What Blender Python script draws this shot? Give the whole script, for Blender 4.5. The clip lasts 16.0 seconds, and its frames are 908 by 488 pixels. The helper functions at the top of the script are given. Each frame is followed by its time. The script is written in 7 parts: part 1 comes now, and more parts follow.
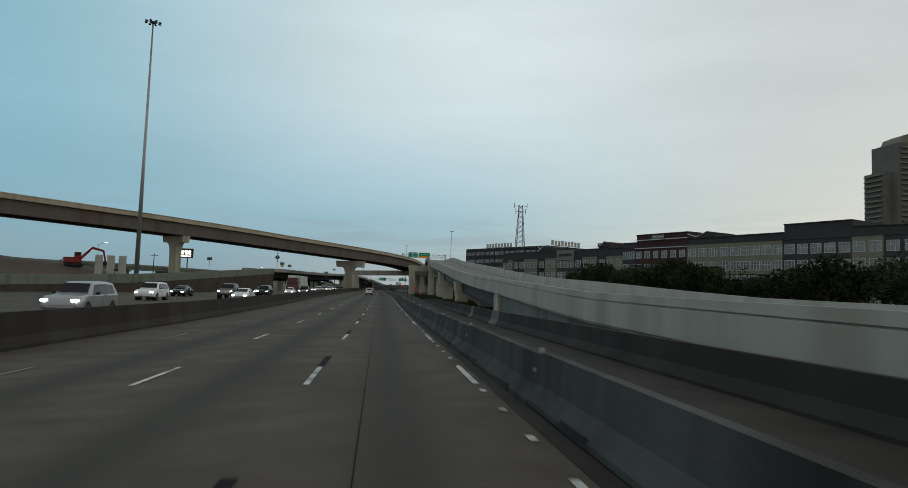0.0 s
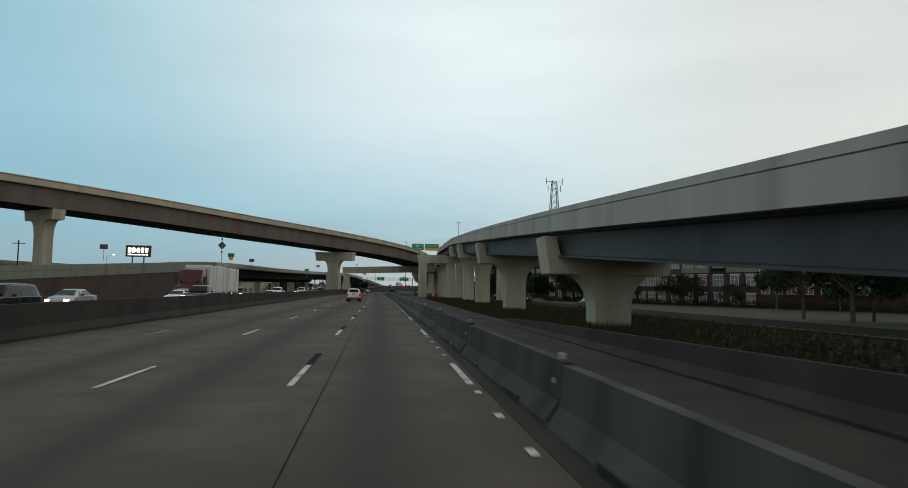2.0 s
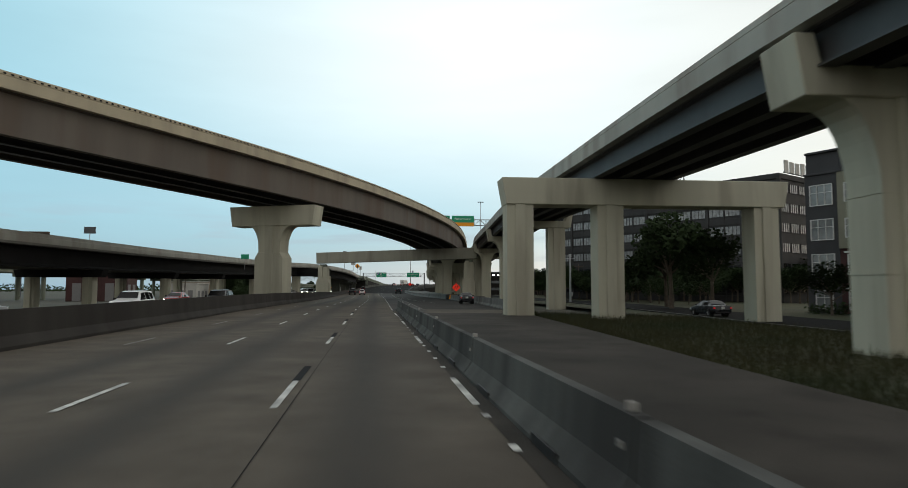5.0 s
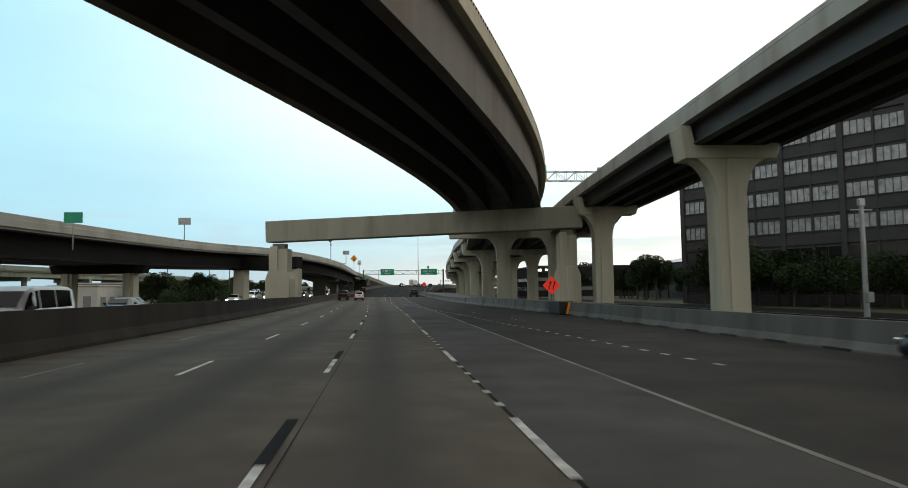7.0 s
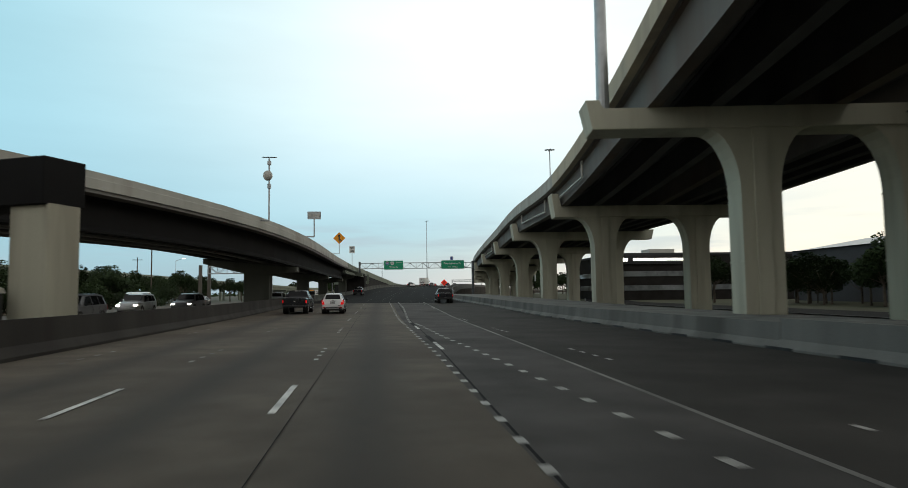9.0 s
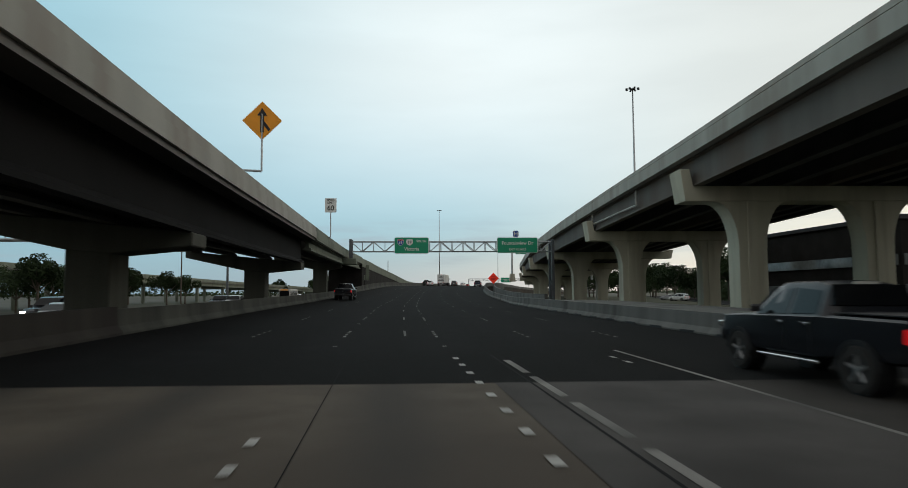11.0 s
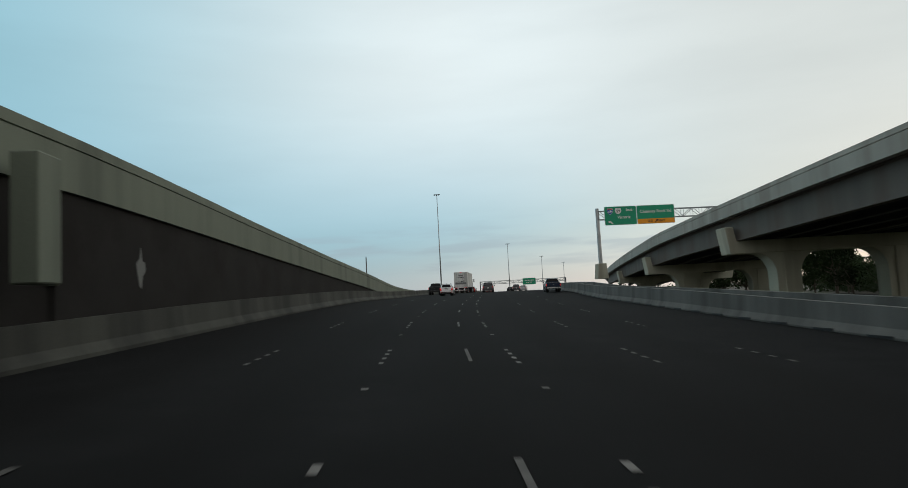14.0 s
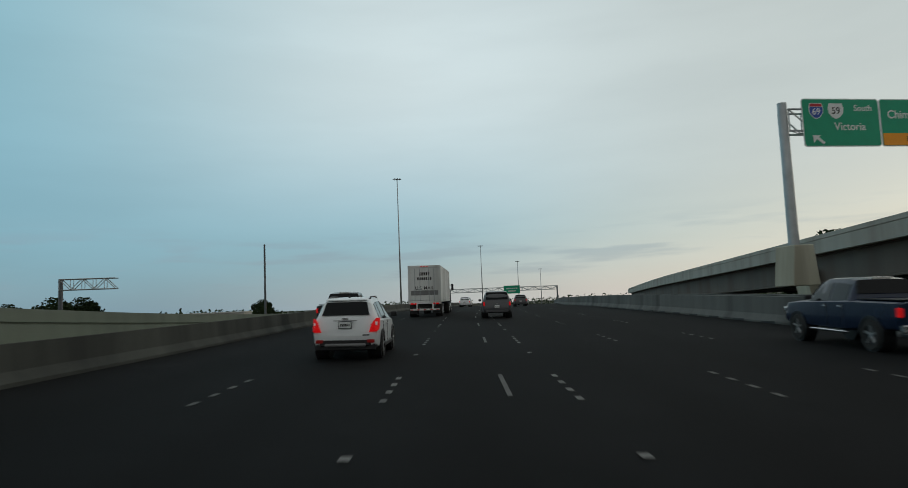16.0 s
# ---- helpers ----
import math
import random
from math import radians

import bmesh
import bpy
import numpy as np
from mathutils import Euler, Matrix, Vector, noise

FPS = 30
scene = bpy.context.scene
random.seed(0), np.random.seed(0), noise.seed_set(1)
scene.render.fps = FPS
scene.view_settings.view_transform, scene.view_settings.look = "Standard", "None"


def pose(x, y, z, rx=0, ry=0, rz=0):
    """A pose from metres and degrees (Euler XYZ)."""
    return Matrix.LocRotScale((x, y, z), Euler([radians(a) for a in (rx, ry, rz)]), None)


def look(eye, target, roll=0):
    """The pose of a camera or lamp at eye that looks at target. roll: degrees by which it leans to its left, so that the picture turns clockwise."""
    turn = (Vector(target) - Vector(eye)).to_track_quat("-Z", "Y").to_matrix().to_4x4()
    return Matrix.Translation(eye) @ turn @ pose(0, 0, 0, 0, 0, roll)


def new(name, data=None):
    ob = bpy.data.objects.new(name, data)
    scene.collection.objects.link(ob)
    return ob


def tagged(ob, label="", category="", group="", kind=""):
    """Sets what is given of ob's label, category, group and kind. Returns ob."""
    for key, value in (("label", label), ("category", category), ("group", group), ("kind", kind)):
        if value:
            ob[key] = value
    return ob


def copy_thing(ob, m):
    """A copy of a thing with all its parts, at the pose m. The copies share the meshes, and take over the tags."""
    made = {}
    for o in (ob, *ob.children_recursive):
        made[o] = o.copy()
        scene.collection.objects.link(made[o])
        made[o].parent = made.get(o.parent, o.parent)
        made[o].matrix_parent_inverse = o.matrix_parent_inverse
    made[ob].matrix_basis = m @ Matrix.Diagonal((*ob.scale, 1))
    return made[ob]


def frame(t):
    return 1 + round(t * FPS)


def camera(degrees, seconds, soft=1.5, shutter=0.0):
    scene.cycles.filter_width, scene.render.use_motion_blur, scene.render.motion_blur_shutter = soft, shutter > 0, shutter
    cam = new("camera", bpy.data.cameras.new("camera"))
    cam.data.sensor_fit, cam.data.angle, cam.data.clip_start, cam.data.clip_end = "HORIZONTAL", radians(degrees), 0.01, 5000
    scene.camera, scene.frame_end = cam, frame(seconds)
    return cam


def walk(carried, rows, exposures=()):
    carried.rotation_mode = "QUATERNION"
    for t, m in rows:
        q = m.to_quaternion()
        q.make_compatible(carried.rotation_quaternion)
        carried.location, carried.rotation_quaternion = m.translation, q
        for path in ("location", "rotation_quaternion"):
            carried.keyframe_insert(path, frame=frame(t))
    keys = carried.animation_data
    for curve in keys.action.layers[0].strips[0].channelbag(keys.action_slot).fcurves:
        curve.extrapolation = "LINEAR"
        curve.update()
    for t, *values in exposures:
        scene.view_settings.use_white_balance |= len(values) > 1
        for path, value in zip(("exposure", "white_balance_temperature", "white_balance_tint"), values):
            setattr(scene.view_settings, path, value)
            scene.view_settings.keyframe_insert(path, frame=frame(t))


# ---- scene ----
cam = camera(69.5, 16.0, soft=0.85, shutter=0.15)
PATH = [
    (0, (1.84, -0.73, 1.894), (2.04, 1.255, 2.036), 1.9),
    (0.5, (1.669, 18.118, 1.758), (1.869, 20.102, 1.902), 1.5),
    (1, (1.757, 37.021, 1.664), (1.959, 39.006, 1.808), 1.2),
    (1.5, (1.62, 55.211, 1.639), (1.828, 57.195, 1.783), 1.1),
    (2, (1.654, 73.659, 1.702), (1.861, 75.643, 1.845), 0.9),
    (2.5, (1.545, 91.956, 1.898), (1.746, 93.942, 2.035), 0.5),
    (3, (1.473, 110.218, 1.949), (1.676, 112.203, 2.085), 0.3),
    (3.5, (1.28, 128.726, 1.956), (1.487, 130.71, 2.094), 0.2),
    (4, (1.378, 147.331, 1.948), (1.585, 149.315, 2.085), 0.2),
    (4.2, (1.435, 154.486, 2.049), (1.642, 156.47, 2.185), 0.2),
    (6.3, (-0.45, 235.07, 2.108), (-0.253, 237.056, 2.247), -0.7),
    (6.5, (-0.394, 242.453, 2.134), (-0.201, 244.438, 2.271), -0.7),
    (7, (-0.648, 260.433, 2.049), (-0.45, 262.418, 2.189), -0.7),
    (7.5, (-0.652, 278.01, 2.02), (-0.455, 279.996, 2.16), -0.6),
    (8, (-0.753, 295.787, 1.978), (-0.555, 297.773, 2.118), -0.7),
    (8.5, (-1.028, 314.379, 1.946), (-0.832, 316.365, 2.089), -0.9),
    (9, (-1.413, 332.677, 2.011), (-1.227, 334.663, 2.154), -0.8),
    (9.5, (-1.77, 350.848, 2.021), (-1.589, 352.834, 2.165), -0.4),
    (10.2, (-2.633, 377.277, 1.999), (-2.463, 379.265, 2.146), -0.2),
    (12.3, (-3.658, 456.38, 2.694), (-3.474, 458.367, 2.835), -0.9),
    (12.5, (-3.479, 463.597, 2.719), (-3.294, 465.583, 2.862), -1.0),
    (13, (-2.82, 481.907, 2.899), (-2.631, 483.892, 3.046), -1.5),
    (13.5, (-2.0, 499.959, 3.12), (-1.806, 501.943, 3.277), -2.4),
    (14, (-1.25, 517.928, 3.672), (-1.05, 519.911, 3.834), -3.1),
    (14.5, (0.159, 536.134, 4.014), (0.377, 538.115, 4.182), -3.3),
    (15, (1.905, 554.761, 4.607), (2.151, 556.738, 4.781), -3.4),
    (15.5, (4.154, 572.809, 5.076), (4.428, 574.783, 5.253), -3.1),
    (16, (6.724, 590.722, 5.32), (7.029, 592.691, 5.5), -2.4),
]
walk(cam, [(t, look(eye, target, roll)) for t, eye, target, roll in PATH], [(0, -0.2, 6260, 7), (2, 0.03, 6390, 8.5), (4, 0.22, 6500, 10), (6.3, 0.58, 6500, 7.5), (7, 0.68, 6570, 8.5), (8, 0.68, 6580, 9), (9, 0.4, 6530, 8), (10, 0.12, 6460, 8), (12.5, 0.12, 6440, 9), (14.5, -0.09, 6300, 7), (16, -0.29, 6170, 4)])

# ---- light ----
world = bpy.data.worlds.new("dusk_sky")
scene.world = world
world.use_nodes = True
wn, wl = world.node_tree.nodes, world.node_tree.links
wn.clear()
SUN_AZ, SUN_EL = radians(62), radians(3.0)     # low in the west, off to the right of the road
w_out = wn.new("ShaderNodeOutputWorld")
w_bg = wn.new("ShaderNodeBackground")
w_sky = wn.new("ShaderNodeTexSky")
w_sky.sky_type = "NISHITA"
w_sky.sun_disc = False
w_sky.sun_elevation, w_sky.sun_rotation = SUN_EL, SUN_AZ
w_sky.air_density, w_sky.dust_density, w_sky.ozone_density = 1.0, 0.6, 2.5


def wmap(source, a, b, c, d, smooth=True):
    n = wn.new("ShaderNodeMapRange")
    n.interpolation_type = "SMOOTHSTEP" if smooth else "LINEAR"
    for i, v in zip((1, 2, 3, 4), (a, b, c, d)):
        n.inputs[i].default_value = v
    wl.new(source, n.inputs[0])
    return n.outputs[0]


def wmix(fac, a, b, blend="MIX"):
    n = wn.new("ShaderNodeMix")
    n.data_type, n.blend_type = "RGBA", blend
    for v, key in ((fac, "Factor"), (a, "A"), (b, "B")):
        if isinstance(v, (int, float)):
            n.inputs[key].default_value = v
        elif isinstance(v, tuple):
            n.inputs[key].default_value = (*v, 1)
        else:
            wl.new(v, n.inputs[key])
    return n.outputs["Result"]


def wmul(a, b):
    n = wn.new("ShaderNodeMath")
    n.operation = "MULTIPLY"
    wl.new(a, n.inputs[0])
    wl.new(b, n.inputs[1])
    return n.outputs[0]


# a thin veil of high cloud over the clear dusk sky: blue away from the sunset, cream towards it, dimmer behind and overhead
w_co = wn.new("ShaderNodeTexCoord")
w_xyz = wn.new("ShaderNodeSeparateXYZ")
wl.new(w_co.outputs["Generated"], w_xyz.inputs[0])
X, Y, Z = w_xyz.outputs
warm = wmap(X, 0.0, 0.7, 0.0, 1.0)
low = wmix(warm, (0.27, 0.46, 0.56), (0.745, 0.695, 0.62))
high = wmix(wmap(X, 0.1, 0.6, 0.0, 1.0), wmix(wmap(X, -0.55, 0.12, 0.0, 1.0), (0.31, 0.54, 0.62), (0.82, 0.875, 0.86)), (0.67, 0.675, 0.62))
veil = wmix(wmap(Z, 0.02, 0.34, 0.0, 1.0), low, high)
horizon = wmix(wmap(X, -0.4, 0.4, 0.0, 1.0), (0.24, 0.37, 0.465), (0.66, 0.62, 0.60))
haze = wmix(wmap(Z, 0.0, 0.12, 0.8, 0.0), veil, horizon)
dim = wmul(wmap(Y, -0.5, 0.75, 0.72, 1.0), wmap(Z, 0.3, 0.9, 1.0, 0.75))
w_noise = wn.new("ShaderNodeTexNoise")
w_noise.inputs["Scale"].default_value, w_noise.inputs["Detail"].default_value = 2.2, 6
w_stretch = wn.new("ShaderNodeMapping")
w_stretch.inputs["Scale"].default_value = (1, 1, 5)
wl.new(w_co.outputs["Generated"], w_stretch.inputs[0])
wl.new(w_stretch.outputs[0], w_noise.inputs["Vector"])
dim2 = wmul(dim, wmap(w_noise.outputs["Fac"], 0.3, 0.7, 0.96, 1.05))
w_low = wn.new("ShaderNodeTexNoise")
w_low.inputs["Scale"].default_value, w_low.inputs["Detail"].default_value = 5.0, 5
w_flat = wn.new("ShaderNodeMapping")
w_flat.inputs["Scale"].default_value = (1, 1, 9)
wl.new(w_co.outputs["Generated"], w_flat.inputs[0])
wl.new(w_flat.outputs[0], w_low.inputs["Vector"])
streaks = wmul(wmap(w_low.outputs["Fac"], 0.48, 0.66, 0.0, 0.5), wmul(wmap(Z, 0.02, 0.05, 0.0, 1.0), wmap(Z, 0.07, 0.14, 1.0, 0.0)))
haze = wmix(streaks, haze, (0.31, 0.37, 0.45))
behind = wmix(wmap(Y, -0.3, 0.35, 1.0, 0.0), haze, (0.70, 0.655, 0.60))
dome = wmix(wmap(Z, 0.45, 0.85, 0.0, 1.0), behind, (0.72, 0.70, 0.66))
cloud = wmix(1.0, dome, dim2, "MULTIPLY")
w_mixed = wmix(0.05, cloud, w_sky.outputs[0])
wl.new(w_mixed, w_bg.inputs[0])
w_bg.inputs[1].default_value = 1.0
wl.new(w_bg.outputs[0], w_out.inputs[0])
sun = new("sun", bpy.data.lights.new("sun", "SUN"))
sun.data.energy, sun.data.angle, sun.data.color = 0.25, radians(40), (1.0, 0.86, 0.7)
sun.matrix_world = look((0, 0, 100), (-100 * math.sin(SUN_AZ) * math.cos(SUN_EL), -100 * math.cos(SUN_AZ) * math.cos(SUN_EL), 100 - 100 * math.sin(SUN_EL) - 12))


# ---- materials ----
def material(name, base, rough=0.8, metal=0.0, vary=0.25, scale=1.5, fine=30.0, bump=0.15, stain=None, stain_scale=0.25, streak=False, island=0.0, emit=None, strength=0.0, spec=0.5, wear=None):
    """A surface with stains at a large scale, grain at a small one, and fine relief."""
    m = bpy.data.materials.new(name)
    m.use_nodes = True
    nt = m.node_tree
    n, l = nt.nodes, nt.links
    b = n["Principled BSDF"]
    b.inputs["Roughness"].default_value, b.inputs["Metallic"].default_value = rough, metal
    b.inputs["Specular IOR Level"].default_value = spec
    co = n.new("ShaderNodeNewGeometry")
    mp = n.new("ShaderNodeMapping")
    l.new(co.outputs["Position"], mp.inputs["Vector"])
    if streak:
        mp.inputs["Scale"].default_value = (1, 1, 0.12)
    big = n.new("ShaderNodeTexNoise")
    big.inputs["Scale"].default_value, big.inputs["Detail"].default_value = scale, 5
    l.new(mp.outputs[0], big.inputs["Vector"])
    small = n.new("ShaderNodeTexNoise")
    small.inputs["Scale"].default_value, small.inputs["Detail"].default_value = fine, 3
    l.new(co.outputs["Position"], small.inputs["Vector"])
    add = n.new("ShaderNodeMath")
    add.operation = "MULTIPLY_ADD"
    l.new(small.outputs["Fac"], add.inputs[0])
    add.inputs[1].default_value = 0.35
    l.new(big.outputs["Fac"], add.inputs[2])
    ramp = n.new("ShaderNodeMapRange")
    ramp.inputs["From Min"].default_value, ramp.inputs["From Max"].default_value = 0.42, 0.95
    ramp.inputs["To Min"].default_value, ramp.inputs["To Max"].default_value = 1 - vary, 1 + vary
    l.new(add.outputs[0], ramp.inputs["Value"])
    hue = n.new("ShaderNodeMix")
    hue.data_type = "RGBA"
    hue.blend_type = "MULTIPLY"
    hue.inputs["Factor"].default_value = 1.0
    hue.inputs["A"].default_value = (*base, 1)
    l.new(ramp.outputs[0], hue.inputs["B"])
    last = hue.outputs["Result"]
    if stain:
        st = n.new("ShaderNodeTexNoise")
        st.inputs["Scale"].default_value, st.inputs["Detail"].default_value = stain_scale, 6
        l.new(mp.outputs[0], st.inputs["Vector"])
        sr = n.new("ShaderNodeMapRange")
        sr.inputs["From Min"].default_value, sr.inputs["From Max"].default_value = 0.48, 0.66
        l.new(st.outputs["Fac"], sr.inputs["Value"])
        mx = n.new("ShaderNodeMix")
        mx.data_type = "RGBA"
        l.new(sr.outputs[0], mx.inputs["Factor"])
        l.new(last, mx.inputs["A"])
        mx.inputs["B"].default_value = (*stain, 1)
        last = mx.outputs["Result"]
    if island:
        ri = n.new("ShaderNodeMapRange")
        ri.inputs["To Min"].default_value, ri.inputs["To Max"].default_value = 1 - island, 1 + island
        oi = n.new("ShaderNodeObjectInfo")
        l.new(oi.outputs["Random"], ri.inputs["Value"])
        m2 = n.new("ShaderNodeMix")
        m2.data_type = "RGBA"
        m2.blend_type = "MULTIPLY"
        m2.inputs["Factor"].default_value = 1.0
        l.new(last, m2.inputs["A"])
        l.new(ri.outputs[0], m2.inputs["B"])
        last = m2.outputs["Result"]
    if wear:
        at = n.new("ShaderNodeAttribute")
        at.attribute_name = "wear"
        patchy = n.new("ShaderNodeMath")
        patchy.operation = "MULTIPLY"
        l.new(at.outputs["Fac"], patchy.inputs[0])
        l.new(ramp.outputs[0], patchy.inputs[1])
        mw = n.new("ShaderNodeMix")
        mw.data_type = "RGBA"
        l.new(patchy.outputs[0], mw.inputs["Factor"])
        l.new(last, mw.inputs["A"])
        mw.inputs["B"].default_value = (*wear, 1)
        last = mw.outputs["Result"]
    l.new(last, b.inputs["Base Color"])
    if bump:
        bp = n.new("ShaderNodeBump")
        bp.inputs["Strength"].default_value, bp.inputs["Distance"].default_value = bump, 0.02
        l.new(small.outputs["Fac"], bp.inputs["Height"])
        l.new(bp.outputs[0], b.inputs["Normal"])
    if emit:
        b.inputs["Emission Color"].default_value = (*emit, 1)
        b.inputs["Emission Strength"].default_value = strength
    return m


M_ROAD = material("worn_concrete_paving", (0.106, 0.09, 0.071), 0.85, wear=(0.046, 0.042, 0.037), vary=0.3, scale=0.9, fine=60, bump=0.3, stain=(0.075, 0.062, 0.049), stain_scale=0.12, spec=0.2)
M_ASPHALT = material("dark_asphalt", (0.0112, 0.0116, 0.0119), 0.92, wear=(0.0072, 0.007, 0.0069), vary=0.3, scale=0.8, fine=80, bump=0.4, stain=(0.008, 0.0082, 0.0083), stain_scale=0.1, spec=0.08)
M_OUTERLANE = material("dark_tyre_worn_concrete", (0.042, 0.039, 0.035), 0.85, vary=0.35, scale=0.5, fine=60, bump=0.3, stain=(0.028, 0.026, 0.023), stain_scale=0.15, spec=0.15)
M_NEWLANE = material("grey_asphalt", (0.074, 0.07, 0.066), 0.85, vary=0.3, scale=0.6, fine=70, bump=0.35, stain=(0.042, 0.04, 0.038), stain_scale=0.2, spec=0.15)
M_SHOULDER = material("dusty_concrete_shoulder", (0.052, 0.046, 0.039), 0.9, vary=0.4, scale=0.6, fine=50, bump=0.35, stain=(0.03, 0.027, 0.023), stain_scale=0.3, spec=0.2)
M_PAINT = material("worn_white_road_paint", (0.62, 0.62, 0.58), 0.6, vary=0.45, scale=3.0, fine=40, bump=0.2, stain=(0.2, 0.19, 0.18), stain_scale=1.5)
M_BUTTON = material("dull_white_road_buttons", (0.36, 0.355, 0.33), 0.6, vary=0.4, scale=2.0, fine=40, bump=0.2)
M_FADED = material("faded_road_buttons", (0.2, 0.195, 0.18), 0.8, vary=0.5, scale=0.5, fine=40, bump=0.2, stain=(0.07, 0.068, 0.065), stain_scale=0.3)
M_PAINTOLD = material("faded_road_paint", (0.1, 0.097, 0.09), 0.8, vary=0.4, scale=2.0, fine=40, bump=0.2)
M_BLACKPAINT = material("black_contrast_paint", (0.015, 0.015, 0.016), 0.9, vary=0.3, scale=2, fine=30, bump=0.1, spec=0.1)
M_BARRIER = material("weathered_barrier_concrete", (0.06, 0.062, 0.06), 0.9, vary=0.45, scale=0.8, fine=25, bump=0.25, stain=(0.022, 0.022, 0.022), stain_scale=0.5, streak=True, island=0.15, spec=0.25)
M_BARRIERMID = material("dusty_barrier_concrete", (0.09, 0.093, 0.088), 0.9, vary=0.4, scale=0.8, fine=25, bump=0.25, stain=(0.042, 0.042, 0.04), stain_scale=0.5, streak=True, island=0.15, spec=0.25)
M_BARRIERNEW = material("pale_barrier_concrete", (0.145, 0.147, 0.137), 0.9, vary=0.3, scale=0.6, fine=25, bump=0.2, stain=(0.075, 0.075, 0.068), stain_scale=0.4, streak=True)
M_MEDIAN = material("sooty_median_concrete", (0.048, 0.044, 0.039), 0.9, vary=0.35, scale=0.5, fine=25, bump=0.2, stain=(0.038, 0.033, 0.03), stain_scale=0.4, streak=True, spec=0.2)
M_MEDIANRISE = material("grey_barrier_concrete", (0.062, 0.064, 0.053), 0.9, vary=0.45, scale=0.5, fine=25, bump=0.25, stain=(0.028, 0.029, 0.025), stain_scale=0.4, streak=True)
M_PIER = material("cream_coated_concrete", (0.515, 0.505, 0.4), 0.85, vary=0.12, scale=0.5, fine=25, bump=0.15, stain=(0.39, 0.37, 0.29), stain_scale=0.6, streak=True)
M_PIERGREY = material("grey_green_concrete", (0.208, 0.235, 0.182), 0.85, vary=0.2, scale=0.5, fine=25, bump=0.15, stain=(0.138, 0.157, 0.122), stain_scale=0.5, streak=True)
M_PARAPET = material("pale_parapet_concrete", (0.42, 0.42, 0.375), 0.85, vary=0.14, scale=0.4, fine=25, bump=0.15, stain=(0.33, 0.31, 0.27), stain_scale=0.5, streak=True)
M_PARAPETTAN = material("tan_parapet_concrete", (0.475, 0.425, 0.31), 0.85, vary=0.12, scale=0.4, fine=25, bump=0.15, stain=(0.38, 0.33, 0.25), stain_scale=0.5, streak=True)
# girder grey darkened for the shadow below the deck overhang
M_GIRDER = material("shade_darkened_grey_girder", (0.062, 0.062, 0.064), 0.6, vary=0.15, scale=0.4, fine=10, bump=0.05, stain=(0.04, 0.04, 0.042), stain_scale=0.3)
M_RUST = material("brown_weathering_steel", (0.132, 0.115, 0.098), 0.75, vary=0.2, scale=0.4, fine=15, bump=0.1, stain=(0.11, 0.08, 0.06), stain_scale=0.25, streak=True)
# near-black: dark steel caps, and shade put into the old ramp's outer girder
M_SHADESTEEL = material("dark_steel_with_shade", (0.015, 0.0148, 0.0148), 0.85, vary=0.2, scale=0.4, fine=15, bump=0.1, spec=0.12)
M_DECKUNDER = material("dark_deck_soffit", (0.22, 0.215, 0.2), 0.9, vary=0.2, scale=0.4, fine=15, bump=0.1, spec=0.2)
M_BEAM = material("weathered_beam_concrete", (0.34, 0.335, 0.275), 0.88, vary=0.14, scale=0.4, fine=25, bump=0.15, stain=(0.25, 0.245, 0.2), stain_scale=0.5, streak=True)
# pier concrete darkened in its colour for the shade under the old ramp
M_SHADEPIER = material("shade_toned_pier_concrete", (0.115, 0.118, 0.1), 0.9, vary=0.3, scale=0.5, fine=25, bump=0.15, stain=(0.07, 0.07, 0.06), stain_scale=0.5, streak=True, spec=0.2)
M_STEEL = material("galvanised_steel", (0.42, 0.44, 0.45), 0.45, 0.7, vary=0.15, scale=1.5, fine=20, bump=0.03)
M_STEELDARK = material("weathered_dark_steel", (0.12, 0.13, 0.14), 0.5, 0.6, vary=0.15, scale=1.5, fine=20, bump=0.03)
M_GREEN = material("green_reflective_sheeting", (0.008, 0.34, 0.18), 0.45, vary=0.06, scale=2, fine=10, bump=0.0)
M_WHITE = material("white_reflective_sheeting", (0.8, 0.82, 0.8), 0.45, vary=0.05, scale=2, fine=10, bump=0.0)
M_YELLOW = material("yellow_sign_sheeting", (0.95, 0.36, 0.006), 0.45, vary=0.06, scale=2, fine=10, bump=0.0)
# faint glow added to the orange sheeting of signs and drums, which are no lamps
M_ORANGE = material("fluorescent_orange_with_glow", (0.95, 0.055, 0.02), 0.45, vary=0.06, scale=2, fine=10, bump=0.0, emit=(1.0, 0.04, 0.02), strength=0.18)
M_BLUE = material("blue_sign_sheeting", (0.02, 0.08, 0.4), 0.45, vary=0.06, scale=2, fine=10, bump=0.0)
M_RED = material("red_sign_sheeting", (0.5, 0.02, 0.03), 0.45, vary=0.06, scale=2, fine=10, bump=0.0)
M_BLACK = material("black_plastic", (0.014, 0.014, 0.015), 0.55, vary=0.1, scale=2, fine=20, bump=0.03)
M_GRASS = material("dry_roadside_grass", (0.04, 0.04, 0.013), 0.95, vary=0.3, scale=0.35, fine=12, bump=0.3, stain=(0.024, 0.035, 0.01), stain_scale=0.12)
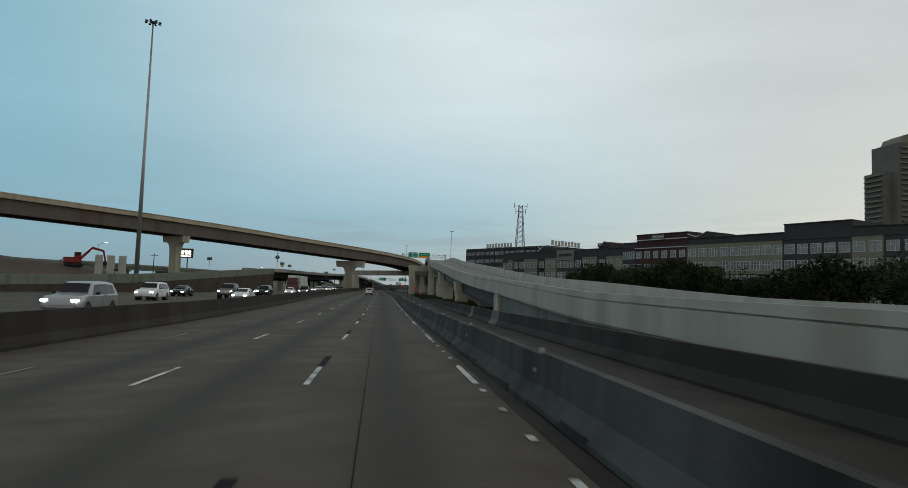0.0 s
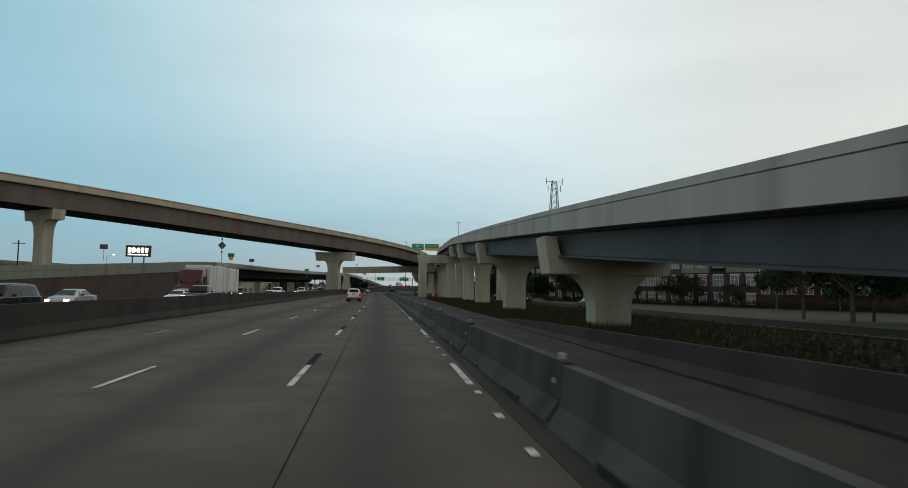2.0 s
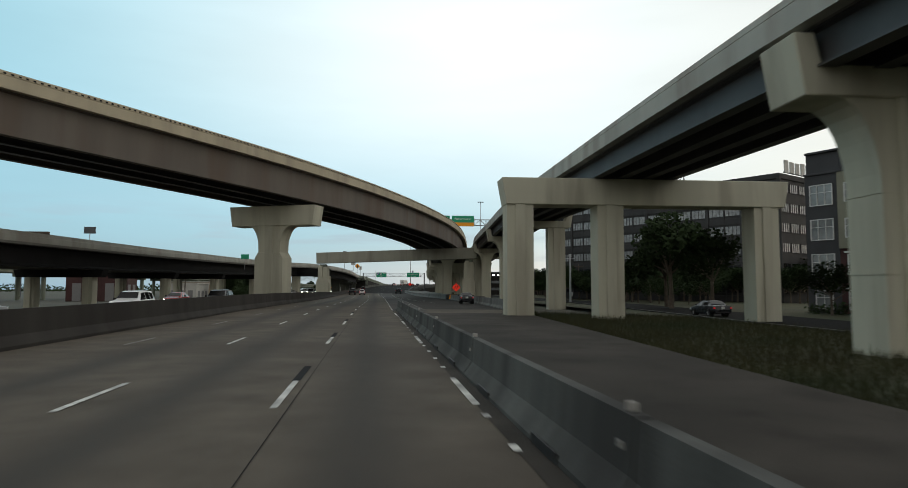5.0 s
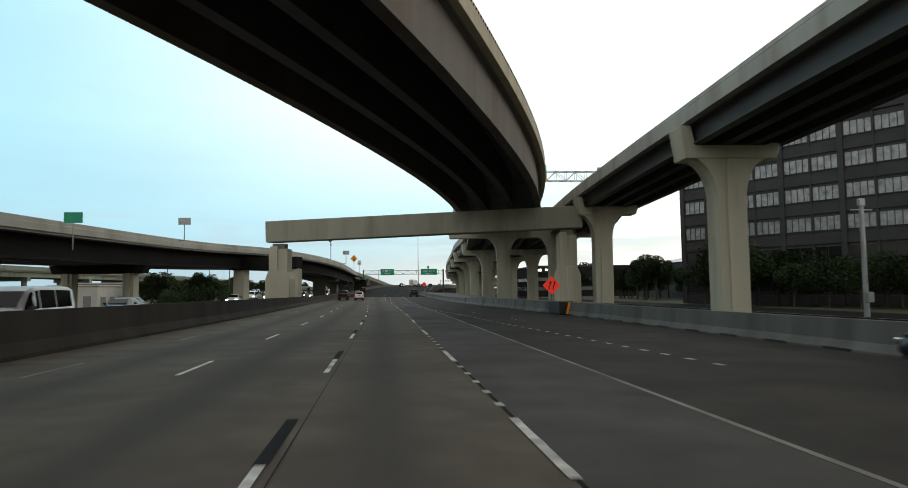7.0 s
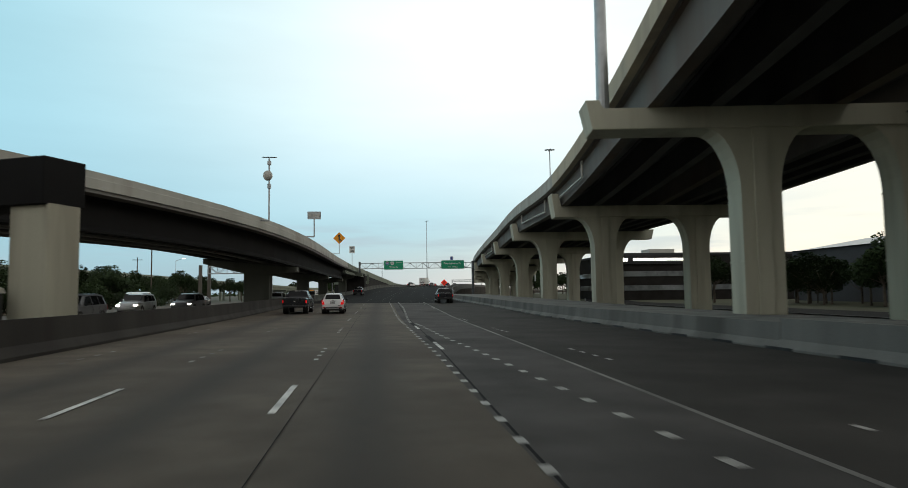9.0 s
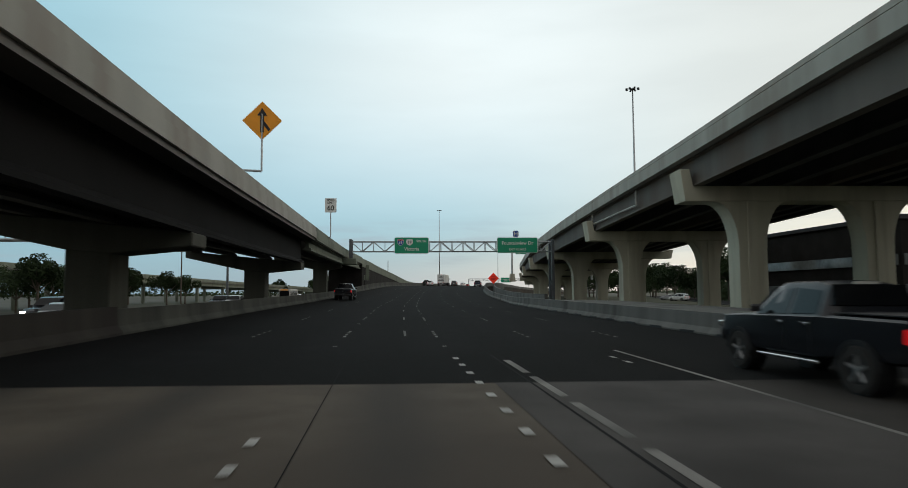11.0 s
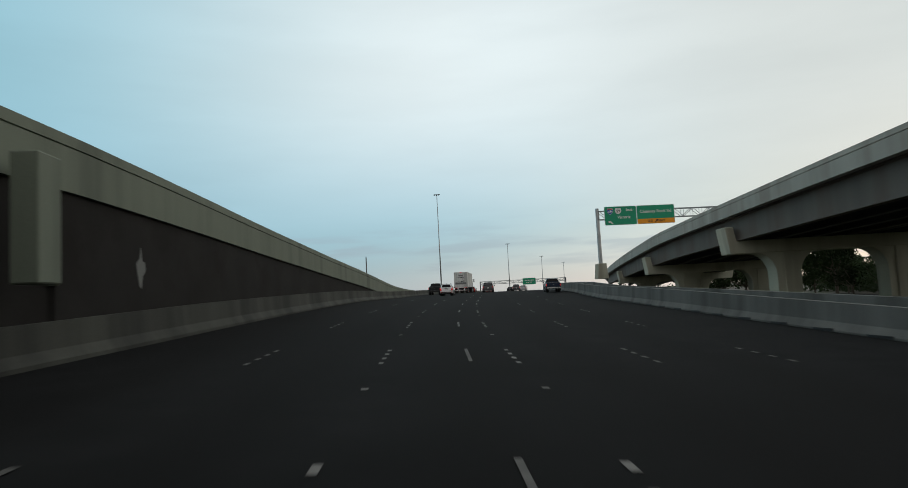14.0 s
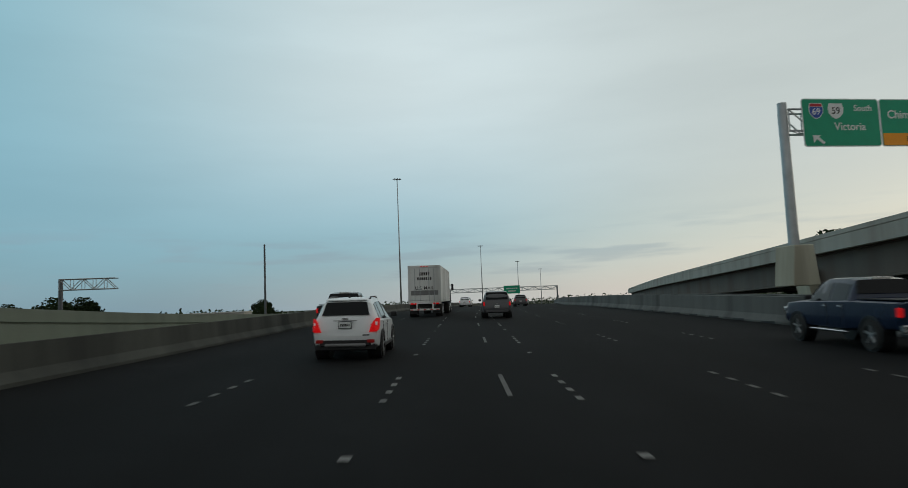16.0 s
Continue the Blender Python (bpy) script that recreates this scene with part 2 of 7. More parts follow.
M_GROUND = material("dull_open_ground", (0.07, 0.066, 0.05), 0.95, vary=0.4, scale=0.1, fine=4, bump=0.3, stain=(0.045, 0.055, 0.025), stain_scale=0.02)
M_LEAF = material("dark_oak_foliage", (0.026, 0.042, 0.016), 0.8, vary=0.5, scale=0.8, fine=6, bump=0.0, island=0.25, spec=0.12)
M_BARK = material("grey_bark", (0.1, 0.08, 0.06), 0.9, vary=0.3, scale=3, fine=20, bump=0.4)
M_BRICK = material("dark_red_brick", (0.062, 0.026, 0.024), 0.85, vary=0.25, scale=0.8, fine=14, bump=0.3)
M_SIDING = material("olive_grey_siding", (0.215, 0.21, 0.155), 0.8, vary=0.12, scale=0.6, fine=14, bump=0.1)
M_SIGNWALL = material("pale_grey_render", (0.2, 0.205, 0.195), 0.85, vary=0.1, scale=0.5, fine=14, bump=0.08)
M_CHARCOAL = material("charcoal_stucco", (0.05, 0.05, 0.053), 0.85, vary=0.15, scale=0.5, fine=14, bump=0.1)
M_TOWER = material("weathered_tower_concrete", (0.15, 0.145, 0.13), 0.85, vary=0.15, scale=0.1, fine=4, bump=0.0)
M_OFFICE = material("dark_granite_cladding", (0.05, 0.049, 0.049), 0.7, spec=0.25, vary=0.2, scale=0.4, fine=12, bump=0.08)
M_FRAMEW = material("white_window_frame", (0.6, 0.6, 0.58), 0.6, vary=0.08, scale=2, fine=10, bump=0.02)
# dark base colour in place of the trees mirrored in the lower office panes
M_GLASSDARK = material("office_glass_with_tree_reflection", (0.012, 0.013, 0.014), 0.15, vary=0.3, scale=0.4, fine=3, bump=0.02, spec=0.3)
M_RETAIN = material("grey_retaining_wall_concrete", (0.19, 0.195, 0.18), 0.88, vary=0.25, scale=0.4, fine=20, bump=0.2, stain=(0.1, 0.102, 0.095), stain_scale=0.35, streak=True)
# blinds, with the sky mirrored in the upper panes put into the pale base
M_PANEDARK = material("blinds_and_sky_in_office_glass", (0.3, 0.315, 0.32), 0.2, vary=0.45, scale=1.2, fine=2, bump=0.02, spec=0.6)
# blinds, and a base lifted to paint in the sky's reflection
M_PANE = material("blinds_and_sky_in_window_glass", (0.2, 0.215, 0.215), 0.1, vary=0.5, scale=0.3, fine=2, bump=0.02, spec=0.9)
M_DIRT = material("brown_excavated_earth", (0.11, 0.075, 0.05), 0.95, vary=0.35, scale=0.5, fine=8, bump=0.5)
# much darker tone of the panel wall, used for the low office too
M_MSEDARK = material("dark_panel_wall", (0.026, 0.024, 0.022), 0.9, vary=0.25, scale=0.5, fine=12, bump=0.3, stain=(0.02, 0.017, 0.015), stain_scale=0.4, spec=0.2)
M_MSE = material("brown_panel_wall", (0.075, 0.055, 0.042), 0.9, vary=0.2, scale=0.5, fine=12, bump=0.3, stain=(0.05, 0.038, 0.03), stain_scale=0.4, island=0.12)
M_CARWHITE = material("white_car_paint", (0.84, 0.86, 0.86), 0.25, vary=0.04, scale=1.2, fine=8, bump=0.0)
M_CARBLACK = material("black_car_paint", (0.012, 0.014, 0.018), 0.22, vary=0.1, scale=1.2, fine=8, bump=0.0)
M_CARBLUE = material("dark_blue_car_paint", (0.012, 0.022, 0.05), 0.25, vary=0.1, scale=1.2, fine=8, bump=0.0)
M_CARSILVER = material("silver_car_paint", (0.4, 0.41, 0.42), 0.3, 0.4, vary=0.06, scale=1.2, fine=8, bump=0.0)
M_CARMAROON = material("dark_maroon_cab_paint", (0.07, 0.008, 0.01), 0.3, vary=0.08, scale=1.2, fine=8, bump=0.0)
M_CARRED = material("red_car_paint", (0.3, 0.015, 0.015), 0.25, vary=0.06, scale=1.2, fine=8, bump=0.0)
M_CARGREY = material("grey_car_paint", (0.09, 0.09, 0.095), 0.3, vary=0.06, scale=1.2, fine=8, bump=0.0)
M_CARGLASS = material("tinted_car_glass", (0.006, 0.007, 0.008), 0.1, vary=0.1, scale=1, fine=4, bump=0.0, spec=0.22)
M_TYRE = material("dusty_tyre_rubber", (0.028, 0.026, 0.024), 0.85, vary=0.2, scale=4, fine=30, bump=0.1)
M_RIM = material("alloy_wheel_rim", (0.35, 0.35, 0.35), 0.4, 0.7, vary=0.15, scale=6, fine=20, bump=0.0)
M_TAIL = material("lit_red_tail_lamp", (0.25, 0.004, 0.006), 0.5, spec=0.15, vary=0.1, scale=8, fine=30, bump=0.0, emit=(1.0, 0.012, 0.014), strength=0.36)
M_TAILDIM = material("red_lamp_lens", (0.25, 0.006, 0.006), 0.3, vary=0.1, scale=8, fine=30, bump=0.0, emit=(1.0, 0.03, 0.015), strength=0.03)
M_HEAD = material("lit_headlamp", (0.8, 0.8, 0.75), 0.2, vary=0.05, scale=8, fine=30, bump=0.0, emit=(1.0, 0.93, 0.78), strength=9.0)
M_LAMPWARM = material("lit_sign_lamp", (0.8, 0.8, 0.75), 0.3, vary=0.05, scale=8, fine=30, bump=0.0, emit=(1.0, 0.95, 0.85), strength=4.0)
M_TRAILER = material("white_trailer_panel", (0.74, 0.75, 0.73), 0.5, vary=0.12, scale=0.8, fine=8, bump=0.03, stain=(0.52, 0.52, 0.50), stain_scale=0.7, streak=True)
M_CHROME = material("brushed_chrome", (0.6, 0.6, 0.6), 0.25, 0.95, vary=0.05, scale=4, fine=30, bump=0.0)
M_GREYTRIM = material("grey_bumper_plastic", (0.2, 0.2, 0.2), 0.6, vary=0.08, scale=3, fine=30, bump=0.0)
M_TAN = material("tan_stucco", (0.36, 0.3, 0.22), 0.85, vary=0.12, scale=0.4, fine=12, bump=0.1)
M_SHED = material("off_white_sheet_metal", (0.5, 0.49, 0.45), 0.6, vary=0.12, scale=0.6, fine=10, bump=0.05)


# ---- shape helpers ----
def part(name, bm, mat, parent=None, label="", smooth=False):
    me = bpy.data.meshes.new(name)
    bm.normal_update()
    bm.to_mesh(me)
    bm.free()
    me.materials.append(mat)
    if smooth:
        for p in me.polygons:
            p.use_smooth = True
    ob = new(name, me)
    if parent:
        ob.parent = parent
    if label:
        ob["label"] = label
    return ob


def empty(name, m, label, category, group="", kind=""):
    ob = new(name)
    ob.empty_display_size = 0.2
    ob.matrix_world = m
    return tagged(ob, label, category, group, kind)


def add_box(bm, size, at=(0, 0, 0), rot=None, bevel=0.0):
    m = Matrix.Translation(at) @ (rot.to_4x4() if rot else Matrix.Identity(4)) @ Matrix.Diagonal((*size, 1))
    vs = bmesh.ops.create_cube(bm, size=1, matrix=m)["verts"]
    if bevel:
        es = list({e for v in vs for e in v.link_edges})
        bmesh.ops.bevel(bm, geom=es, offset=bevel, segments=1, affect="EDGES")
    return vs


def box(size, at=(0, 0, 0), rot=None, bevel=0.0):
    bm = bmesh.new()
    add_box(bm, size, at, rot, bevel)
    return bm


def add_rod(bm, a, b, r, r2=None, seg=8):
    a, b = Vector(a), Vector(b)
    d = b - a
    q = d.to_track_quat("Z", "Y").to_matrix().to_4x4()
    bmesh.ops.create_cone(bm, cap_ends=True, segments=seg, radius1=r, radius2=r if r2 is None else r2, depth=d.length, matrix=Matrix.Translation((a + b) / 2) @ q)


def rod(a, b, r, r2=None, seg=8):
    bm = bmesh.new()
    add_rod(bm, a, b, r, r2, seg)
    return bm


def add_prism(bm, outline, depth, m=None):
    """An outline in x and z, given depth along y, centred."""
    a = [bm.verts.new((x, -depth / 2, z)) for x, z in outline]
    b = [bm.verts.new((x, depth / 2, z)) for x, z in outline]
    bm.faces.new(a)
    bm.faces.new(b[::-1])
    k = len(a)
    for i in range(k):
        j = (i + 1) % k
        bm.faces.new((a[j], a[i], b[i], b[j]))
    if m:
        bmesh.ops.transform(bm, matrix=m, verts=a + b)


def prism(outline, depth, m=None, bevel=0.0):
    bm = bmesh.new()
    add_prism(bm, outline, depth, m)
    if bevel:
        bmesh.ops.bevel(bm, geom=[e for e in bm.edges], offset=bevel, segments=1, affect="EDGES")
    bmesh.ops.recalc_face_normals(bm, faces=bm.faces)
    return bm


def sweep(path, profile, closed=True):
    """A profile of (right, up) offsets carried along a path of points, or of one profile for each point."""
    bm = bmesh.new()
    rings = []
    n = len(path)
    for i, p in enumerate(path):
        d = Vector(path[min(i + 1, n - 1)]) - Vector(path[max(i - 1, 0)])
        side = Vector((d.y, -d.x, 0)).normalized()
        prof = profile[i] if isinstance(profile[0], list) else profile
        rings.append([bm.verts.new(Vector(p) + side * u + Vector((0, 0, v))) for u, v in prof])
    k = len(rings[0])
    for a, b in zip(rings, rings[1:]):
        for i in range(k if closed else k - 1):
            j = (i + 1) % k
            bm.faces.new((a[i], a[j], b[j], b[i]))
    if closed:
        bm.faces.new(rings[0][::-1])
        bm.faces.new(rings[-1])
    bmesh.ops.recalc_face_normals(bm, faces=bm.faces)
    return bm


def smooth_curve(keys, reach):
    ys = np.arange(keys[0][0] - 60, keys[-1][0] + 61, 1.0)
    v = np.interp(ys, [k[0] for k in keys], [k[1] for k in keys])
    w = np.hanning(2 * reach + 3)[1:-1]
    v2 = np.convolve(np.pad(v, reach, mode="edge"), w / w.sum(), "valid")
    return lambda y: float(np.interp(y, ys, v2))


# the line on the left of the camera's lane, the road's height there, and its bank
road_x = smooth_curve([(-80, 1.0), (0, 0.5), (60, 0.1), (120, -0.3), (171, -0.7), (243, -2.1), (276, -2.4), (310, -2.7), (350, -3.6), (378, -4.4), (430, -5.2), (463, -4.95), (482, -4.3), (500, -3.5), (518, -2.5), (536, -1.2), (554, 0.5), (572, 2.7), (590, 5.3), (604, 7.4), (640, 13.5), (700, 26), (800, 55), (900, 95), (1100, 190), (1500, 400)], 9)
road_z = smooth_curve([(-80, 0.05), (0, 0.03), (40, -0.15), (70, -0.12), (100, 0.05), (150, 0.12), (240, 0.22), (300, 0.12), (380, 0.17), (456, 0.85), (482, 1.07), (500, 1.3), (518, 1.75), (536, 2.2), (555, 2.75), (573, 3.2), (590, 3.5), (608, 3.85), (635, 4.25), (670, 4.5), (740, 4.5), (850, 3.0), (1000, 1.0), (1200, 0.3), (1500, 0.2)], 6)
road_bank = smooth_curve([(-80, -0.03), (0, -0.025), (60, -0.015), (130, 0), (240, 0.008), (420, 0.01), (470, 0.02), (520, 0.05), (585, 0.047), (606, 0.02), (640, 0.015), (800, 0.01), (1500, 0)], 10)
# how far the left and right barriers stand from that line
left_off = smooth_curve([(-80, -9.6), (160, -9.3), (280, -8.6), (480, -7.55), (540, -7.75), (604, -7.75), (1500, -7.75)], 10)
right_off = smooth_curve([(-80, 8.2), (0, 8.2), (120, 8.4), (150, 9.0), (195, 9.9), (235, 13.6), (256, 15.0), (272, 15.8), (305, 16.2), (330, 15.3), (347, 14.5), (380, 14.2), (430, 13.9), (470, 13.8), (484, 14.1), (502, 15.5), (640, 15.8), (1500, 15.8)], 6)


def on_road(y, off=0.0, up=0.0):
    """A point of the road, off metres right of the reference line."""
    dx = road_x(y + 1) - road_x(y - 1)
    s = Vector((2, -dx, 0)).normalized()
    return Vector((road_x(y), y, road_z(y) + up)) + s * off - Vector((0, 0, road_bank(y) * (off - 1.6)))


def road_turn(y):
    return math.degrees(math.atan2(-(road_x(y + 2) - road_x(y - 2)), 4))


def steps(a, b, d):
    n = max(2, int(math.ceil((b - a) / d)) + 1)
    return [a + (b - a) * i / (n - 1) for i in range(n)]


# ---- ground and roads ----
def strip_mesh(ys, left, right, across, up=0.0):
    bm = bmesh.new()
    rows = []
    for y in ys:
        l, r = left(y), right(y)
        rows.append([bm.verts.new(on_road(y, l + (r - l) * i / across, up)) for i in range(across + 1)])
    for a, b in zip(rows, rows[1:]):
        for i in range(across):
            bm.faces.new((a[i], a[i + 1], b[i + 1], b[i]))
    return bm


def worn_strip(ys, left, right, across, tracks, width, strength):
    """A paved strip with a band of rubber and oil along each lane, kept as a mesh attribute."""
    bm = strip_mesh(ys, left, right, across)
    layer = bm.verts.layers.float.new("wear")
    bm.verts.ensure_lookup_table()
    for k, y in enumerate(ys):
        l, r = left(y), right(y)
        for i in range(across + 1):
            off = l + (r - l) * i / across
            bm.verts[k * (across + 1) + i][layer] = strength * max(math.exp(-((off - t) / width) ** 2) for t in tracks)
    return bm


gb = bmesh.new()
gx = [-4000, -600, -150, -60, 60, 150, 600, 4000]
gy = [-3000, -300, 0, 300, 600, 1000, 1600, 4500]
gv = [[gb.verts.new((x, y, -0.75)) for x in gx] for y in gy]
for r0, r1 in zip(gv, gv[1:]):
    for i in range(len(gx) - 1):
        gb.faces.new((r0[i], r0[i + 1], r1[i + 1], r1[i]))
tagged(part("ground", gb, M_GROUND), kind="structure")

road_ys = steps(-80, 420, 4)
tagged(part("road", worn_strip(road_ys, left_off, lambda y: right_off(y) + 0.3, 90, (1.6, -1.7, -5.0, 5.4), 0.62, 0.75), M_ROAD), kind="structure")
tagged(part("road_rise", worn_strip(steps(420, 760, 4) + steps(770, 1500, 20), left_off, lambda y: right_off(y) + 0.3, 80, (1.6, -1.6, -4.8, 4.8, 8.0), 0.7, 0.6), M_ASPHALT), kind="structure")
# body of the embankment under the rising road
eb = bmesh.new()
rows = []
for y in steps(-80, 1500, 4):
    a, b = on_road(y, left_off(y) - 0.25, -0.12), on_road(y, right_off(y) + 0.6, -0.12)
    rows.append([eb.verts.new((a.x, a.y, -1.0)), eb.verts.new(a), eb.verts.new(b), eb.verts.new((b.x, b.y, -1.0))])
for a, b in zip(rows, rows[1:]):
    for i in range(3):
        eb.faces.new((a[i], a[i + 1], b[i + 1], b[i]))
tagged(part("embankment", eb, M_SHOULDER), kind="structure")
new_edge = smooth_curve([(236, 6.45), (335, 6.5), (360, 6.95), (375, 7.25), (425, 7.9)], 6)
# right shoulder behind the barrier on the first stretch, then the newer dark lanes
tagged(part("pavement_shoulder", strip_mesh(steps(-80, 236, 4), lambda y: 3.5, lambda y: right_off(y) + 0.3, 3, 0.012), M_SHOULDER), kind="structure")
tagged(part("pavement_outer_lane", strip_mesh(steps(246, 420, 4), lambda y: new_edge(y) + 0.06, lambda y: right_off(y) - 0.25, 4, 0.006), M_OUTERLANE), kind="structure")
tagged(part("pavement_new_lane", strip_mesh(steps(240, 420, 4), lambda y: 3.5, new_edge, 2, 0.008), M_NEWLANE), kind="structure")


def slab(name, pts_l, pts_r, mat, label=""):
    bm = bmesh.new()
    vl = [bm.verts.new(p) for p in pts_l]
    vr = [bm.verts.new(p) for p in pts_r]
    for i in range(len(vl) - 1):
        bm.faces.new((vl[i], vr[i], vr[i + 1], vl[i + 1]))
    return tagged(part(name, bm, mat), label, kind="structure")


# the other carriageway
opp_x = smooth_curve([(-80, -10.5), (280, -12.2), (430, -14.5), (500, -17), (620, -15), (700, 0), (900, 60), (1300, 250)], 15)
opp_z = smooth_curve([(-80, -0.05), (200, -0.05), (275, 0.35), (440, 0.35), (500, 0.0), (1300, 0.0)], 10)
slab("road_opposite", [(opp_x(y) - 21, y, opp_z(y)) for y in range(-80, 1300, 10)], [(opp_x(y) + 0.4, y, opp_z(y)) for y in range(-80, 1300, 10)], M_ROAD)
# frontage street and lawn on the right
kerb_x = smooth_curve([(-80, 27), (225, 27), (290, 33.7), (450, 33.7), (700, 108)], 12)
slab("lawn", [(road_x(y) + right_off(y) + 0.5, y, -0.06) for y in range(-80, 240, 6)], [(kerb_x(y), y, -0.45) for y in range(-80, 240, 6)], M_GRASS)
slab("lawn_far", [(road_x(y) + right_off(y) + 12, y, -0.3) for y in range(240, 700, 10)], [(kerb_x(y) + 0.2, y, -0.45) for y in range(240, 700, 10)], M_GRASS)
slab("street_frontage", [(kerb_x(y), y, -0.42) for y in range(-80, 700, 10)], [(kerb_x(y) + 9, y, -0.42) for y in range(-80, 700, 10)], M_ASPHALT)
slab("lawn_street", [(kerb_x(y) + 9, y, -0.46) for y in range(-80, 480, 10)], [(kerb_x(y) + 42, y, -0.6) for y in range(-80, 480, 10)], M_GRASS)
slab("kerb_frontage", [(kerb_x(y) - 0.3, y, -0.3) for y in range(-80, 700, 10)], [(kerb_x(y), y, -0.3) for y in range(-80, 700, 10)], M_BARRIERNEW)
slab("kerb_frontage_face", [(kerb_x(y), y, -0.3) for y in range(-80, 700, 10)], [(kerb_x(y) + 0.02, y, -0.44) for y in range(-80, 700, 10)], M_BARRIERNEW)


# ---- road marks ----
def dash_row(name, off, mat, y0, y1, length, period, width, kind="stuff", up=0.014):
    bm = bmesh.new()
    y = y0
    at = off if callable(off) else (lambda yy: off)
    while y < y1:
        v = [bm.verts.new(on_road(yy, at(yy) + s * width / 2, up)) for yy, s in ((y, -1), (y, 1), (y + length, 1), (y + length, -1))]
        bm.faces.new(v)
        y += period
    return tagged(part(name, bm, mat), "row of worn white lane marks on the road", "lane marks", kind=kind)


PERIOD = 12.19
lane_off = smooth_curve([(-80, -0.1), (20, -0.08), (60, 0.03), (157, 0.2), (321, 0.33), (350, 0.1), (376, 0.0), (425, 0.0)], 10)
edge_off = smooth_curve([(-80, 3.3), (80, 3.32), (157, 3.5), (300, 3.5), (350, 3.56), (362, 3.45), (376, 3.31), (425, 3.2)], 4)
for shift, paint, button in ((0.0, M_PAINT, M_BUTTON), (-3.3, M_PAINT, M_FADED), (-6.6, M_FADED, M_FADED)):
    row = (lambda d: lambda y: lane_off(y) + d)(shift)
    for y0, y1, per in ((0.41 - PERIOD * 5, 236, PERIOD), (242.3, 345, 11.2)):
        dash_row("lane_dashes", row, paint, y0, y1, 3.05, per, 0.12)
        if shift == 0.0:
            dash_row("contrast_dashes", row, M_BLACKPAINT, y0 + 3.05, y1, 2.6, per, 0.17)
    for k in range(4):
        dash_row("lane_buttons", row, button, 351 + k * 1.15, 424, 0.36, PERIOD, 0.12, up=0.018)
dash_row("edge_dashes", edge_off, M_PAINT, 0.41 - PERIOD * 5, 236, 3.05, PERIOD, 0.13)
dash_row("edge_dashes", edge_off, M_PAINT, 244.5, 345, 3.05, 11.2, 0.13)
dash_row("edge_buttons", edge_off, M_BUTTON, 242.35, 425, 0.36, 1.365, 0.14, up=0.018)
# line that closes off the merging lane, with its black contrast
dash_row("merge_dashes", 3.87, M_PAINT, 353.7, 372, 3.1, 11.5, 0.13, up=0.016)
dash_row("contrast_dashes", 3.87, M_BLACKPAINT, 356.9, 372, 3.4, 11.5, 0.2)
dash_row("edge_buttons", edge_off, M_PAINT, 5.4 - PERIOD * 5, 236, 0.32, PERIOD / 6, 0.11, up=0.018)
# scraped remains of an old solid line
dash_row("old_solid_line", lambda y: 3.9 + 0.02 * (y - 376) * (y < 400) + 0.48 * (y >= 400), M_FADED, 372, 424, 2.3, 2.9, 0.16, up=0.016)
joint_off = smooth_curve([(-80, 1.3), (0, 1.15), (60, 0.85), (130, 0.45), (360, 0.5), (425, 0.55)], 8)
tagged(part("lane_joint", strip_mesh(steps(-80, 425, 3), lambda y: joint_off(y) - 0.007, lambda y: joint_off(y) + 0.007, 1, 0.012), M_BLACKPAINT), kind="structure")
dash_row("merge_line", new_edge, M_FADED, 246, 425, 3.0, 3.0, 0.11)
drift = smooth_curve([(270, 10.4), (285, 9.4), (300, 8.4), (311, 7.8), (333, 6.0), (343, 5.35), (350, 5.02), (354.5, 4.8), (360, 4.46), (366, 4.28), (372, 4.05)], 3)
drift_far = smooth_curve([(300, 10.6), (327, 8.65), (364, 7.62), (425, 7.2)], 8)
dash_row("merge_buttons", drift, M_BUTTON, 276, 371.5, 0.4, 1.375, 0.17, up=0.018)
for k in range(4):
    dash_row("merge_buttons", drift_far, M_BUTTON, 301 + k * 1.05, 425, 0.36, PERIOD, 0.12, up=0.018)
seam_off = smooth_curve([(236, 3.5), (340, 3.55), (360, 3.9), (425, 4.2)], 6)
tagged(part("lane_seam", strip_mesh(steps(236, 425, 3), lambda y: seam_off(y) - 0.025, lambda y: seam_off(y) + 0.025, 1, 0.011), M_BLACKPAINT), kind="structure")
RISE, FIRST = 11.375, 430.85
rise_off = smooth_curve([(425, 0.0), (514, 0.02), (546, -0.28), (575, -0.1), (595, 0.08), (760, 0.1)], 6)
for shift in (-3.1, 0.0, 3.2, 6.45, 9.65):
    row = (lambda d: lambda y: rise_off(y) + d)(shift)
    paint = M_FADED if 0.0 <= shift < 4.0 else M_PAINTOLD
    for k in range(4):
        dash_row("lane_buttons", row, paint, FIRST + k * 0.92, 760, 0.36, RISE, 0.11, up=0.018)
    if 0.0 <= shift < 4.0:
        dash_row("lane_reflectors", row, M_FADED, FIRST - 3.6, 760, 0.2, RISE, 0.13, up=0.02)
dash_row("old_lane_dashes", lambda y: rise_off(y) + 2.1, M_PAINTOLD, FIRST + 0.5, 760, 2.8, RISE, 0.09)


# ---- barriers ----
JERSEY = [(-0.3, 0.0), (-0.3, 0.08), (-0.12, 0.33), (-0.08, 0.84), (0.08, 0.84), (0.12, 0.33), (0.3, 0.08), (0.3, 0.0)]
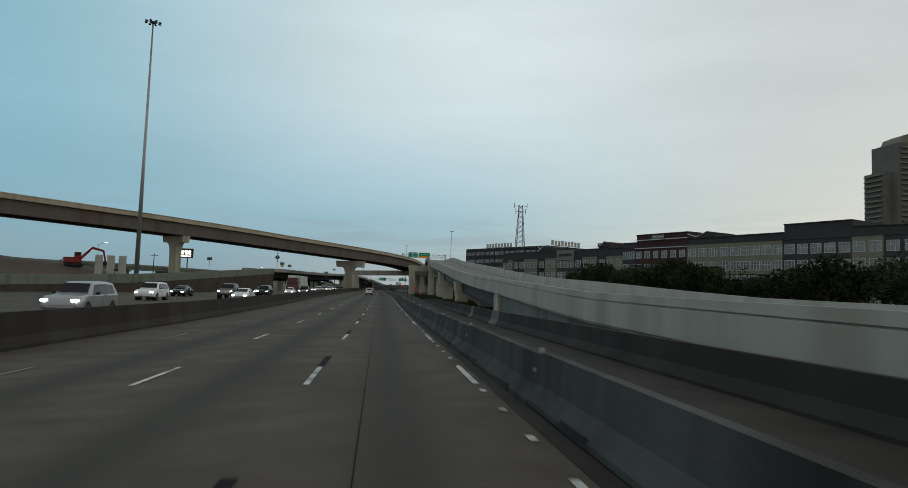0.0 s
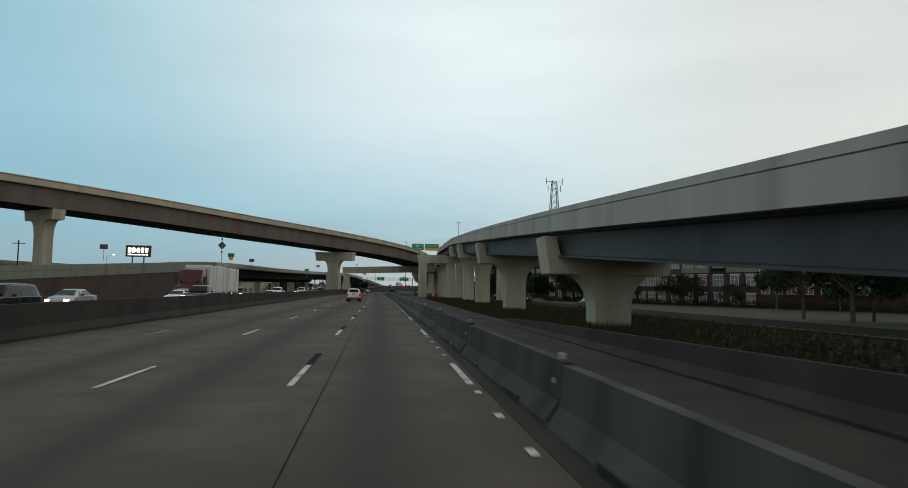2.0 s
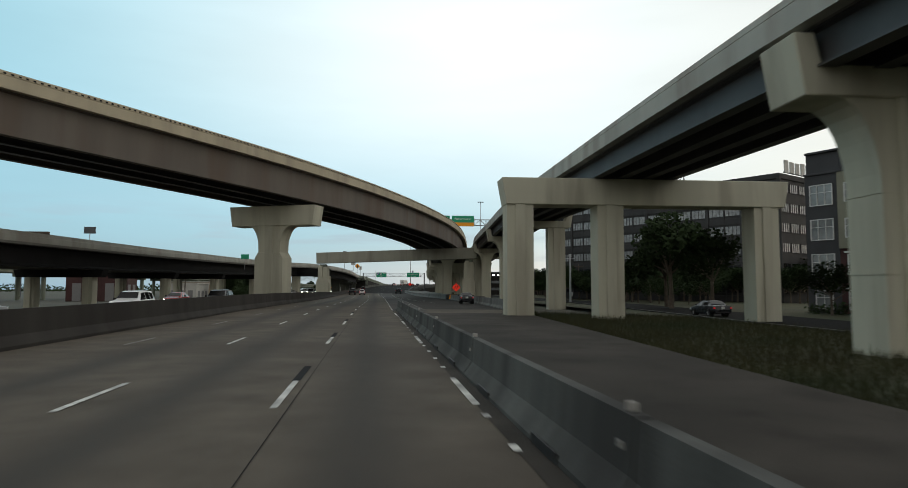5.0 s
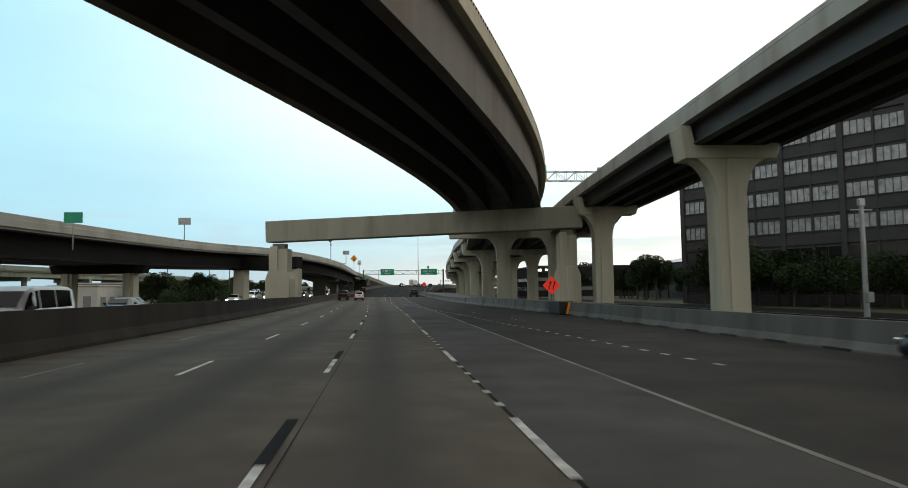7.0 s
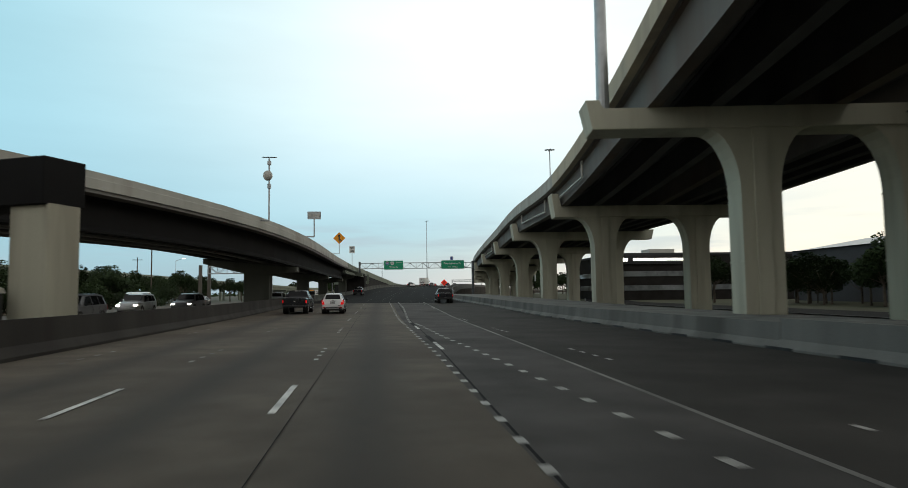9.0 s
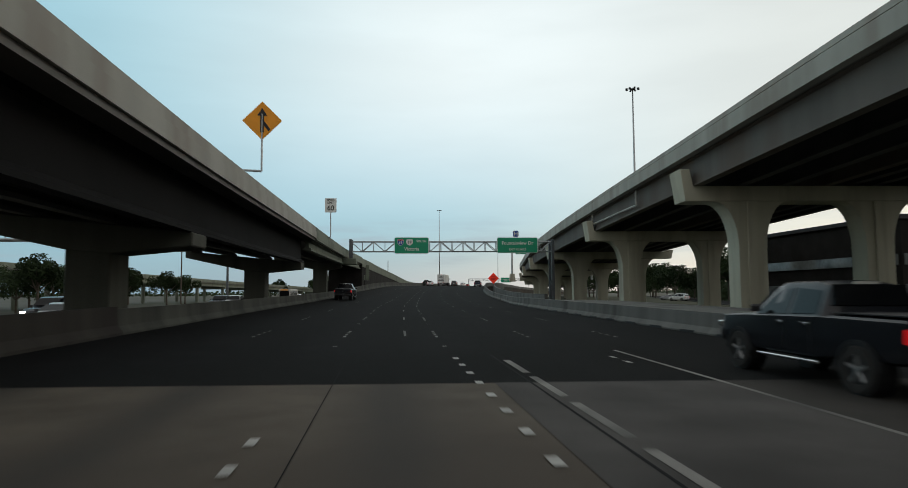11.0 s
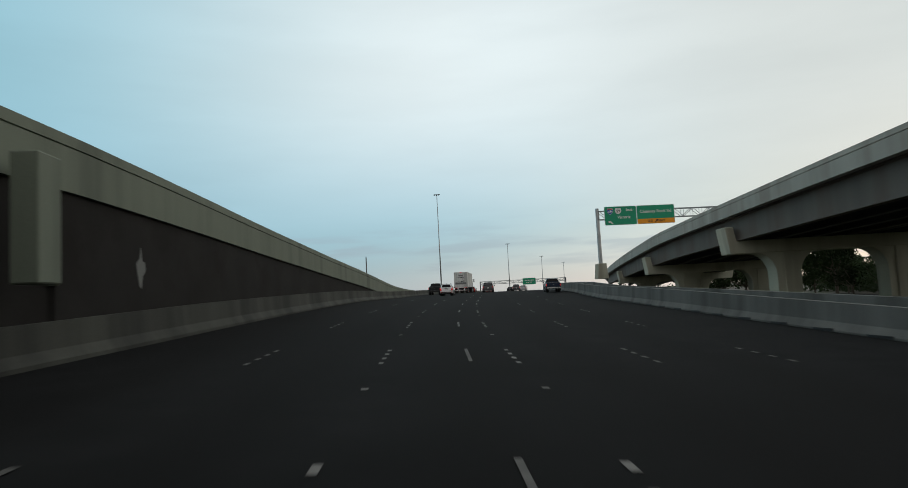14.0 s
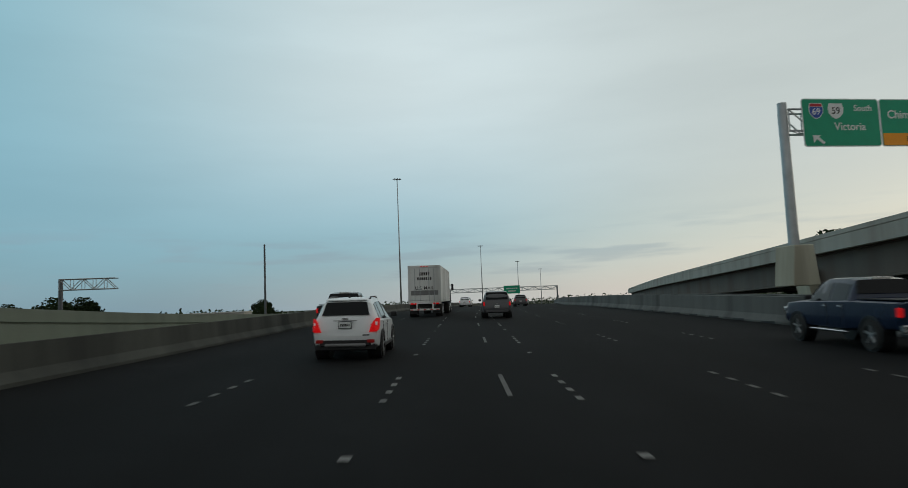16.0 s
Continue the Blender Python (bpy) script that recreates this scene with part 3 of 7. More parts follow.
rise_h = smooth_curve([(432, 0.82), (450, 0.75), (470, 0.74), (520, 0.76), (542, 0.98), (572, 0.98), (592, 0.78), (1100, 0.78)], 5)
MEDIAN = [(-0.32, -1.0), (-0.32, 0.1), (-0.14, 0.38), (-0.1, 1.1), (0.1, 1.1), (0.14, 0.38), (0.32, 0.1), (0.32, -1.0)]
med_h = smooth_curve([(-80, 1.0), (180, 1.05), (270, 1.25), (300, 1.22), (360, 1.0), (432, 0.9)], 10)
tagged(part("wall_median", sweep([on_road(y, left_off(y) - 0.3) for y in steps(-80, 432, 6)], [[(u, v * med_h(y) if v > 0 else v) for u, v in MEDIAN] for y in steps(-80, 432, 6)]), M_MEDIAN), kind="structure")
tagged(part("wall_median_rise", sweep([on_road(y, left_off(y) - 0.3) for y in steps(432, 1100, 8)], [[(u, v * rise_h(y) if v > 0 else v) for u, v in MEDIAN] for y in steps(432, 1100, 8)]), M_MEDIANRISE), kind="structure")
WALLR = [(-0.3, -0.2), (-0.3, 0.08), (-0.12, 0.33), (-0.08, 0.98), (0.18, 0.98), (0.22, -0.2)]
tagged(part("wall_right", sweep([on_road(y, right_off(y)) for y in steps(352, 470, 5)], [(u, v * 0.87) for u, v in WALLR]), M_BARRIERNEW), kind="structure")
right_h = smooth_curve([(460, 0.84), (515, 0.84), (562, 1.25), (1100, 1.25)], 8)
tagged(part("wall_right_rise", sweep([on_road(y, right_off(y)) for y in steps(470, 1100, 6)], [[(u, v * right_h(y)) for u, v in WALLR] for y in steps(470, 1100, 6)]), M_BARRIERNEW), kind="structure")
tagged(part("wall_right_low", sweep([on_road(y, right_off(y)) for y in steps(246, 320, 5)], WALLR), M_BARRIERNEW), kind="structure")
tagged(part("wall_right_low_end", sweep([on_road(y, right_off(y)) for y in steps(320.02, 351.96, 5)], WALLR), M_BARRIERNEW), kind="structure")

bm = bmesh.new()
for y in steps(246, 660, 3.3):
    if not 318 < y < 324:
        p, q = on_road(y, right_off(y) - 0.3, 0.05), on_road(y + 1.3, right_off(y + 1.3) - 0.3, 0.05)
        add_box(bm, (0.05, (q - p).length, 0.1), (p + q) / 2, Matrix.Rotation(math.atan2(-(q - p).x, (q - p).y), 3, "Z"))
tagged(part("drain_slots", bm, M_BLACK), "row of dark drain slots at the foot of the barrier", "drain slots", kind="stuff")

# raised ledge behind the right barrier, on which the columns stand, and the second wall behind it
tagged(part("pavement_ledge", sweep([on_road(y, right_off(y) + 0.2) for y in steps(322, 472, 5)], [(0.0, -0.9), (0.0, 0.66), (9.0, 0.5), (9.0, -0.9)]), M_BARRIERNEW), kind="structure")
tagged(part("wall_right_second", sweep([on_road(y, right_off(y) + 2.4) for y in steps(474, 700, 6)], [(-0.15, -1.0), (-0.15, 1.24), (0.15, 1.24), (0.15, -1.0)]), M_BARRIERNEW), kind="structure")
# old barrier at the foot of the rising ramp
foot_h = smooth_curve([(-80, 0.95), (78, 0.95), (100, 0.5), (107, 0.3)], 3)
tagged(part("wall_ramp_foot", sweep([on_road(y, 8.1) for y in steps(-80, 107, 4)], [[(u, v * foot_h(y)) for u, v in JERSEY] for y in steps(-80, 107, 4)]), M_MEDIAN), kind="structure")
# two paler mended lengths of it
for a, b in ((36.2, 38.6), (46.6, 48.0)):
    tagged(part("wall_ramp_foot_mend", sweep([on_road(a, 8.1), on_road(b, 8.1)], [(u * 1.05, v * 0.965) for u, v in JERSEY]), M_BARRIERNEW), kind="structure")
# loose concrete barriers along the first stretch, each with a reflector
seg_len = 9.0
lots = {}
y = -62.0
while y < 236:
    a, b = on_road(y, 4.08), on_road(y + seg_len, 4.08)
    d = b - a
    m = Matrix.Translation(a) @ Matrix.Rotation(math.atan2(-d.x, d.y), 4, "Z")
    pale = y > 100
    if pale not in lots:
        lots[pale] = proto = empty("concrete_barrier", m, "pale dusty precast concrete safety barrier on the road edge" if pale else "grey weathered precast concrete safety barrier on the road edge", "barrier", "barriers along the lane")
        part("barrier_body", sweep([(0, 0, 0), (0, seg_len - 0.05, 0)], JERSEY), M_BARRIERMID if pale else M_BARRIER, proto)
        part("reflector", box((0.1, 0.04, 0.09), (0, 0.25, 0.885), bevel=0.01), M_BUTTON, proto, "small white reflector")
        part("reflector", box((0.04, 0.07, 0.07), (-0.115, 0.25, 0.56), bevel=0.01), M_BUTTON, proto, "small white reflector")
        for at in (2.2, 6.4):
            part("drain_slot", box((0.03, 1.1, 0.14), (-0.298, at, 0.07)), M_BLACK, proto, "dark drain slot")
    else:
        copy_thing(lots[pale], m)
    y += seg_len


# ---- elevated ramps ----
def spline(keys, d=4.0):
    """A smooth path through points, with a step of about d metres."""
    pts = [Vector(k) for k in keys]
    out = []
    for i in range(len(pts) - 1):
        p0, p1, p2, p3 = pts[max(i - 1, 0)], pts[i], pts[i + 1], pts[min(i + 2, len(pts) - 1)]
        n = max(1, int((p2 - p1).length / d))
        for j in range(n):
            t = j / n
            out.append(0.5 * ((2 * p1) + (p2 - p0) * t + (2 * p0 - 5 * p1 + 4 * p2 - p3) * t * t + (3 * p1 - p0 - 3 * p2 + p3) * t ** 3))
    out.append(pts[-1])
    return out


def ramp(name, keys, half, depth, m_parapet, m_girder, label, girders=4, inset=1.0, height=1.05, later=None):
    """A bridge deck along keys of (x, y, top of parapet), with parapets, slab and girders below it."""
    path = spline(keys)
    top = empty(name, Matrix.Identity(4), label, "bridge")
    dz = depth if callable(depth) else (lambda p: depth)
    sl = sweep(path, [(-half + 0.2, -height), (-half + 0.2, -height - 0.3), (half - 0.2, -height - 0.3), (half - 0.2, -height)])
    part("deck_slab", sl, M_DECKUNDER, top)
    for s in (-1, 1):
        prof = [(s * half, -height - 0.32), (s * half, -height * 0.36), (s * (half - 0.13), -height * 0.35), (s * (half - 0.13), -height * 0.31), (s * (half - 0.04), -height * 0.3), (s * (half - 0.06), 0), (s * (half - 0.3), 0), (s * (half - 0.42), -height + 0.01), (s * (half - 0.5), -height - 0.32)]
        cut = len(path) - 1 if later is None else min(range(len(path)), key=lambda i: abs(path[i].y - later[0]))
        part("parapet", sweep(path[:cut + 1], prof), m_parapet, top)
        if later is not None:
            part("parapet", sweep(path[cut:], prof), later[1], top)
    for g in range(girders):
        u = -(half - inset) + 2 * (half - inset) * g / (girders - 1)
        profs = []
        for p in path:
            b = -height - 0.28 - dz(p)
            t = -height - 0.28
            profs.append([(u - 0.3, t), (u - 0.3, t - 0.1), (u - 0.09, t - 0.16), (u - 0.09, b + 0.14), (u - 0.35, b + 0.09), (u - 0.35, b), (u + 0.35, b), (u + 0.35, b + 0.09), (u + 0.09, b + 0.14), (u + 0.09, t - 0.16), (u + 0.3, t - 0.1), (u + 0.3, t)])
        # inner girders take the darker material, as shade beneath the deck
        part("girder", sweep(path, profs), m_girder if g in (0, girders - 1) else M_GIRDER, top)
    return path


# deck running up on the right
RR = [(14.35, -90, 1.3), (14.45, -20, 1.45), (14.45, 10, 1.8), (14.45, 27, 2.03), (14.45, 34, 2.3), (14.5, 49, 2.95), (14.5, 66, 3.62), (14.4, 81.7, 4.54), (14.7, 111, 6.43), (15.2, 141.5, 8.26), (16.95, 176, 10.47), (18.6, 206, 12.25), (19.9, 240, 13.3), (21.5, 274, 14.3), (23.4, 303.5, 14.42), (25.0, 333.5, 13.95), (28.9, 366, 14.4), (31.0, 398, 13.9), (31.9, 426, 13.8), (33.8, 455, 13.4), (35.5, 485, 12.8), (37.3, 513.5, 12.05), (40.0, 541.5, 11.35), (46.5, 585, 10.55), (49.7, 604, 9.95), (61, 650, 8.9), (76, 700, 8.2), (101, 770, 7.4)]
# deck that comes over from the left and joins it
LR = [(-260, -60, 23.5), (-160, 70, 22.5), (-104, 145, 21.4), (-61, 201, 20.2), (-35.1, 238.1, 19.0), (-13.9, 270.1, 18.05), (0.7, 302.1, 17.6), (11.4, 334, 16.75), (17.35, 366, 15.3), (20.85, 398, 13.95), (21.85, 426, 13.8), (23.75, 455, 13.4), (25.45, 485, 12.8), (27.25, 513.5, 12.05), (30.0, 541.5, 11.35), (36.5, 585, 10.55), (39.7, 604, 9.95), (51, 650, 8.9), (66, 700, 8.2), (91, 770, 7.4)]
low_end = [k for k in spline(RR) if k.y < 51.0]
low_end.append(low_end[-1] + (Vector((14.5, 53.0, 3.12)) - low_end[-1]))
tagged(part("wall_ramp_low", sweep(low_end, [[(-3.62, -0.8), (-3.62, -1.2 - k.z), (3.62, -1.2 - k.z), (3.62, -0.8)] for k in low_end]), M_RETAIN), kind="structure")
tagged(part("wall_ramp_low_ledge", sweep(low_end, [(-3.8, -1.25), (-3.8, -1.36), (-3.6, -1.4), (-3.6, -1.25)]), M_PARAPET), kind="structure")
tagged(part("wall_ramp_low_end", box((7.7, 1.9, 2.9), (14.5, 51.75, 0.36), bevel=0.05), M_PIER), kind="structure")
right_path = ramp("bridge_ramp", RR, 3.95, lambda p: 1.45 if p.y < 345 else 2.2, M_PARAPET, M_GIRDER, "rising concrete highway ramp with grey girders and pale parapets", height=0.92)
left_path = ramp("bridge_ramp", LR, 5.86, lambda p: 3.5 if p.y < 340 else max(2.2, 3.5 - (p.y - 340) * 0.04), M_PARAPETTAN, M_RUST, "curved overhead highway ramp with brown steel girders and tan parapets", later=(398, M_PARAPET))


# small square slots along the outer parapet of the overhead ramp
bm = bmesh.new()
for a, b in zip(left_path, left_path[1:]):
    if 180 < a.y < 372:
        d = b - a
        side = Vector((d.y, -d.x, 0)).normalized()
        for k in range(8):
            q = a + d * (k + 0.5) / 8 + side * 5.825 + Vector((0, 0, -0.2))
            add_box(bm, (0.05, 0.2, 0.13), q, Matrix.Rotation(math.atan2(-d.x, d.y), 3, "Z"))
tagged(part("parapet_slots", bm, M_SHADESTEEL), "row of small dark slots along the overhead ramp parapet", "slots", kind="stuff")


# ---- piers ----
def pier(x, y, base, top, half_l, half_r, turn=0.0, col=0.95, thick=1.7, cap=1.5, ears=(0, 0), flare=3.6, mat=None, rect=False, cols=(0.0,), label="", cap_mat=None, spread=None, step=None):
    """A pier with one or two flared columns and a cap beam; ears are the raised ends of the cap."""
    mat = mat or M_PIER
    p = empty("bridge_pier", pose(x, y, base, 0, 0, turn), label or "cream coated concrete bridge pier with a flared hammerhead", "pier", "bridge piers")
    h = top - base
    cb = h - cap
    for c in cols:
        if rect:
            out = [(c - col, -0.8), (c + col, -0.8), (c + col, cb), (c - col, cb)]
        else:
            fw = spread or (min(half_l, half_r) * 0.62 if len(cols) == 1 else 2.3)
            out = [(c - col, -0.8), (c + col, -0.8), (c + col, cb - flare)]
            for i in range(1, 9):
                a = i / 8 * math.pi / 2
                out.append((c + col + (fw - col) * (1 - math.cos(a)), cb - flare + flare * math.sin(a)))
            for i in range(8, 0, -1):
                a = i / 8 * math.pi / 2
                out.append((c - col - (fw - col) * (1 - math.cos(a)), cb - flare + flare * math.sin(a)))
            out.append((c - col, cb - flare))
        part("column", prism(out, thick), mat, p)
        if step:
            part("column_base", prism([(c - step[0], -0.8), (c + step[0], -0.8), (c + step[0], step[1]), (c + col, step[2]), (c - col, step[2]), (c - step[0], step[1])], thick + 0.2, bevel=0.03), mat, p)
        rw = col * 0.36
        part("column_rib", prism([(c - rw, -0.8), (c + rw, -0.8), (c + rw, cb), (c - rw, cb)], thick + 0.3), mat, p)
        if not rect:
            for zz in (cb - flare, (cb - flare) * 0.5):
                if zz > 1.0:
                    part("column_band", prism([(c - col - 0.03, zz - 0.05), (c + col + 0.03, zz - 0.05), (c + col + 0.03, zz + 0.05), (c - col - 0.03, zz + 0.05)], thick + 0.05), mat, p)
    el, er = ears
    out = [(-half_l + 0.35, cb), (half_r - 0.35, cb), (half_r, h + er)]
    if er:
        out += [(half_r - 0.75, h + er), (half_r - 0.95, h)]
    if el:
        out += [(-half_l + 0.95, h), (-half_l + 0.75, h + el)]
    out.append((-half_l, h + el))
    part("cap_beam", prism(out, thick + 0.35, bevel=0.04), cap_mat or mat, p)
    return p


def turn_at(path, y):
    b = min(range(1, len(path) - 1), key=lambda i: abs(path[i].y - y))
    d = path[b + 1] - path[b - 1]
    return math.degrees(math.atan2(-d.x, d.y))


# under the rising ramp
for x, y, flare in ((10.2, 80.6, 1.0), (10.55, 110.9, 1.9), (11.05, 141.5, 2.3), (12.75, 175.4, 3.0), (14.45, 205.8, 3.2)):
    i = min(range(len(right_path)), key=lambda k: abs(right_path[k].y - y))
    seat = right_path[i].z - 2.68
    pier(x + 3.85, y, -0.15, seat, 3.85, 3.85, 0.6 * turn_at(right_path, y), 1.05, 1.8, 1.0, (1.15, 0.9), flare, cols=(0.25,), spread=2.55)
tall = "tall cream concrete bridge pier with a hammerhead cap"
pier(21.9, 274.2, -0.3, 11.45, 4.8, 4.8, -3, 1.2, 1.8, 0.9, (1.25, 1.1), 0.9, rect=True, cols=(2.5,), label=tall)
pier(22.7, 303.5, -0.1, 11.65, 3.5, 3.5, -3, 1.0, 1.8, 0.85, (1.4, 0.2), 2.9, label=tall, spread=2.65)
pier(24.3, 333.6, -0.2, 11.3, 3.6, 3.6, -5, 1.0, 1.8, 0.85, (1.2, 0.2), 2.9, cols=(-0.5,), label=tall, spread=2.6)
# the small portal near the frontage
pier(19.0, 233, -0.1, 10.35, 9.7, 12.8, 0, 1.0, 1.8, 2.0, (0, 0), 1, cols=(-8.3, -1.4, 11.0), rect=True, label="cream concrete portal bent with three square columns")
# under the overhead ramp
pier(-60.8, 200.5, -0.3, 15.3, 4.8, 4.8, -36, 1.4, 2.0, 1.9, (0, 0), 3.4)
pier(-13.3, 270, 0.2, 12.55, 5.8, 6.1, -20, 1.5, 2.2, 2.5, (0, 0), 2.9, spread=2.95, cols=(-0.2,), step=(1.95, 5.8, 6.5))
# long beam across the lanes
b = empty("portal_bent", pose(3.24, 338.45, 0.0, 0, 0, -11.2), "long concrete beam across the lanes on two stepped columns", "portal bent")
part("cross_beam", box((37.8, 2.1, 2.55), (0, 0, 9.85), Matrix.Rotation(radians(-1.55), 3, "Y"), bevel=0.05), M_BEAM, b)
for c, top in ((-17.4, 8.0), (17.1, 9.0)):
    part("column", box((2.3, 1.7, top), (c, 0.1, top / 2 - 0.75), bevel=0.04), M_PIER, b)
    part("column_rib", box((0.9, 2.1, top + 0.3), (c - 0.45, 0, top / 2 - 0.6), bevel=0.04), M_PIER, b)
    part("bearing_pad", box((1.5, 1.2, 0.9), (c, 0, top - 0.55), bevel=0.03), M_PIERGREY, b)
    part("column_base", prism([(c - 1.5, -0.8), (c + 1.5, -0.8), (c + 1.5, 3.6), (c + 1.1, 4.6), (c - 1.1, 4.6), (c - 1.5, 3.6)], 2.0, bevel=0.03), M_PIER, b)
# twin column piers under both decks
for y in (366.5, 398, 426, 455.5, 485, 513.5, 542.6, 573, 604.5, 635):
    i = min(range(1, len(left_path) - 1), key=lambda k: abs(left_path[k].y - y))
    p = left_path[i]
    seat = p.z - 1.35 - max(2.2, 3.5 - (p.y - 340) * 0.04)
    base = -0.3 if y < 450 else 0.0
    first = y < 380
    pier(p.x, p.y, base, seat, 8.5 if first else 6.2, 17.3 if first else 14.6, turn_at(left_path, y) * 0.8, 1.05, 1.8, 1.1, (0.5, 0.5) if first else (1.3, 0.3), 3.4 if y < 560 else 2.0, cols=(0.6, 9.0) if first else (-0.8, 8.9), spread=2.8, label="twin column cream concrete pier under two bridge decks")

# ---- the ramp on the left that comes down to the road ----
LH_EDGE = [(-84, 20, 0.9), (-68, 90, 1.9), (-61.5, 117, 2.35), (-52.6, 150, 3.3), (-42, 196, 5.8), (-36, 226, 7.3), (-31, 285, 7.85), (-26, 342, 8.6), (-19.5, 366, 9.0), (-15.8, 378, 8.88), (-12.6, 389, 8.5), (-10.4, 405, 7.95), (-10.3, 440, 7.8), (-10.5, 478, 8.07), (-10.5, 505, 8.36), (-10.15, 520, 8.58), (-9.8, 532, 8.64), (-8.9, 547, 8.4)]
edge = spline(LH_EDGE)


def offset(path, u, v=0.0):
    out = []
    for i, p in enumerate(path):
        d = path[min(i + 1, len(path) - 1)] - path[max(i - 1, 0)]
        out.append(p + Vector((d.y, -d.x, 0)).normalized() * u + Vector((0, 0, v)))
    return out


def bank_at(y):
    t = min(1.0, max(0.0, (y - 362) / 42))
    return 0.1 * t * t * (3 - 2 * t)


def banked(path, prof):
    """The profile tilted about its right edge, as the deck leans into its curve."""
    return [[(u, v + bank_at(p.y) * (5.6 - u)) for u, v in prof] for p in path]


def near(y):
    return min(range(len(edge)), key=lambda i: abs(edge[i].y - y))


centre = offset(edge, -5.6)
b0, b1, b2 = near(224), near(466), near(532)
top = empty("bridge_ramp", Matrix.Identity(4), "old concrete elevated ramp with a weathered pale parapet and dark girders", "bridge")
I_DARK = [(-0.3, -1.2), (-0.1, -1.4), (-0.1, -2.95), (-0.35, -3.15), (-0.35, -3.3), (0.35, -3.3), (0.35, -3.15), (0.1, -2.95), (0.1, -1.4), (0.3, -1.2)]
I_PALE = [(-0.4, -1.2), (-0.4, -1.34), (-0.16, -1.44), (-0.16, -1.86), (-0.36, -1.98), (-0.36, -2.14), (0.36, -2.14), (0.36, -1.98), (0.16, -1.86), (0.16, -1.44), (0.4, -1.34), (0.4, -1.2)]
for first, end, prof, gm, fall, pm in ((b0, b1, I_DARK, M_SHADESTEEL, 1.0, M_PARAPET), (b1, len(edge) - 1, I_PALE, M_PIERGREY, 1.15, M_PIERGREY)):
    bridge = centre[first:end + 1]
    run = centre[first:min(end, b2) + 1]
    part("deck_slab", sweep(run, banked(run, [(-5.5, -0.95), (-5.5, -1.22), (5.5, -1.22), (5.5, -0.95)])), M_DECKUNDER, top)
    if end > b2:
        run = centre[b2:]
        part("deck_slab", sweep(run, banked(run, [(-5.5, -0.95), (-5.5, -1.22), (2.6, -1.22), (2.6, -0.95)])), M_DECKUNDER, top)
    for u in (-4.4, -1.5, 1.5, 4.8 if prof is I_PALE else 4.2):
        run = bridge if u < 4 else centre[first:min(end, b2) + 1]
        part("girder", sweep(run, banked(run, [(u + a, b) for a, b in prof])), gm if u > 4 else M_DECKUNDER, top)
    run = centre[first:min(end, b2) + 1]
    for s in (-1, 1):
        part("parapet", sweep(run, banked(run, [(s * 5.62, -fall), (s * 5.62, -0.42), (s * 5.55, -0.38), (s * 5.55, 0), (s * 5.3, 0), (s * 5.2, -0.7), (s * 5.2, -fall)])), pm, top)
# walled approach at the far end of the first stretch
app = centre[:b0 + 1]
wl_prof = [[(5.3, -0.9), (5.3, -p.z - 1.2), (-5.3, -p.z - 1.2), (-5.3, -0.9)] for p in app]
tagged(part("wall_approach", sweep(app, wl_prof), M_MSE), kind="structure")
tagged(part("wall_approach_parapet", sweep(app, [(5.42, -1.9), (5.42, -0.9), (5.36, -0.87), (5.36, -0.81), (5.42, -0.78), (5.4, 0), (5.05, 0), (5.05, -1.9)]), M_PIERGREY), kind="structure")
# walled descent: parapet, brown wall and the low barrier before it
des_ys = steps(531, 640, 5)
dtop = smooth_curve([(440, 7.9), (505, 8.15), (535, 8.58), (543, 8.42), (551, 8.15), (560, 7.84), (569, 7.48), (584, 6.86), (598, 6.08), (606, 5.6), (618, 5.25), (632, 5.1), (645, 5.25), (760, 5.4)], 6)
dp = [on_road(yy, left_off(yy) - 0.75) for yy in des_ys]
dp = [Vector((p.x - max(0, 530 - p.y) * 0.02, p.y, 0)) for p in dp]
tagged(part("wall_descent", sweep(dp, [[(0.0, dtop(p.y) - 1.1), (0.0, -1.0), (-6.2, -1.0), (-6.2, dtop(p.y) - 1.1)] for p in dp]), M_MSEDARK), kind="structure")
tagged(part("wall_descent_parapet", sweep(dp, [[(0.12, dtop(p.y) - 1.55), (0.12, dtop(p.y) - 0.36), (0.04, dtop(p.y) - 0.35), (0.04, dtop(p.y) - 0.31), (0.1, dtop(p.y) - 0.3), (0.09, dtop(p.y)), (-0.25, dtop(p.y)), (-0.25, dtop(p.y) - 1.55)] for p in dp]), M_PIERGREY), kind="structure")
p = on_road(539.4, left_off(539.4) - 0.745)
scar = prism([(-0.1, -0.62), (0.05, -0.7), (0.14, -0.3), (0.34, -0.12), (0.3, 0.16), (0.12, 0.2), (0.04, 0.64), (-0.06, 0.3), (-0.3, 0.1), (-0.24, -0.2)], 0.03, Matrix.Translation((p.x, p.y, 5.2)) @ Matrix.Rotation(math.pi / 2 + radians(road_turn(541)), 4, "Z"))
tagged(part("wall_descent_scar", scar, M_SIGNWALL), kind="structure")
skew = pose(-14.7, 539.9, 0, 0, 0, -47)
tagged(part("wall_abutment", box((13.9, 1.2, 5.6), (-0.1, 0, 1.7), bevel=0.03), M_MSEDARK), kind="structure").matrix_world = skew
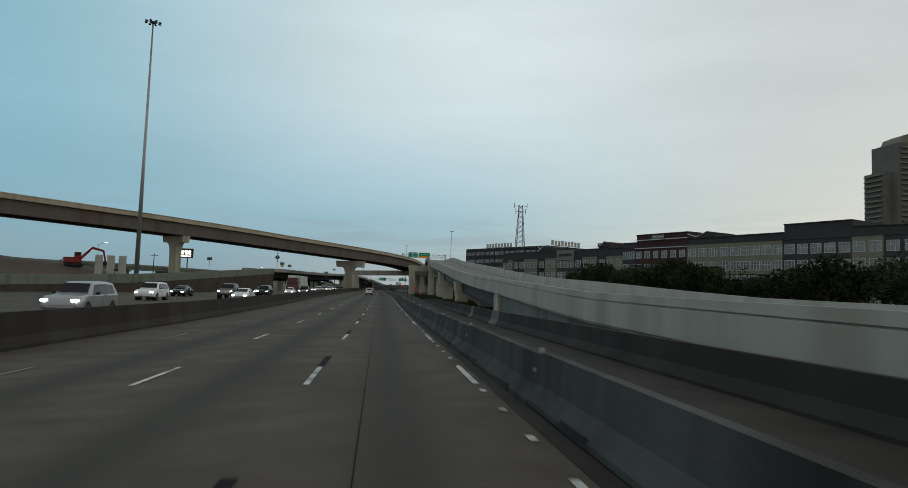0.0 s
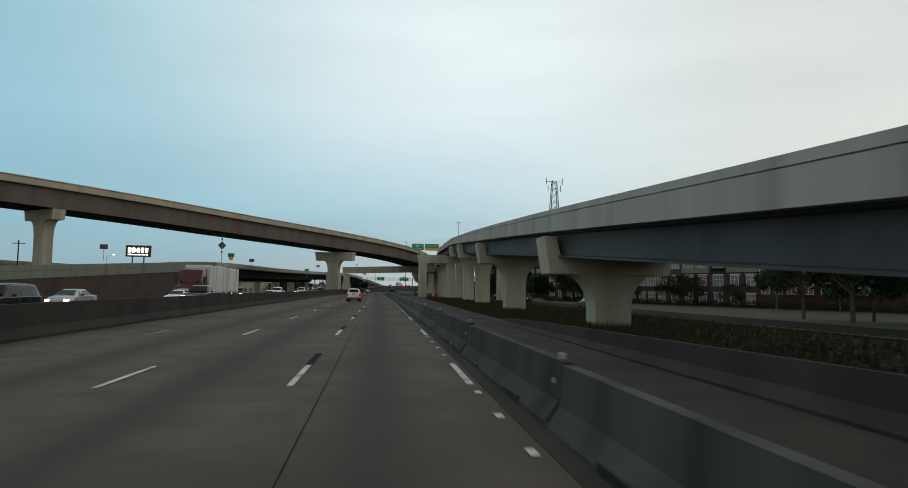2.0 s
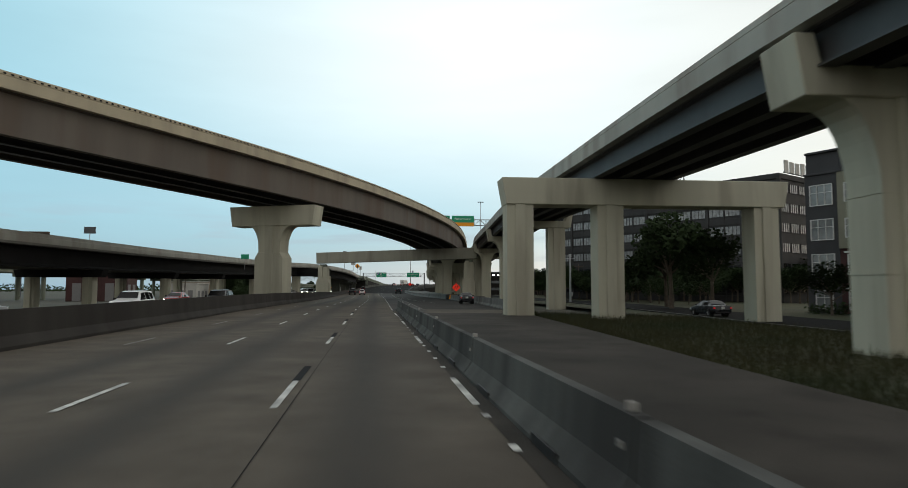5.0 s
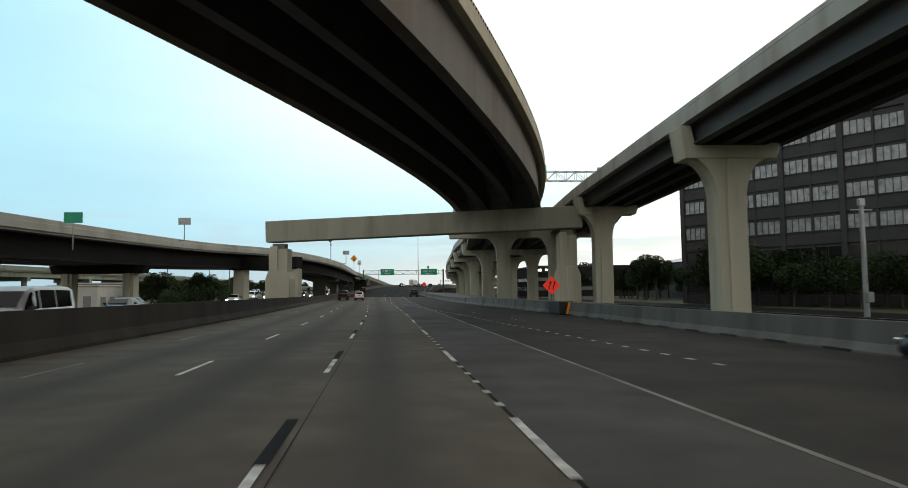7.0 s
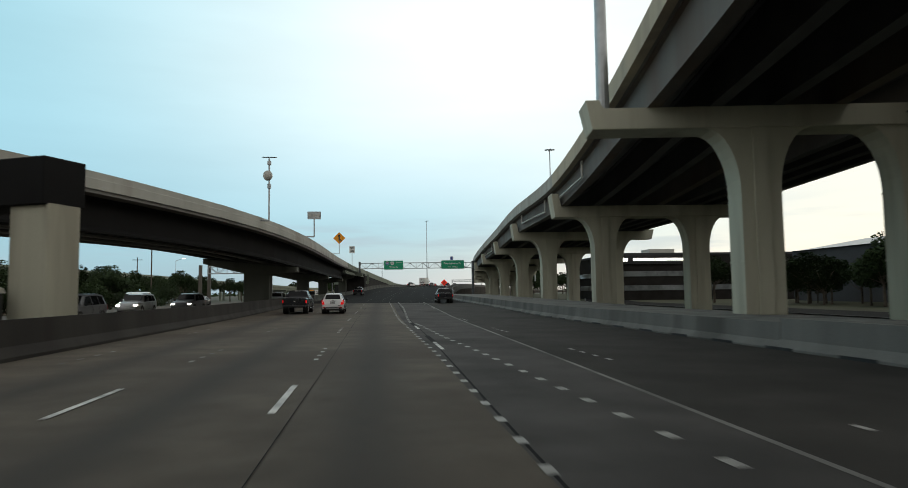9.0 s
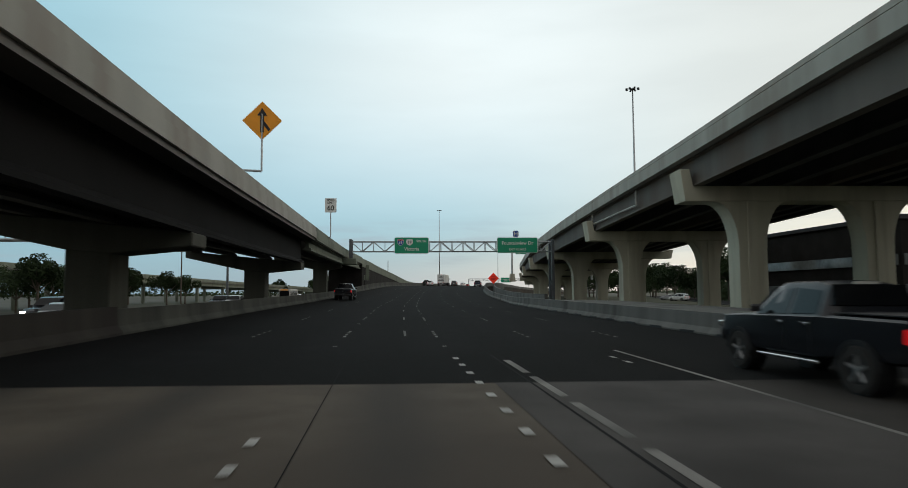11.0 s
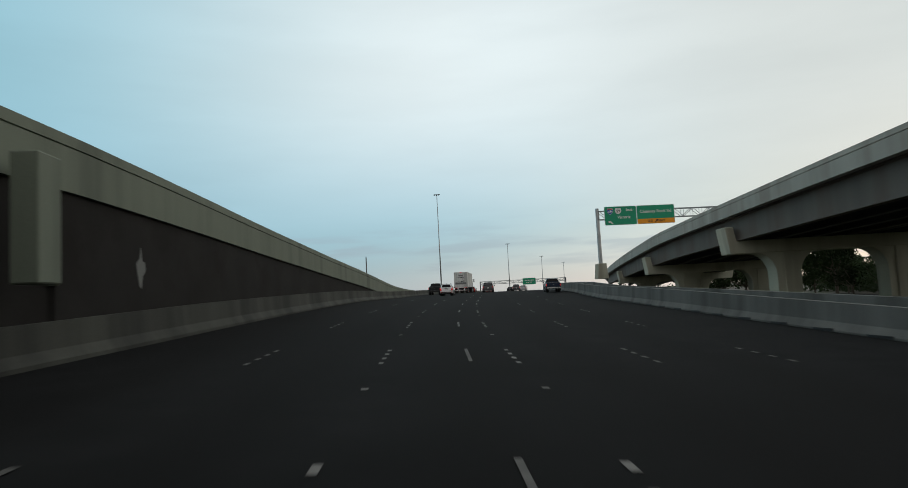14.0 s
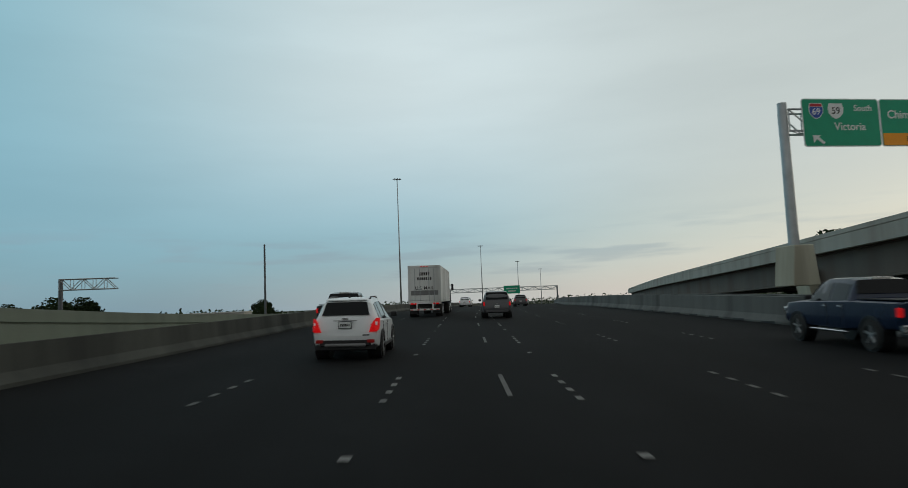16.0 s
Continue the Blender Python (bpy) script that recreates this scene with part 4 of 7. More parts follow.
tagged(part("wall_abutment_seat", box((14.2, 1.5, 1.0), (-0.1, -0.1, 5.0), bevel=0.04), M_PIERGREY), kind="structure").matrix_world = skew
tagged(part("wall_abutment_end", box((0.6, 1.0, 2.9), (-9.0, 533.2, 5.9), bevel=0.03), M_PIERGREY), kind="structure")
# its columns and bents
for y in (245, 266, 288, 312, 336):
    i = min(range(len(centre)), key=lambda k: abs(centre[k].y - y))
    p = centre[i]
    pier(p.x, p.y, -0.5, p.z - 3.31, 5.3, 5.3, turn_at(centre, y), 0.6, 1.2, 0.9, cols=(-3.4, 3.4), rect=True, mat=M_PIER, cap_mat=M_SHADESTEEL, label="dark steel cap on two pale columns under the old ramp")
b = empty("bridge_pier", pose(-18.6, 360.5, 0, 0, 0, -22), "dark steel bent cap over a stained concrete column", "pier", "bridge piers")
part("cap_beam", box((11.0, 1.9, 1.8), (-0.3, 0, 6.3), bevel=0.04), M_SHADESTEEL, b, "dark steel box cap")
part("column", box((1.8, 1.5, 6.4), (4.3, 0, 2.3), bevel=0.04), M_PIER, b)
part("column", box((1.8, 1.5, 6.6), (-4.6, 0, 2.3), bevel=0.04), M_PIER, b)


def wall_pier(x, y, half, deep):
    """A square column with a hammerhead that follows the lean of the old deck."""
    z, k, mid = edge[near(y)].z, bank_at(y), centre[near(y)].x
    p = empty("bridge_pier", pose(x, y, 0), "grey concrete hammerhead pier under the old ramp", "pier", "bridge piers")
    part("column", box((half * 2, 1.8, z - deep + 0.2), (0, 0, (z - deep - 0.6) / 2 - 0.2), bevel=0.06), M_SHADEPIER, p)
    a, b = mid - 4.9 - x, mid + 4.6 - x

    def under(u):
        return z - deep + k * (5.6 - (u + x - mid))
    part("cap_beam", prism([(a, under(a) - 0.55), (-half, under(-half) - 1.15), (half, under(half) - 1.15), (b, under(b) - 0.55), (b, under(b)), (a, under(a))], 1.9, bevel=0.05), M_SHADEPIER, p)


for x, y, half, deep in ((-15.5, 403, 1.3, 3.31), (-15.2, 435, 0.85, 3.31), (-15.3, 465, 0.85, 3.31), (-14.5, 504.5, 0.95, 2.16)):
    wall_pier(x, y, half, deep)


# ---- writing ----
def text_mesh(body, size, depth=0.004):
    cu = bpy.data.curves.new("text", "FONT")
    cu.body, cu.size, cu.extrude = body, size, depth
    cu.offset = size * 0.012
    cu.align_x, cu.align_y = "CENTER", "CENTER"
    ob = bpy.data.objects.new("text", cu)
    scene.collection.objects.link(ob)
    me = bpy.data.meshes.new_from_object(ob.evaluated_get(bpy.context.evaluated_depsgraph_get()))
    bpy.data.objects.remove(ob)
    return me


def words(body, size, at, mat, parent, name="lettering"):
    """Raised lettering on a panel that faces the oncoming camera (towards -y)."""
    me = text_mesh(body, size)
    me.transform(Matrix.Translation(at) @ Matrix.Rotation(radians(90), 4, "X"))
    me.materials.clear()
    me.materials.append(mat)
    ob = new(name, me)
    ob.parent = parent
    return ob


def bars(n, w, h, at, mat, parent, gap=0.35):
    """A row of plain bars for writing that is not reproduced."""
    step = w / n
    for i in range(n):
        part("bar", box((step * (1 - gap), 0.02, h), (at[0] - w / 2 + step * (i + 0.5), at[1], at[2])), mat, parent)


# ---- sign gantries ----
def truss(parent, x0, x1, z0, z1, y, bay=1.6, gap=1.1, r=0.055):
    for yy in (y - gap / 2, y + gap / 2):
        for z in (z0, z1):
            part("chord", rod((x0, yy, z), (x1, yy, z), r * 1.3), M_STEEL, parent)
    n = max(2, int(round((x1 - x0) / bay)))
    for i in range(n):
        a, b = x0 + (x1 - x0) * i / n, x0 + (x1 - x0) * (i + 1) / n
        for yy in (y - gap / 2, y + gap / 2):
            up = (i % 2 == 0)
            part("brace", rod((a, yy, z1 if up else z0), (b, yy, z0 if up else z1), r, seg=6), M_STEEL, parent)
        bm = bmesh.new()
        add_rod(bm, (a, y - gap / 2, z0), (a, y - gap / 2, z1), r * 0.8, seg=6)
        add_rod(bm, (a, y + gap / 2, z0), (a, y + gap / 2, z1), r * 0.8, seg=6)
        add_rod(bm, (a, y - gap / 2, z0), (b, y + gap / 2, z0), r * 0.7, seg=6)
        add_rod(bm, (a, y - gap / 2, z1), (a, y + gap / 2, z1), r * 0.7, seg=6)
        part("bracing", bm, M_STEEL, parent)


def rounded(w, h, r, depth):
    out = []
    for cx, cz, a0 in ((w / 2 - r, h / 2 - r, 0), (-w / 2 + r, h / 2 - r, 90), (-w / 2 + r, -h / 2 + r, 180), (w / 2 - r, -h / 2 + r, 270)):
        for k in range(5):
            a = radians(a0 + 22.5 * k)
            out.append((cx + r * math.cos(a), cz + r * math.sin(a)))
    return out


def panel(name, w, h, at, label, mat=None, border=True):
    """A sign board facing the traffic, with its pale border."""
    s = empty(name, pose(*at), label, "road sign", "overhead signs")
    if border:
        part("border", prism(rounded(w, h, 0.22, 0), 0.05), M_WHITE, s, "white border")
        part("board", prism(rounded(w - 0.12, h - 0.12, 0.18, 0), 0.07), mat or M_GREEN, s)
    else:
        part("board", prism(rounded(w, h, 0.08, 0), 0.07), mat or M_GREEN, s)
    for k in (-0.3, 0.3):
        part("stiffener", box((0.1, 0.12, h * 0.95), (w * k, 0.1, 0)), M_STEEL, s)
    return s


def shields(s, x1, x2, z, r, n1="69", n2="59"):
    out = [(-0.42, 0.5), (0.42, 0.5), (0.5, 0.2), (0.46, -0.15), (0.25, -0.4), (0, -0.52), (-0.25, -0.4), (-0.46, -0.15), (-0.5, 0.2)]
    o2 = [(x1 + a * r * 2, z + b * r * 2) for a, b in out]
    part("shield", prism(o2, 0.02, Matrix.Translation((0, -0.05, 0))), M_WHITE, s, "white edged route shield")
    o3 = [(x1 - r * 0.86, z + r * 0.5), (x1 + r * 0.86, z + r * 0.5)] + [(x1 + a * r * 1.82, z + b * r * 1.82) for a, b in out[2:]]
    part("shield_face", prism(o3, 0.02, Matrix.Translation((0, -0.062, 0))), M_BLUE, s, "blue route shield face")
    part("shield_top", prism([(x1 - r * 0.8, z + r * 0.92), (x1 - r * 0.86, z + r * 0.56), (x1 + r * 0.86, z + r * 0.56), (x1 + r * 0.8, z + r * 0.92)], 0.02, Matrix.Translation((0, -0.062, 0))), M_RED, s, "red route shield band")
    words(n1, r * 1.15, (x1, -0.076, z - r * 0.12), M_WHITE, s, "route_number")
    part("shield", prism([(x2 + a * r * 2.15, z + b * r * 1.95) for a, b in out], 0.02, Matrix.Translation((0, -0.055, 0))), M_WHITE, s, "white route shield")
    words(n2, r * 1.2, (x2, -0.068, z), M_BLACK, s, "route_number")


g = empty("sign_gantry", Matrix.Identity(4), "galvanised steel truss gantry over the lanes", "gantry")
truss(g, -10.0, 19.2, 8.03, 9.45, 502.9)
for x, z0 in ((-10.0, 6.9), (19.4, 0.8)):
    for yy in (502.3, 504.0):
        part("post", box((0.42, 0.34, 9.8 - z0), (x, yy, (9.8 + z0) / 2), bevel=0.02), M_STEELDARK, g)
    for k in range(6):
        za = z0 + (9.6 - z0) * k / 6
        zb = z0 + (9.6 - z0) * (k + 1) / 6
        part("lacing", rod((x, 502.3, za if k % 2 else zb), (x, 504.0, zb if k % 2 else za), 0.04, seg=6), M_STEELDARK, g)
part("bracket", box((2.0, 3.2, 0.8), (-10.2, 503.3, 6.6), bevel=0.06), M_PIERGREY, g, "concrete corbel")
s = panel("road_sign", 4.95, 2.35, (-1.29, 502.2, 8.87), "green overhead sign with two route shields and white lettering")
shields(s, -1.6, -0.3, 0.45, 0.46)
words("S", 0.52, (0.8, -0.05, 0.64), M_WHITE, s)
words("OUTH", 0.42, (1.5, -0.05, 0.6), M_WHITE, s)
words("Victoria", 0.68, (0.0, -0.05, -0.52), M_WHITE, s)
s = panel("road_sign", 5.95, 2.25, (13.93, 501.0, 8.82), "green overhead exit sign with white lettering")
words("Fountainview Dr", 0.68, (0, -0.05, 0.3), M_WHITE, s)
words("EXIT 1/2 MILE", 0.42, (0, -0.05, -0.62), M_WHITE, s)
s = panel("hospital_sign", 0.85, 0.95, (13.7, 501.0, 10.47), "small blue hospital sign above the exit sign", M_BLUE, True)
words("H", 0.8, (0, -0.05, -0.02), M_WHITE, s)

g = empty("sign_gantry", Matrix.Identity(4), "tall galvanised pole with a truss arm over the ramp", "gantry")
part("post", rod((36.0, 630.6, 7.2), (36.0, 630.6, 18.0), 0.36, 0.3, 14), M_STEEL, g)
part("plinth", prism([(-1.0, 5.5), (1.0, 5.5), (0.7, 8.2), (-0.7, 8.2)], 2.0, Matrix.Translation((36.0, 630.6, 0)), 0.05), M_PIER, g, "concrete plinth")
truss(g, 36.2, 64, 16.0, 17.5, 630.8, 1.7)
part("post", rod((64, 630.8, 6), (64, 630.8, 18.2), 0.36, 0.3, 14), M_STEEL, g)
s = panel("road_sign", 5.9, 3.35, (40.1, 630.2, 16.55), "green overhead sign with route shields and an arrow")
shields(s, -1.9, -0.4, 0.8, 0.55)
words("South", 0.6, (1.7, -0.05, 1.0), M_WHITE, s)
words("Victoria", 0.75, (0.6, -0.05, -0.3), M_WHITE, s)
part("arrow", prism([(-2.3, -1.0), (-1.7, -1.0), (-1.85, -1.12), (-1.4, -1.5), (-1.55, -1.62), (-2.0, -1.25), (-2.25, -1.5)], 0.02, Matrix.Translation((0, -0.06, 0.1))), M_WHITE, s)
s = panel("road_sign", 7.0, 3.35, (46.6, 630.2, 16.55), "green and yellow overhead exit only sign")
words("Chimney Rock Rd", 0.8, (0, -0.05, 0.55), M_WHITE, s)
part("exit_panel", box((6.8, 0.03, 0.85), (0, -0.05, -1.18)), M_YELLOW, s, "yellow exit only panel")
words("EXIT      ONLY", 0.5, (0, -0.08, -1.18), M_BLACK, s)
part("arrow", prism([(-0.35, -1.45), (0.1, -1.05), (-0.05, -0.92), (0.35, -0.88), (0.3, -1.25), (0.18, -1.14), (-0.22, -1.5)], 0.02, Matrix.Translation((0, -0.09, 0))), M_BLACK, s)

g = empty("sign_gantry", Matrix.Identity(4), "tall sign gantry standing on the bridge pier", "gantry")
part("post", rod((10.2, 367.3, 10.6), (10.2, 367.3, 21.9), 0.36, 0.3, 14), M_STEEL, g)
part("post", rod((33.9, 364.5, 10.6), (33.9, 364.5, 21.9), 0.36, 0.3, 14), M_STEEL, g)
truss(g, 10.3, 33.8, 19.9, 21.5, 366.2, 1.7)
s = panel("road_sign", 5.2, 3.0, (15.9, 365.3, 21.0), "green overhead sign with route shields")
shields(s, -1.6, -0.2, 0.55, 0.48)
words("South", 0.5, (1.5, -0.05, 0.65), M_WHITE, s)
words("Victoria", 0.7, (0.2, -0.05, -0.65), M_WHITE, s)
s = panel("road_sign", 6.3, 3.0, (22.15, 365.3, 21.0), "green and yellow overhead exit sign")
words("Fountainview Dr", 0.7, (0, -0.05, 0.6), M_WHITE, s)
part("exit_panel", box((6.1, 0.03, 1.0), (0, -0.05, -0.92)), M_YELLOW, s, "yellow exit panel")


# ---- masts, poles and small signs ----
def high_mast(x, y, base, top, r=0.42):
    p = empty("high_mast_light", pose(x, y, base), "very tall tapered galvanised highway mast with a ring of floodlights", "light mast", "high masts")
    h = top - base
    part("mast", rod((0, 0, -0.8), (0, 0, h), r, 0.16, 14), M_STEEL, p, smooth=True)
    part("ring", rod((0, 0, h - 0.45), (0, 0, h - 0.25), 0.75, seg=14), M_STEELDARK, p)
    for k in range(8):
        a = k * math.pi / 4
        c, s = math.cos(a), math.sin(a)
        bm = rod((c * 0.4, s * 0.4, h - 0.3), (c * 1.5, s * 1.5, h - 0.2), 0.05, seg=6)
        add_box(bm, (0.55, 0.45, 0.3), (c * 1.55, s * 1.55, h - 0.35), Matrix.Rotation(a, 3, "Z"), 0.05)
        part("floodlight", bm, M_STEELDARK, p)
    return p


high_mast(-54, 152.5, -0.5, 61.5, 0.55)
high_mast(56.6, 567.5, -0.5, 53.9)
high_mast(26.5, 873, 0.5, 60.5)
high_mast(92, 1025, 0.5, 43.5)
high_mast(139, 1111, 0.5, 37.5)
high_mast(178, 1180, 0.5, 34)


def side_sign(kind, x, y, z, side=0.0):
    """A sign on a bent arm that is bolted to the parapet."""
    if kind == "camera_pole":
        p = empty(kind, pose(x, y, z), "grey pole with solar panel and round camera housing on a parapet", "camera pole")
        part("arm", rod((-0.9, 0, -0.4), (0, 0, -0.45), 0.06), M_STEEL, p)
        part("pole", rod((0, 0, -0.5), (0, 0, 4.9), 0.07), M_STEEL, p)
        part("solar_panel", box((1.15, 0.7, 0.08), (0, 0, 5.0), Matrix.Rotation(radians(12), 3, "X"), 0.01), M_BLACK, p, "dark solar panel")
        bm = bmesh.new()
        bmesh.ops.create_uvsphere(bm, u_segments=14, v_segments=9, radius=0.4, matrix=Matrix.Translation((-0.1, -0.1, 3.4)) @ Matrix.Diagonal((1, 1, 1.1, 1)))
        part("housing", bm, M_SHED, p, "off-white round housing", smooth=True)
        part("bracket", box((0.3, 0.3, 0.35), (0, 0, 4.5), bevel=0.03), M_STEEL, p)
        part("bracket", box((0.28, 0.28, 0.4), (0, 0, 2.5), bevel=0.03), M_STEEL, p)
    elif kind == "floodlit_panel":
        p = empty(kind, pose(x, y, z), "grey flat sensor panel on a bent arm fixed to the parapet", "panel")
        part("arm", rod((-1.3, 0, 0.0), (0, 0, -0.05), 0.08), M_STEEL, p)
        part("pole", rod((0, 0, -0.05), (0, 0, 2.0), 0.07), M_STEEL, p)
        part("board", box((1.45, 0.12, 0.85), (0, 0, 2.3), bevel=0.02), M_STEEL, p)
        for k in (-0.45, 0, 0.45):
            part("lamp", box((0.3, 0.04, 0.3), (k, -0.08, 2.3), bevel=0.01), M_SHED, p)
    elif kind == "merge_sign":
        p = empty(kind, pose(x, y, z), "yellow diamond merge sign on a bent arm", "road sign")
        part("arm", rod((-1.1, 0, 0.0), (0, 0, -0.05), 0.06), M_STEEL, p)
        part("pole", rod((0, 0, -0.05), (0, 0, 2.9), 0.05), M_STEEL, p)
        part("board", prism([(0, 1.55), (1.0, 2.55), (0, 3.55), (-1.0, 2.55)], 0.04, bevel=0.01), M_YELLOW, p)
        part("symbol", prism([(-0.09, 1.95), (0.09, 1.95), (0.09, 2.3), (0.32, 2.0), (0.42, 2.1), (0.09, 2.55), (0.09, 2.8), (0.25, 2.8), (0, 3.2), (-0.25, 2.8), (-0.09, 2.8)], 0.02, Matrix.Translation((0, -0.03, 0))), M_BLACK, p, "black arrow symbol")
    else:
        p = empty(kind, pose(x, y, z), "white speed limit sign on a bent arm", "road sign")
        part("arm", rod((-1.0, 0, 0.0), (0, 0, -0.05), 0.07), M_STEEL, p)
        part("pole", rod((0, 0, -0.05), (0, 0, 2.6), 0.06), M_STEEL, p)
        part("board", box((1.2, 0.04, 1.5), (0, -0.05, 3.3), bevel=0.01), M_WHITE, p)
        words("SPEED", 0.28, (0, -0.085, 3.85), M_BLACK, p)
        words("LIMIT", 0.28, (0, -0.085, 3.57), M_BLACK, p)
        words("60", 0.72, (0, -0.085, 3.0), M_BLACK, p)


side_sign("floodlit_panel", -25.4, 342.6, 8.5)
side_sign("camera_pole", -11.9, 389.3, 8.65)
side_sign("floodlit_panel", -10.0, 405.3, 8.2)
side_sign("merge_sign", -10.2, 441.4, 8.4)
side_sign("speed_limit_sign", -10.3, 476.9, 8.0)

p = empty("warning_sign", pose(-35.6, 227.8, 7.2), "dark backs of stacked signs on a pole by the old ramp", "road sign")
part("pole", rod((0, 0, -0.5), (0, 0, 6.4), 0.07), M_STEEL, p)
part("board", prism([(0, 3.1), (0.95, 4.05), (0, 5.0), (-0.95, 4.05)], 0.05), M_STEELDARK, p, "back of a diamond sign")
part("solar_panel", box((1.1, 0.7, 0.08), (0, 0, 6.4), Matrix.Rotation(radians(14), 3, "X")), M_STEELDARK, p)
part("beacon", box((0.35, 0.2, 0.35), (0, 0, 5.5), bevel=0.04), M_BLACK, p)
part("beacon", box((0.35, 0.2, 0.35), (0, 0, 2.6), bevel=0.04), M_BLACK, p)
for x, y, z, c, lab in ((-34.7, 233, 7.4, M_GREEN, "small green sign with an orange plate on the old ramp"), (-38.4, 276, 8.0, M_STEELDARK, "back of a small sign on the old ramp"), (-52, 205, 7.2, M_STEELDARK, "back of a small sign on the old ramp"), (-27.0, 318, 6.6, M_GREEN, "small green sign on the old ramp")):
    p = empty("small_sign", pose(x, y, z - 0.4), lab, "road sign", "small ramp signs")
    part("pole", rod((0, 0, -0.4), (0, 0, 2.4), 0.05), M_STEEL, p)
    part("board", box((1.5, 0.05, 0.9), (0, -0.03, 2.3), bevel=0.01), c, p)
    if "orange" in lab:
        part("plate", box((1.0, 0.05, 0.6), (0, -0.03, 1.5), bevel=0.01), M_YELLOW, p, "orange plate")

# orange work signs on the right
for x, y, z in ((16.1, 327, 2.4), (13.1, 519.5, 4.45)):
    p = empty("work_zone_sign", pose(x, y, z), "bright orange diamond road works sign on a post by the barrier", "road sign", "work signs")
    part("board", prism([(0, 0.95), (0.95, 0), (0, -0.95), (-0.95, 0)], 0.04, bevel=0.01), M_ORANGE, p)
    part("post", box((0.08, 0.05, 3.2), (0, 0.06, -1.2)), M_STEELDARK, p)
    if y < 400:
        for k in (-0.22, 0.22):
            part("symbol", prism([(k - 0.07, -0.4), (k + 0.05, -0.4), (k + 0.05, -0.05), (k + 0.2, 0.12), (k + 0.2, 0.3), (k + 0.3, 0.3), (k + 0.14, 0.52), (k - 0.02, 0.3), (k + 0.08, 0.3), (k + 0.08, 0.16), (k - 0.07, 0.0)], 0.02, Matrix.Translation((-0.05, -0.03, -0.05))), M_BLACK, p, "black arrow symbol")
    else:
        for k, w in ((0.25, 0.7), (0.0, 1.0), (-0.25, 0.7)):
            part("bar", box((w, 0.02, 0.1), (0, -0.03, k)), M_RED, p)
p = empty("crash_cushion", pose(13.2, 310, 0.05, 0, 0, 0), "dark crash cushion box with an orange striped end board", "barricade")
part("body", box((1.2, 3.6, 1.0), (-0.2, 1.8, 0.5), bevel=0.06), M_BLACK, p)
part("board", box((0.95, 0.06, 0.95), (0.2, -0.05, 0.5), bevel=0.02), M_BLACK, p)
for k in (-0.3, 0.05, 0.4):
    part("stripe", prism([(k - 0.12, 0.05), (k + 0.08, 0.05), (k + 0.28, 0.95), (k + 0.08, 0.95)], 0.02, Matrix.Translation((0.1, -0.09, 0))), M_YELLOW, p, "orange stripe")
for x, y, on in ((-15, 327, 0), (-16.5, 345, 0), (-17, 470, 0), (15.6, 262, 0)):
    p = empty("traffic_drum", pose(x, y, 0.0), "orange and white striped traffic drum", "traffic drum", "drums")
    part("base", rod((0, 0, -0.05), (0, 0, 0.08), 0.42, 0.38, 14), M_BLACK, p)
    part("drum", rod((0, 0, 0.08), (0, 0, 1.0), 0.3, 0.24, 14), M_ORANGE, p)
    for z in (0.35, 0.7):
        part("stripe", rod((0, 0, z), (0, 0, z + 0.12), 0.3 - z * 0.06 + 0.012, seg=14), M_WHITE, p, "white stripe")


# ---- vehicles ----
def tidy(ob, angle=38):
    me = ob.data
    for p in me.polygons:
        p.use_smooth = True
    me.set_sharp_from_angle(angle=radians(angle))
    return ob


class Shell:
    """A car body from stations (y, half width at sill, half width at belt, floor, belt height, half width of roof, roof height)."""

    def __init__(self, stations):
        self.s = np.array(stations, float)

    def row(self, y):
        return [float(np.interp(y, self.s[:, 0], self.s[:, k])) for k in range(7)]

    def ring(self, r):
        y, ws, wb, zf, zb, wr, zr = r
        zm = zf + (zb - zf) * 0.5
        half = [(ws * 0.86, zf), (ws * 0.97, zf + 0.05), (ws, zf + 0.14), (max(ws, wb), zm), (wb, zb - 0.02), (wb - 0.02, zb), (wr + 0.03, zr - 0.09), (wr - 0.02, zr - 0.03), (wr * 0.72, zr), (0.0, zr + 0.012)]
        return [(x, y, z) for x, z in half] + [(-x, y, z) for x, z in half[-2::-1]]

    def mesh(self):
        ys = sorted(set(np.round(np.concatenate([self.s[:, 0], np.arange(self.s[0, 0], self.s[-1, 0], 0.14)]), 3)))
        bm = bmesh.new()
        rings = [[bm.verts.new(p) for p in self.ring(self.row(y))] for y in ys]
        for a, b in zip(rings, rings[1:]):
            for i in range(len(a) - 1):
                bm.faces.new((a[i], a[i + 1], b[i + 1], b[i]))
            bm.faces.new((a[-1], a[0], b[0], b[-1]))
        bm.faces.new(rings[0])
        bm.faces.new(rings[-1][::-1])
        bmesh.ops.recalc_face_normals(bm, faces=bm.faces)
        return bm

    def side(self, y, v, out=0.012):
        """A point of the window band: v runs from the belt to the roof."""
        _, ws, wb, zf, zb, wr, zr = self.row(y)
        return (wb - 0.02 + (wr + 0.05 - wb) * v + out, y, zb + (zr - 0.09 - zb) * v)

    def low(self, y, z, out=0.012):
        _, ws, wb, zf, zb, wr, zr = self.row(y)
        return (max(ws, wb) + out, y, z)


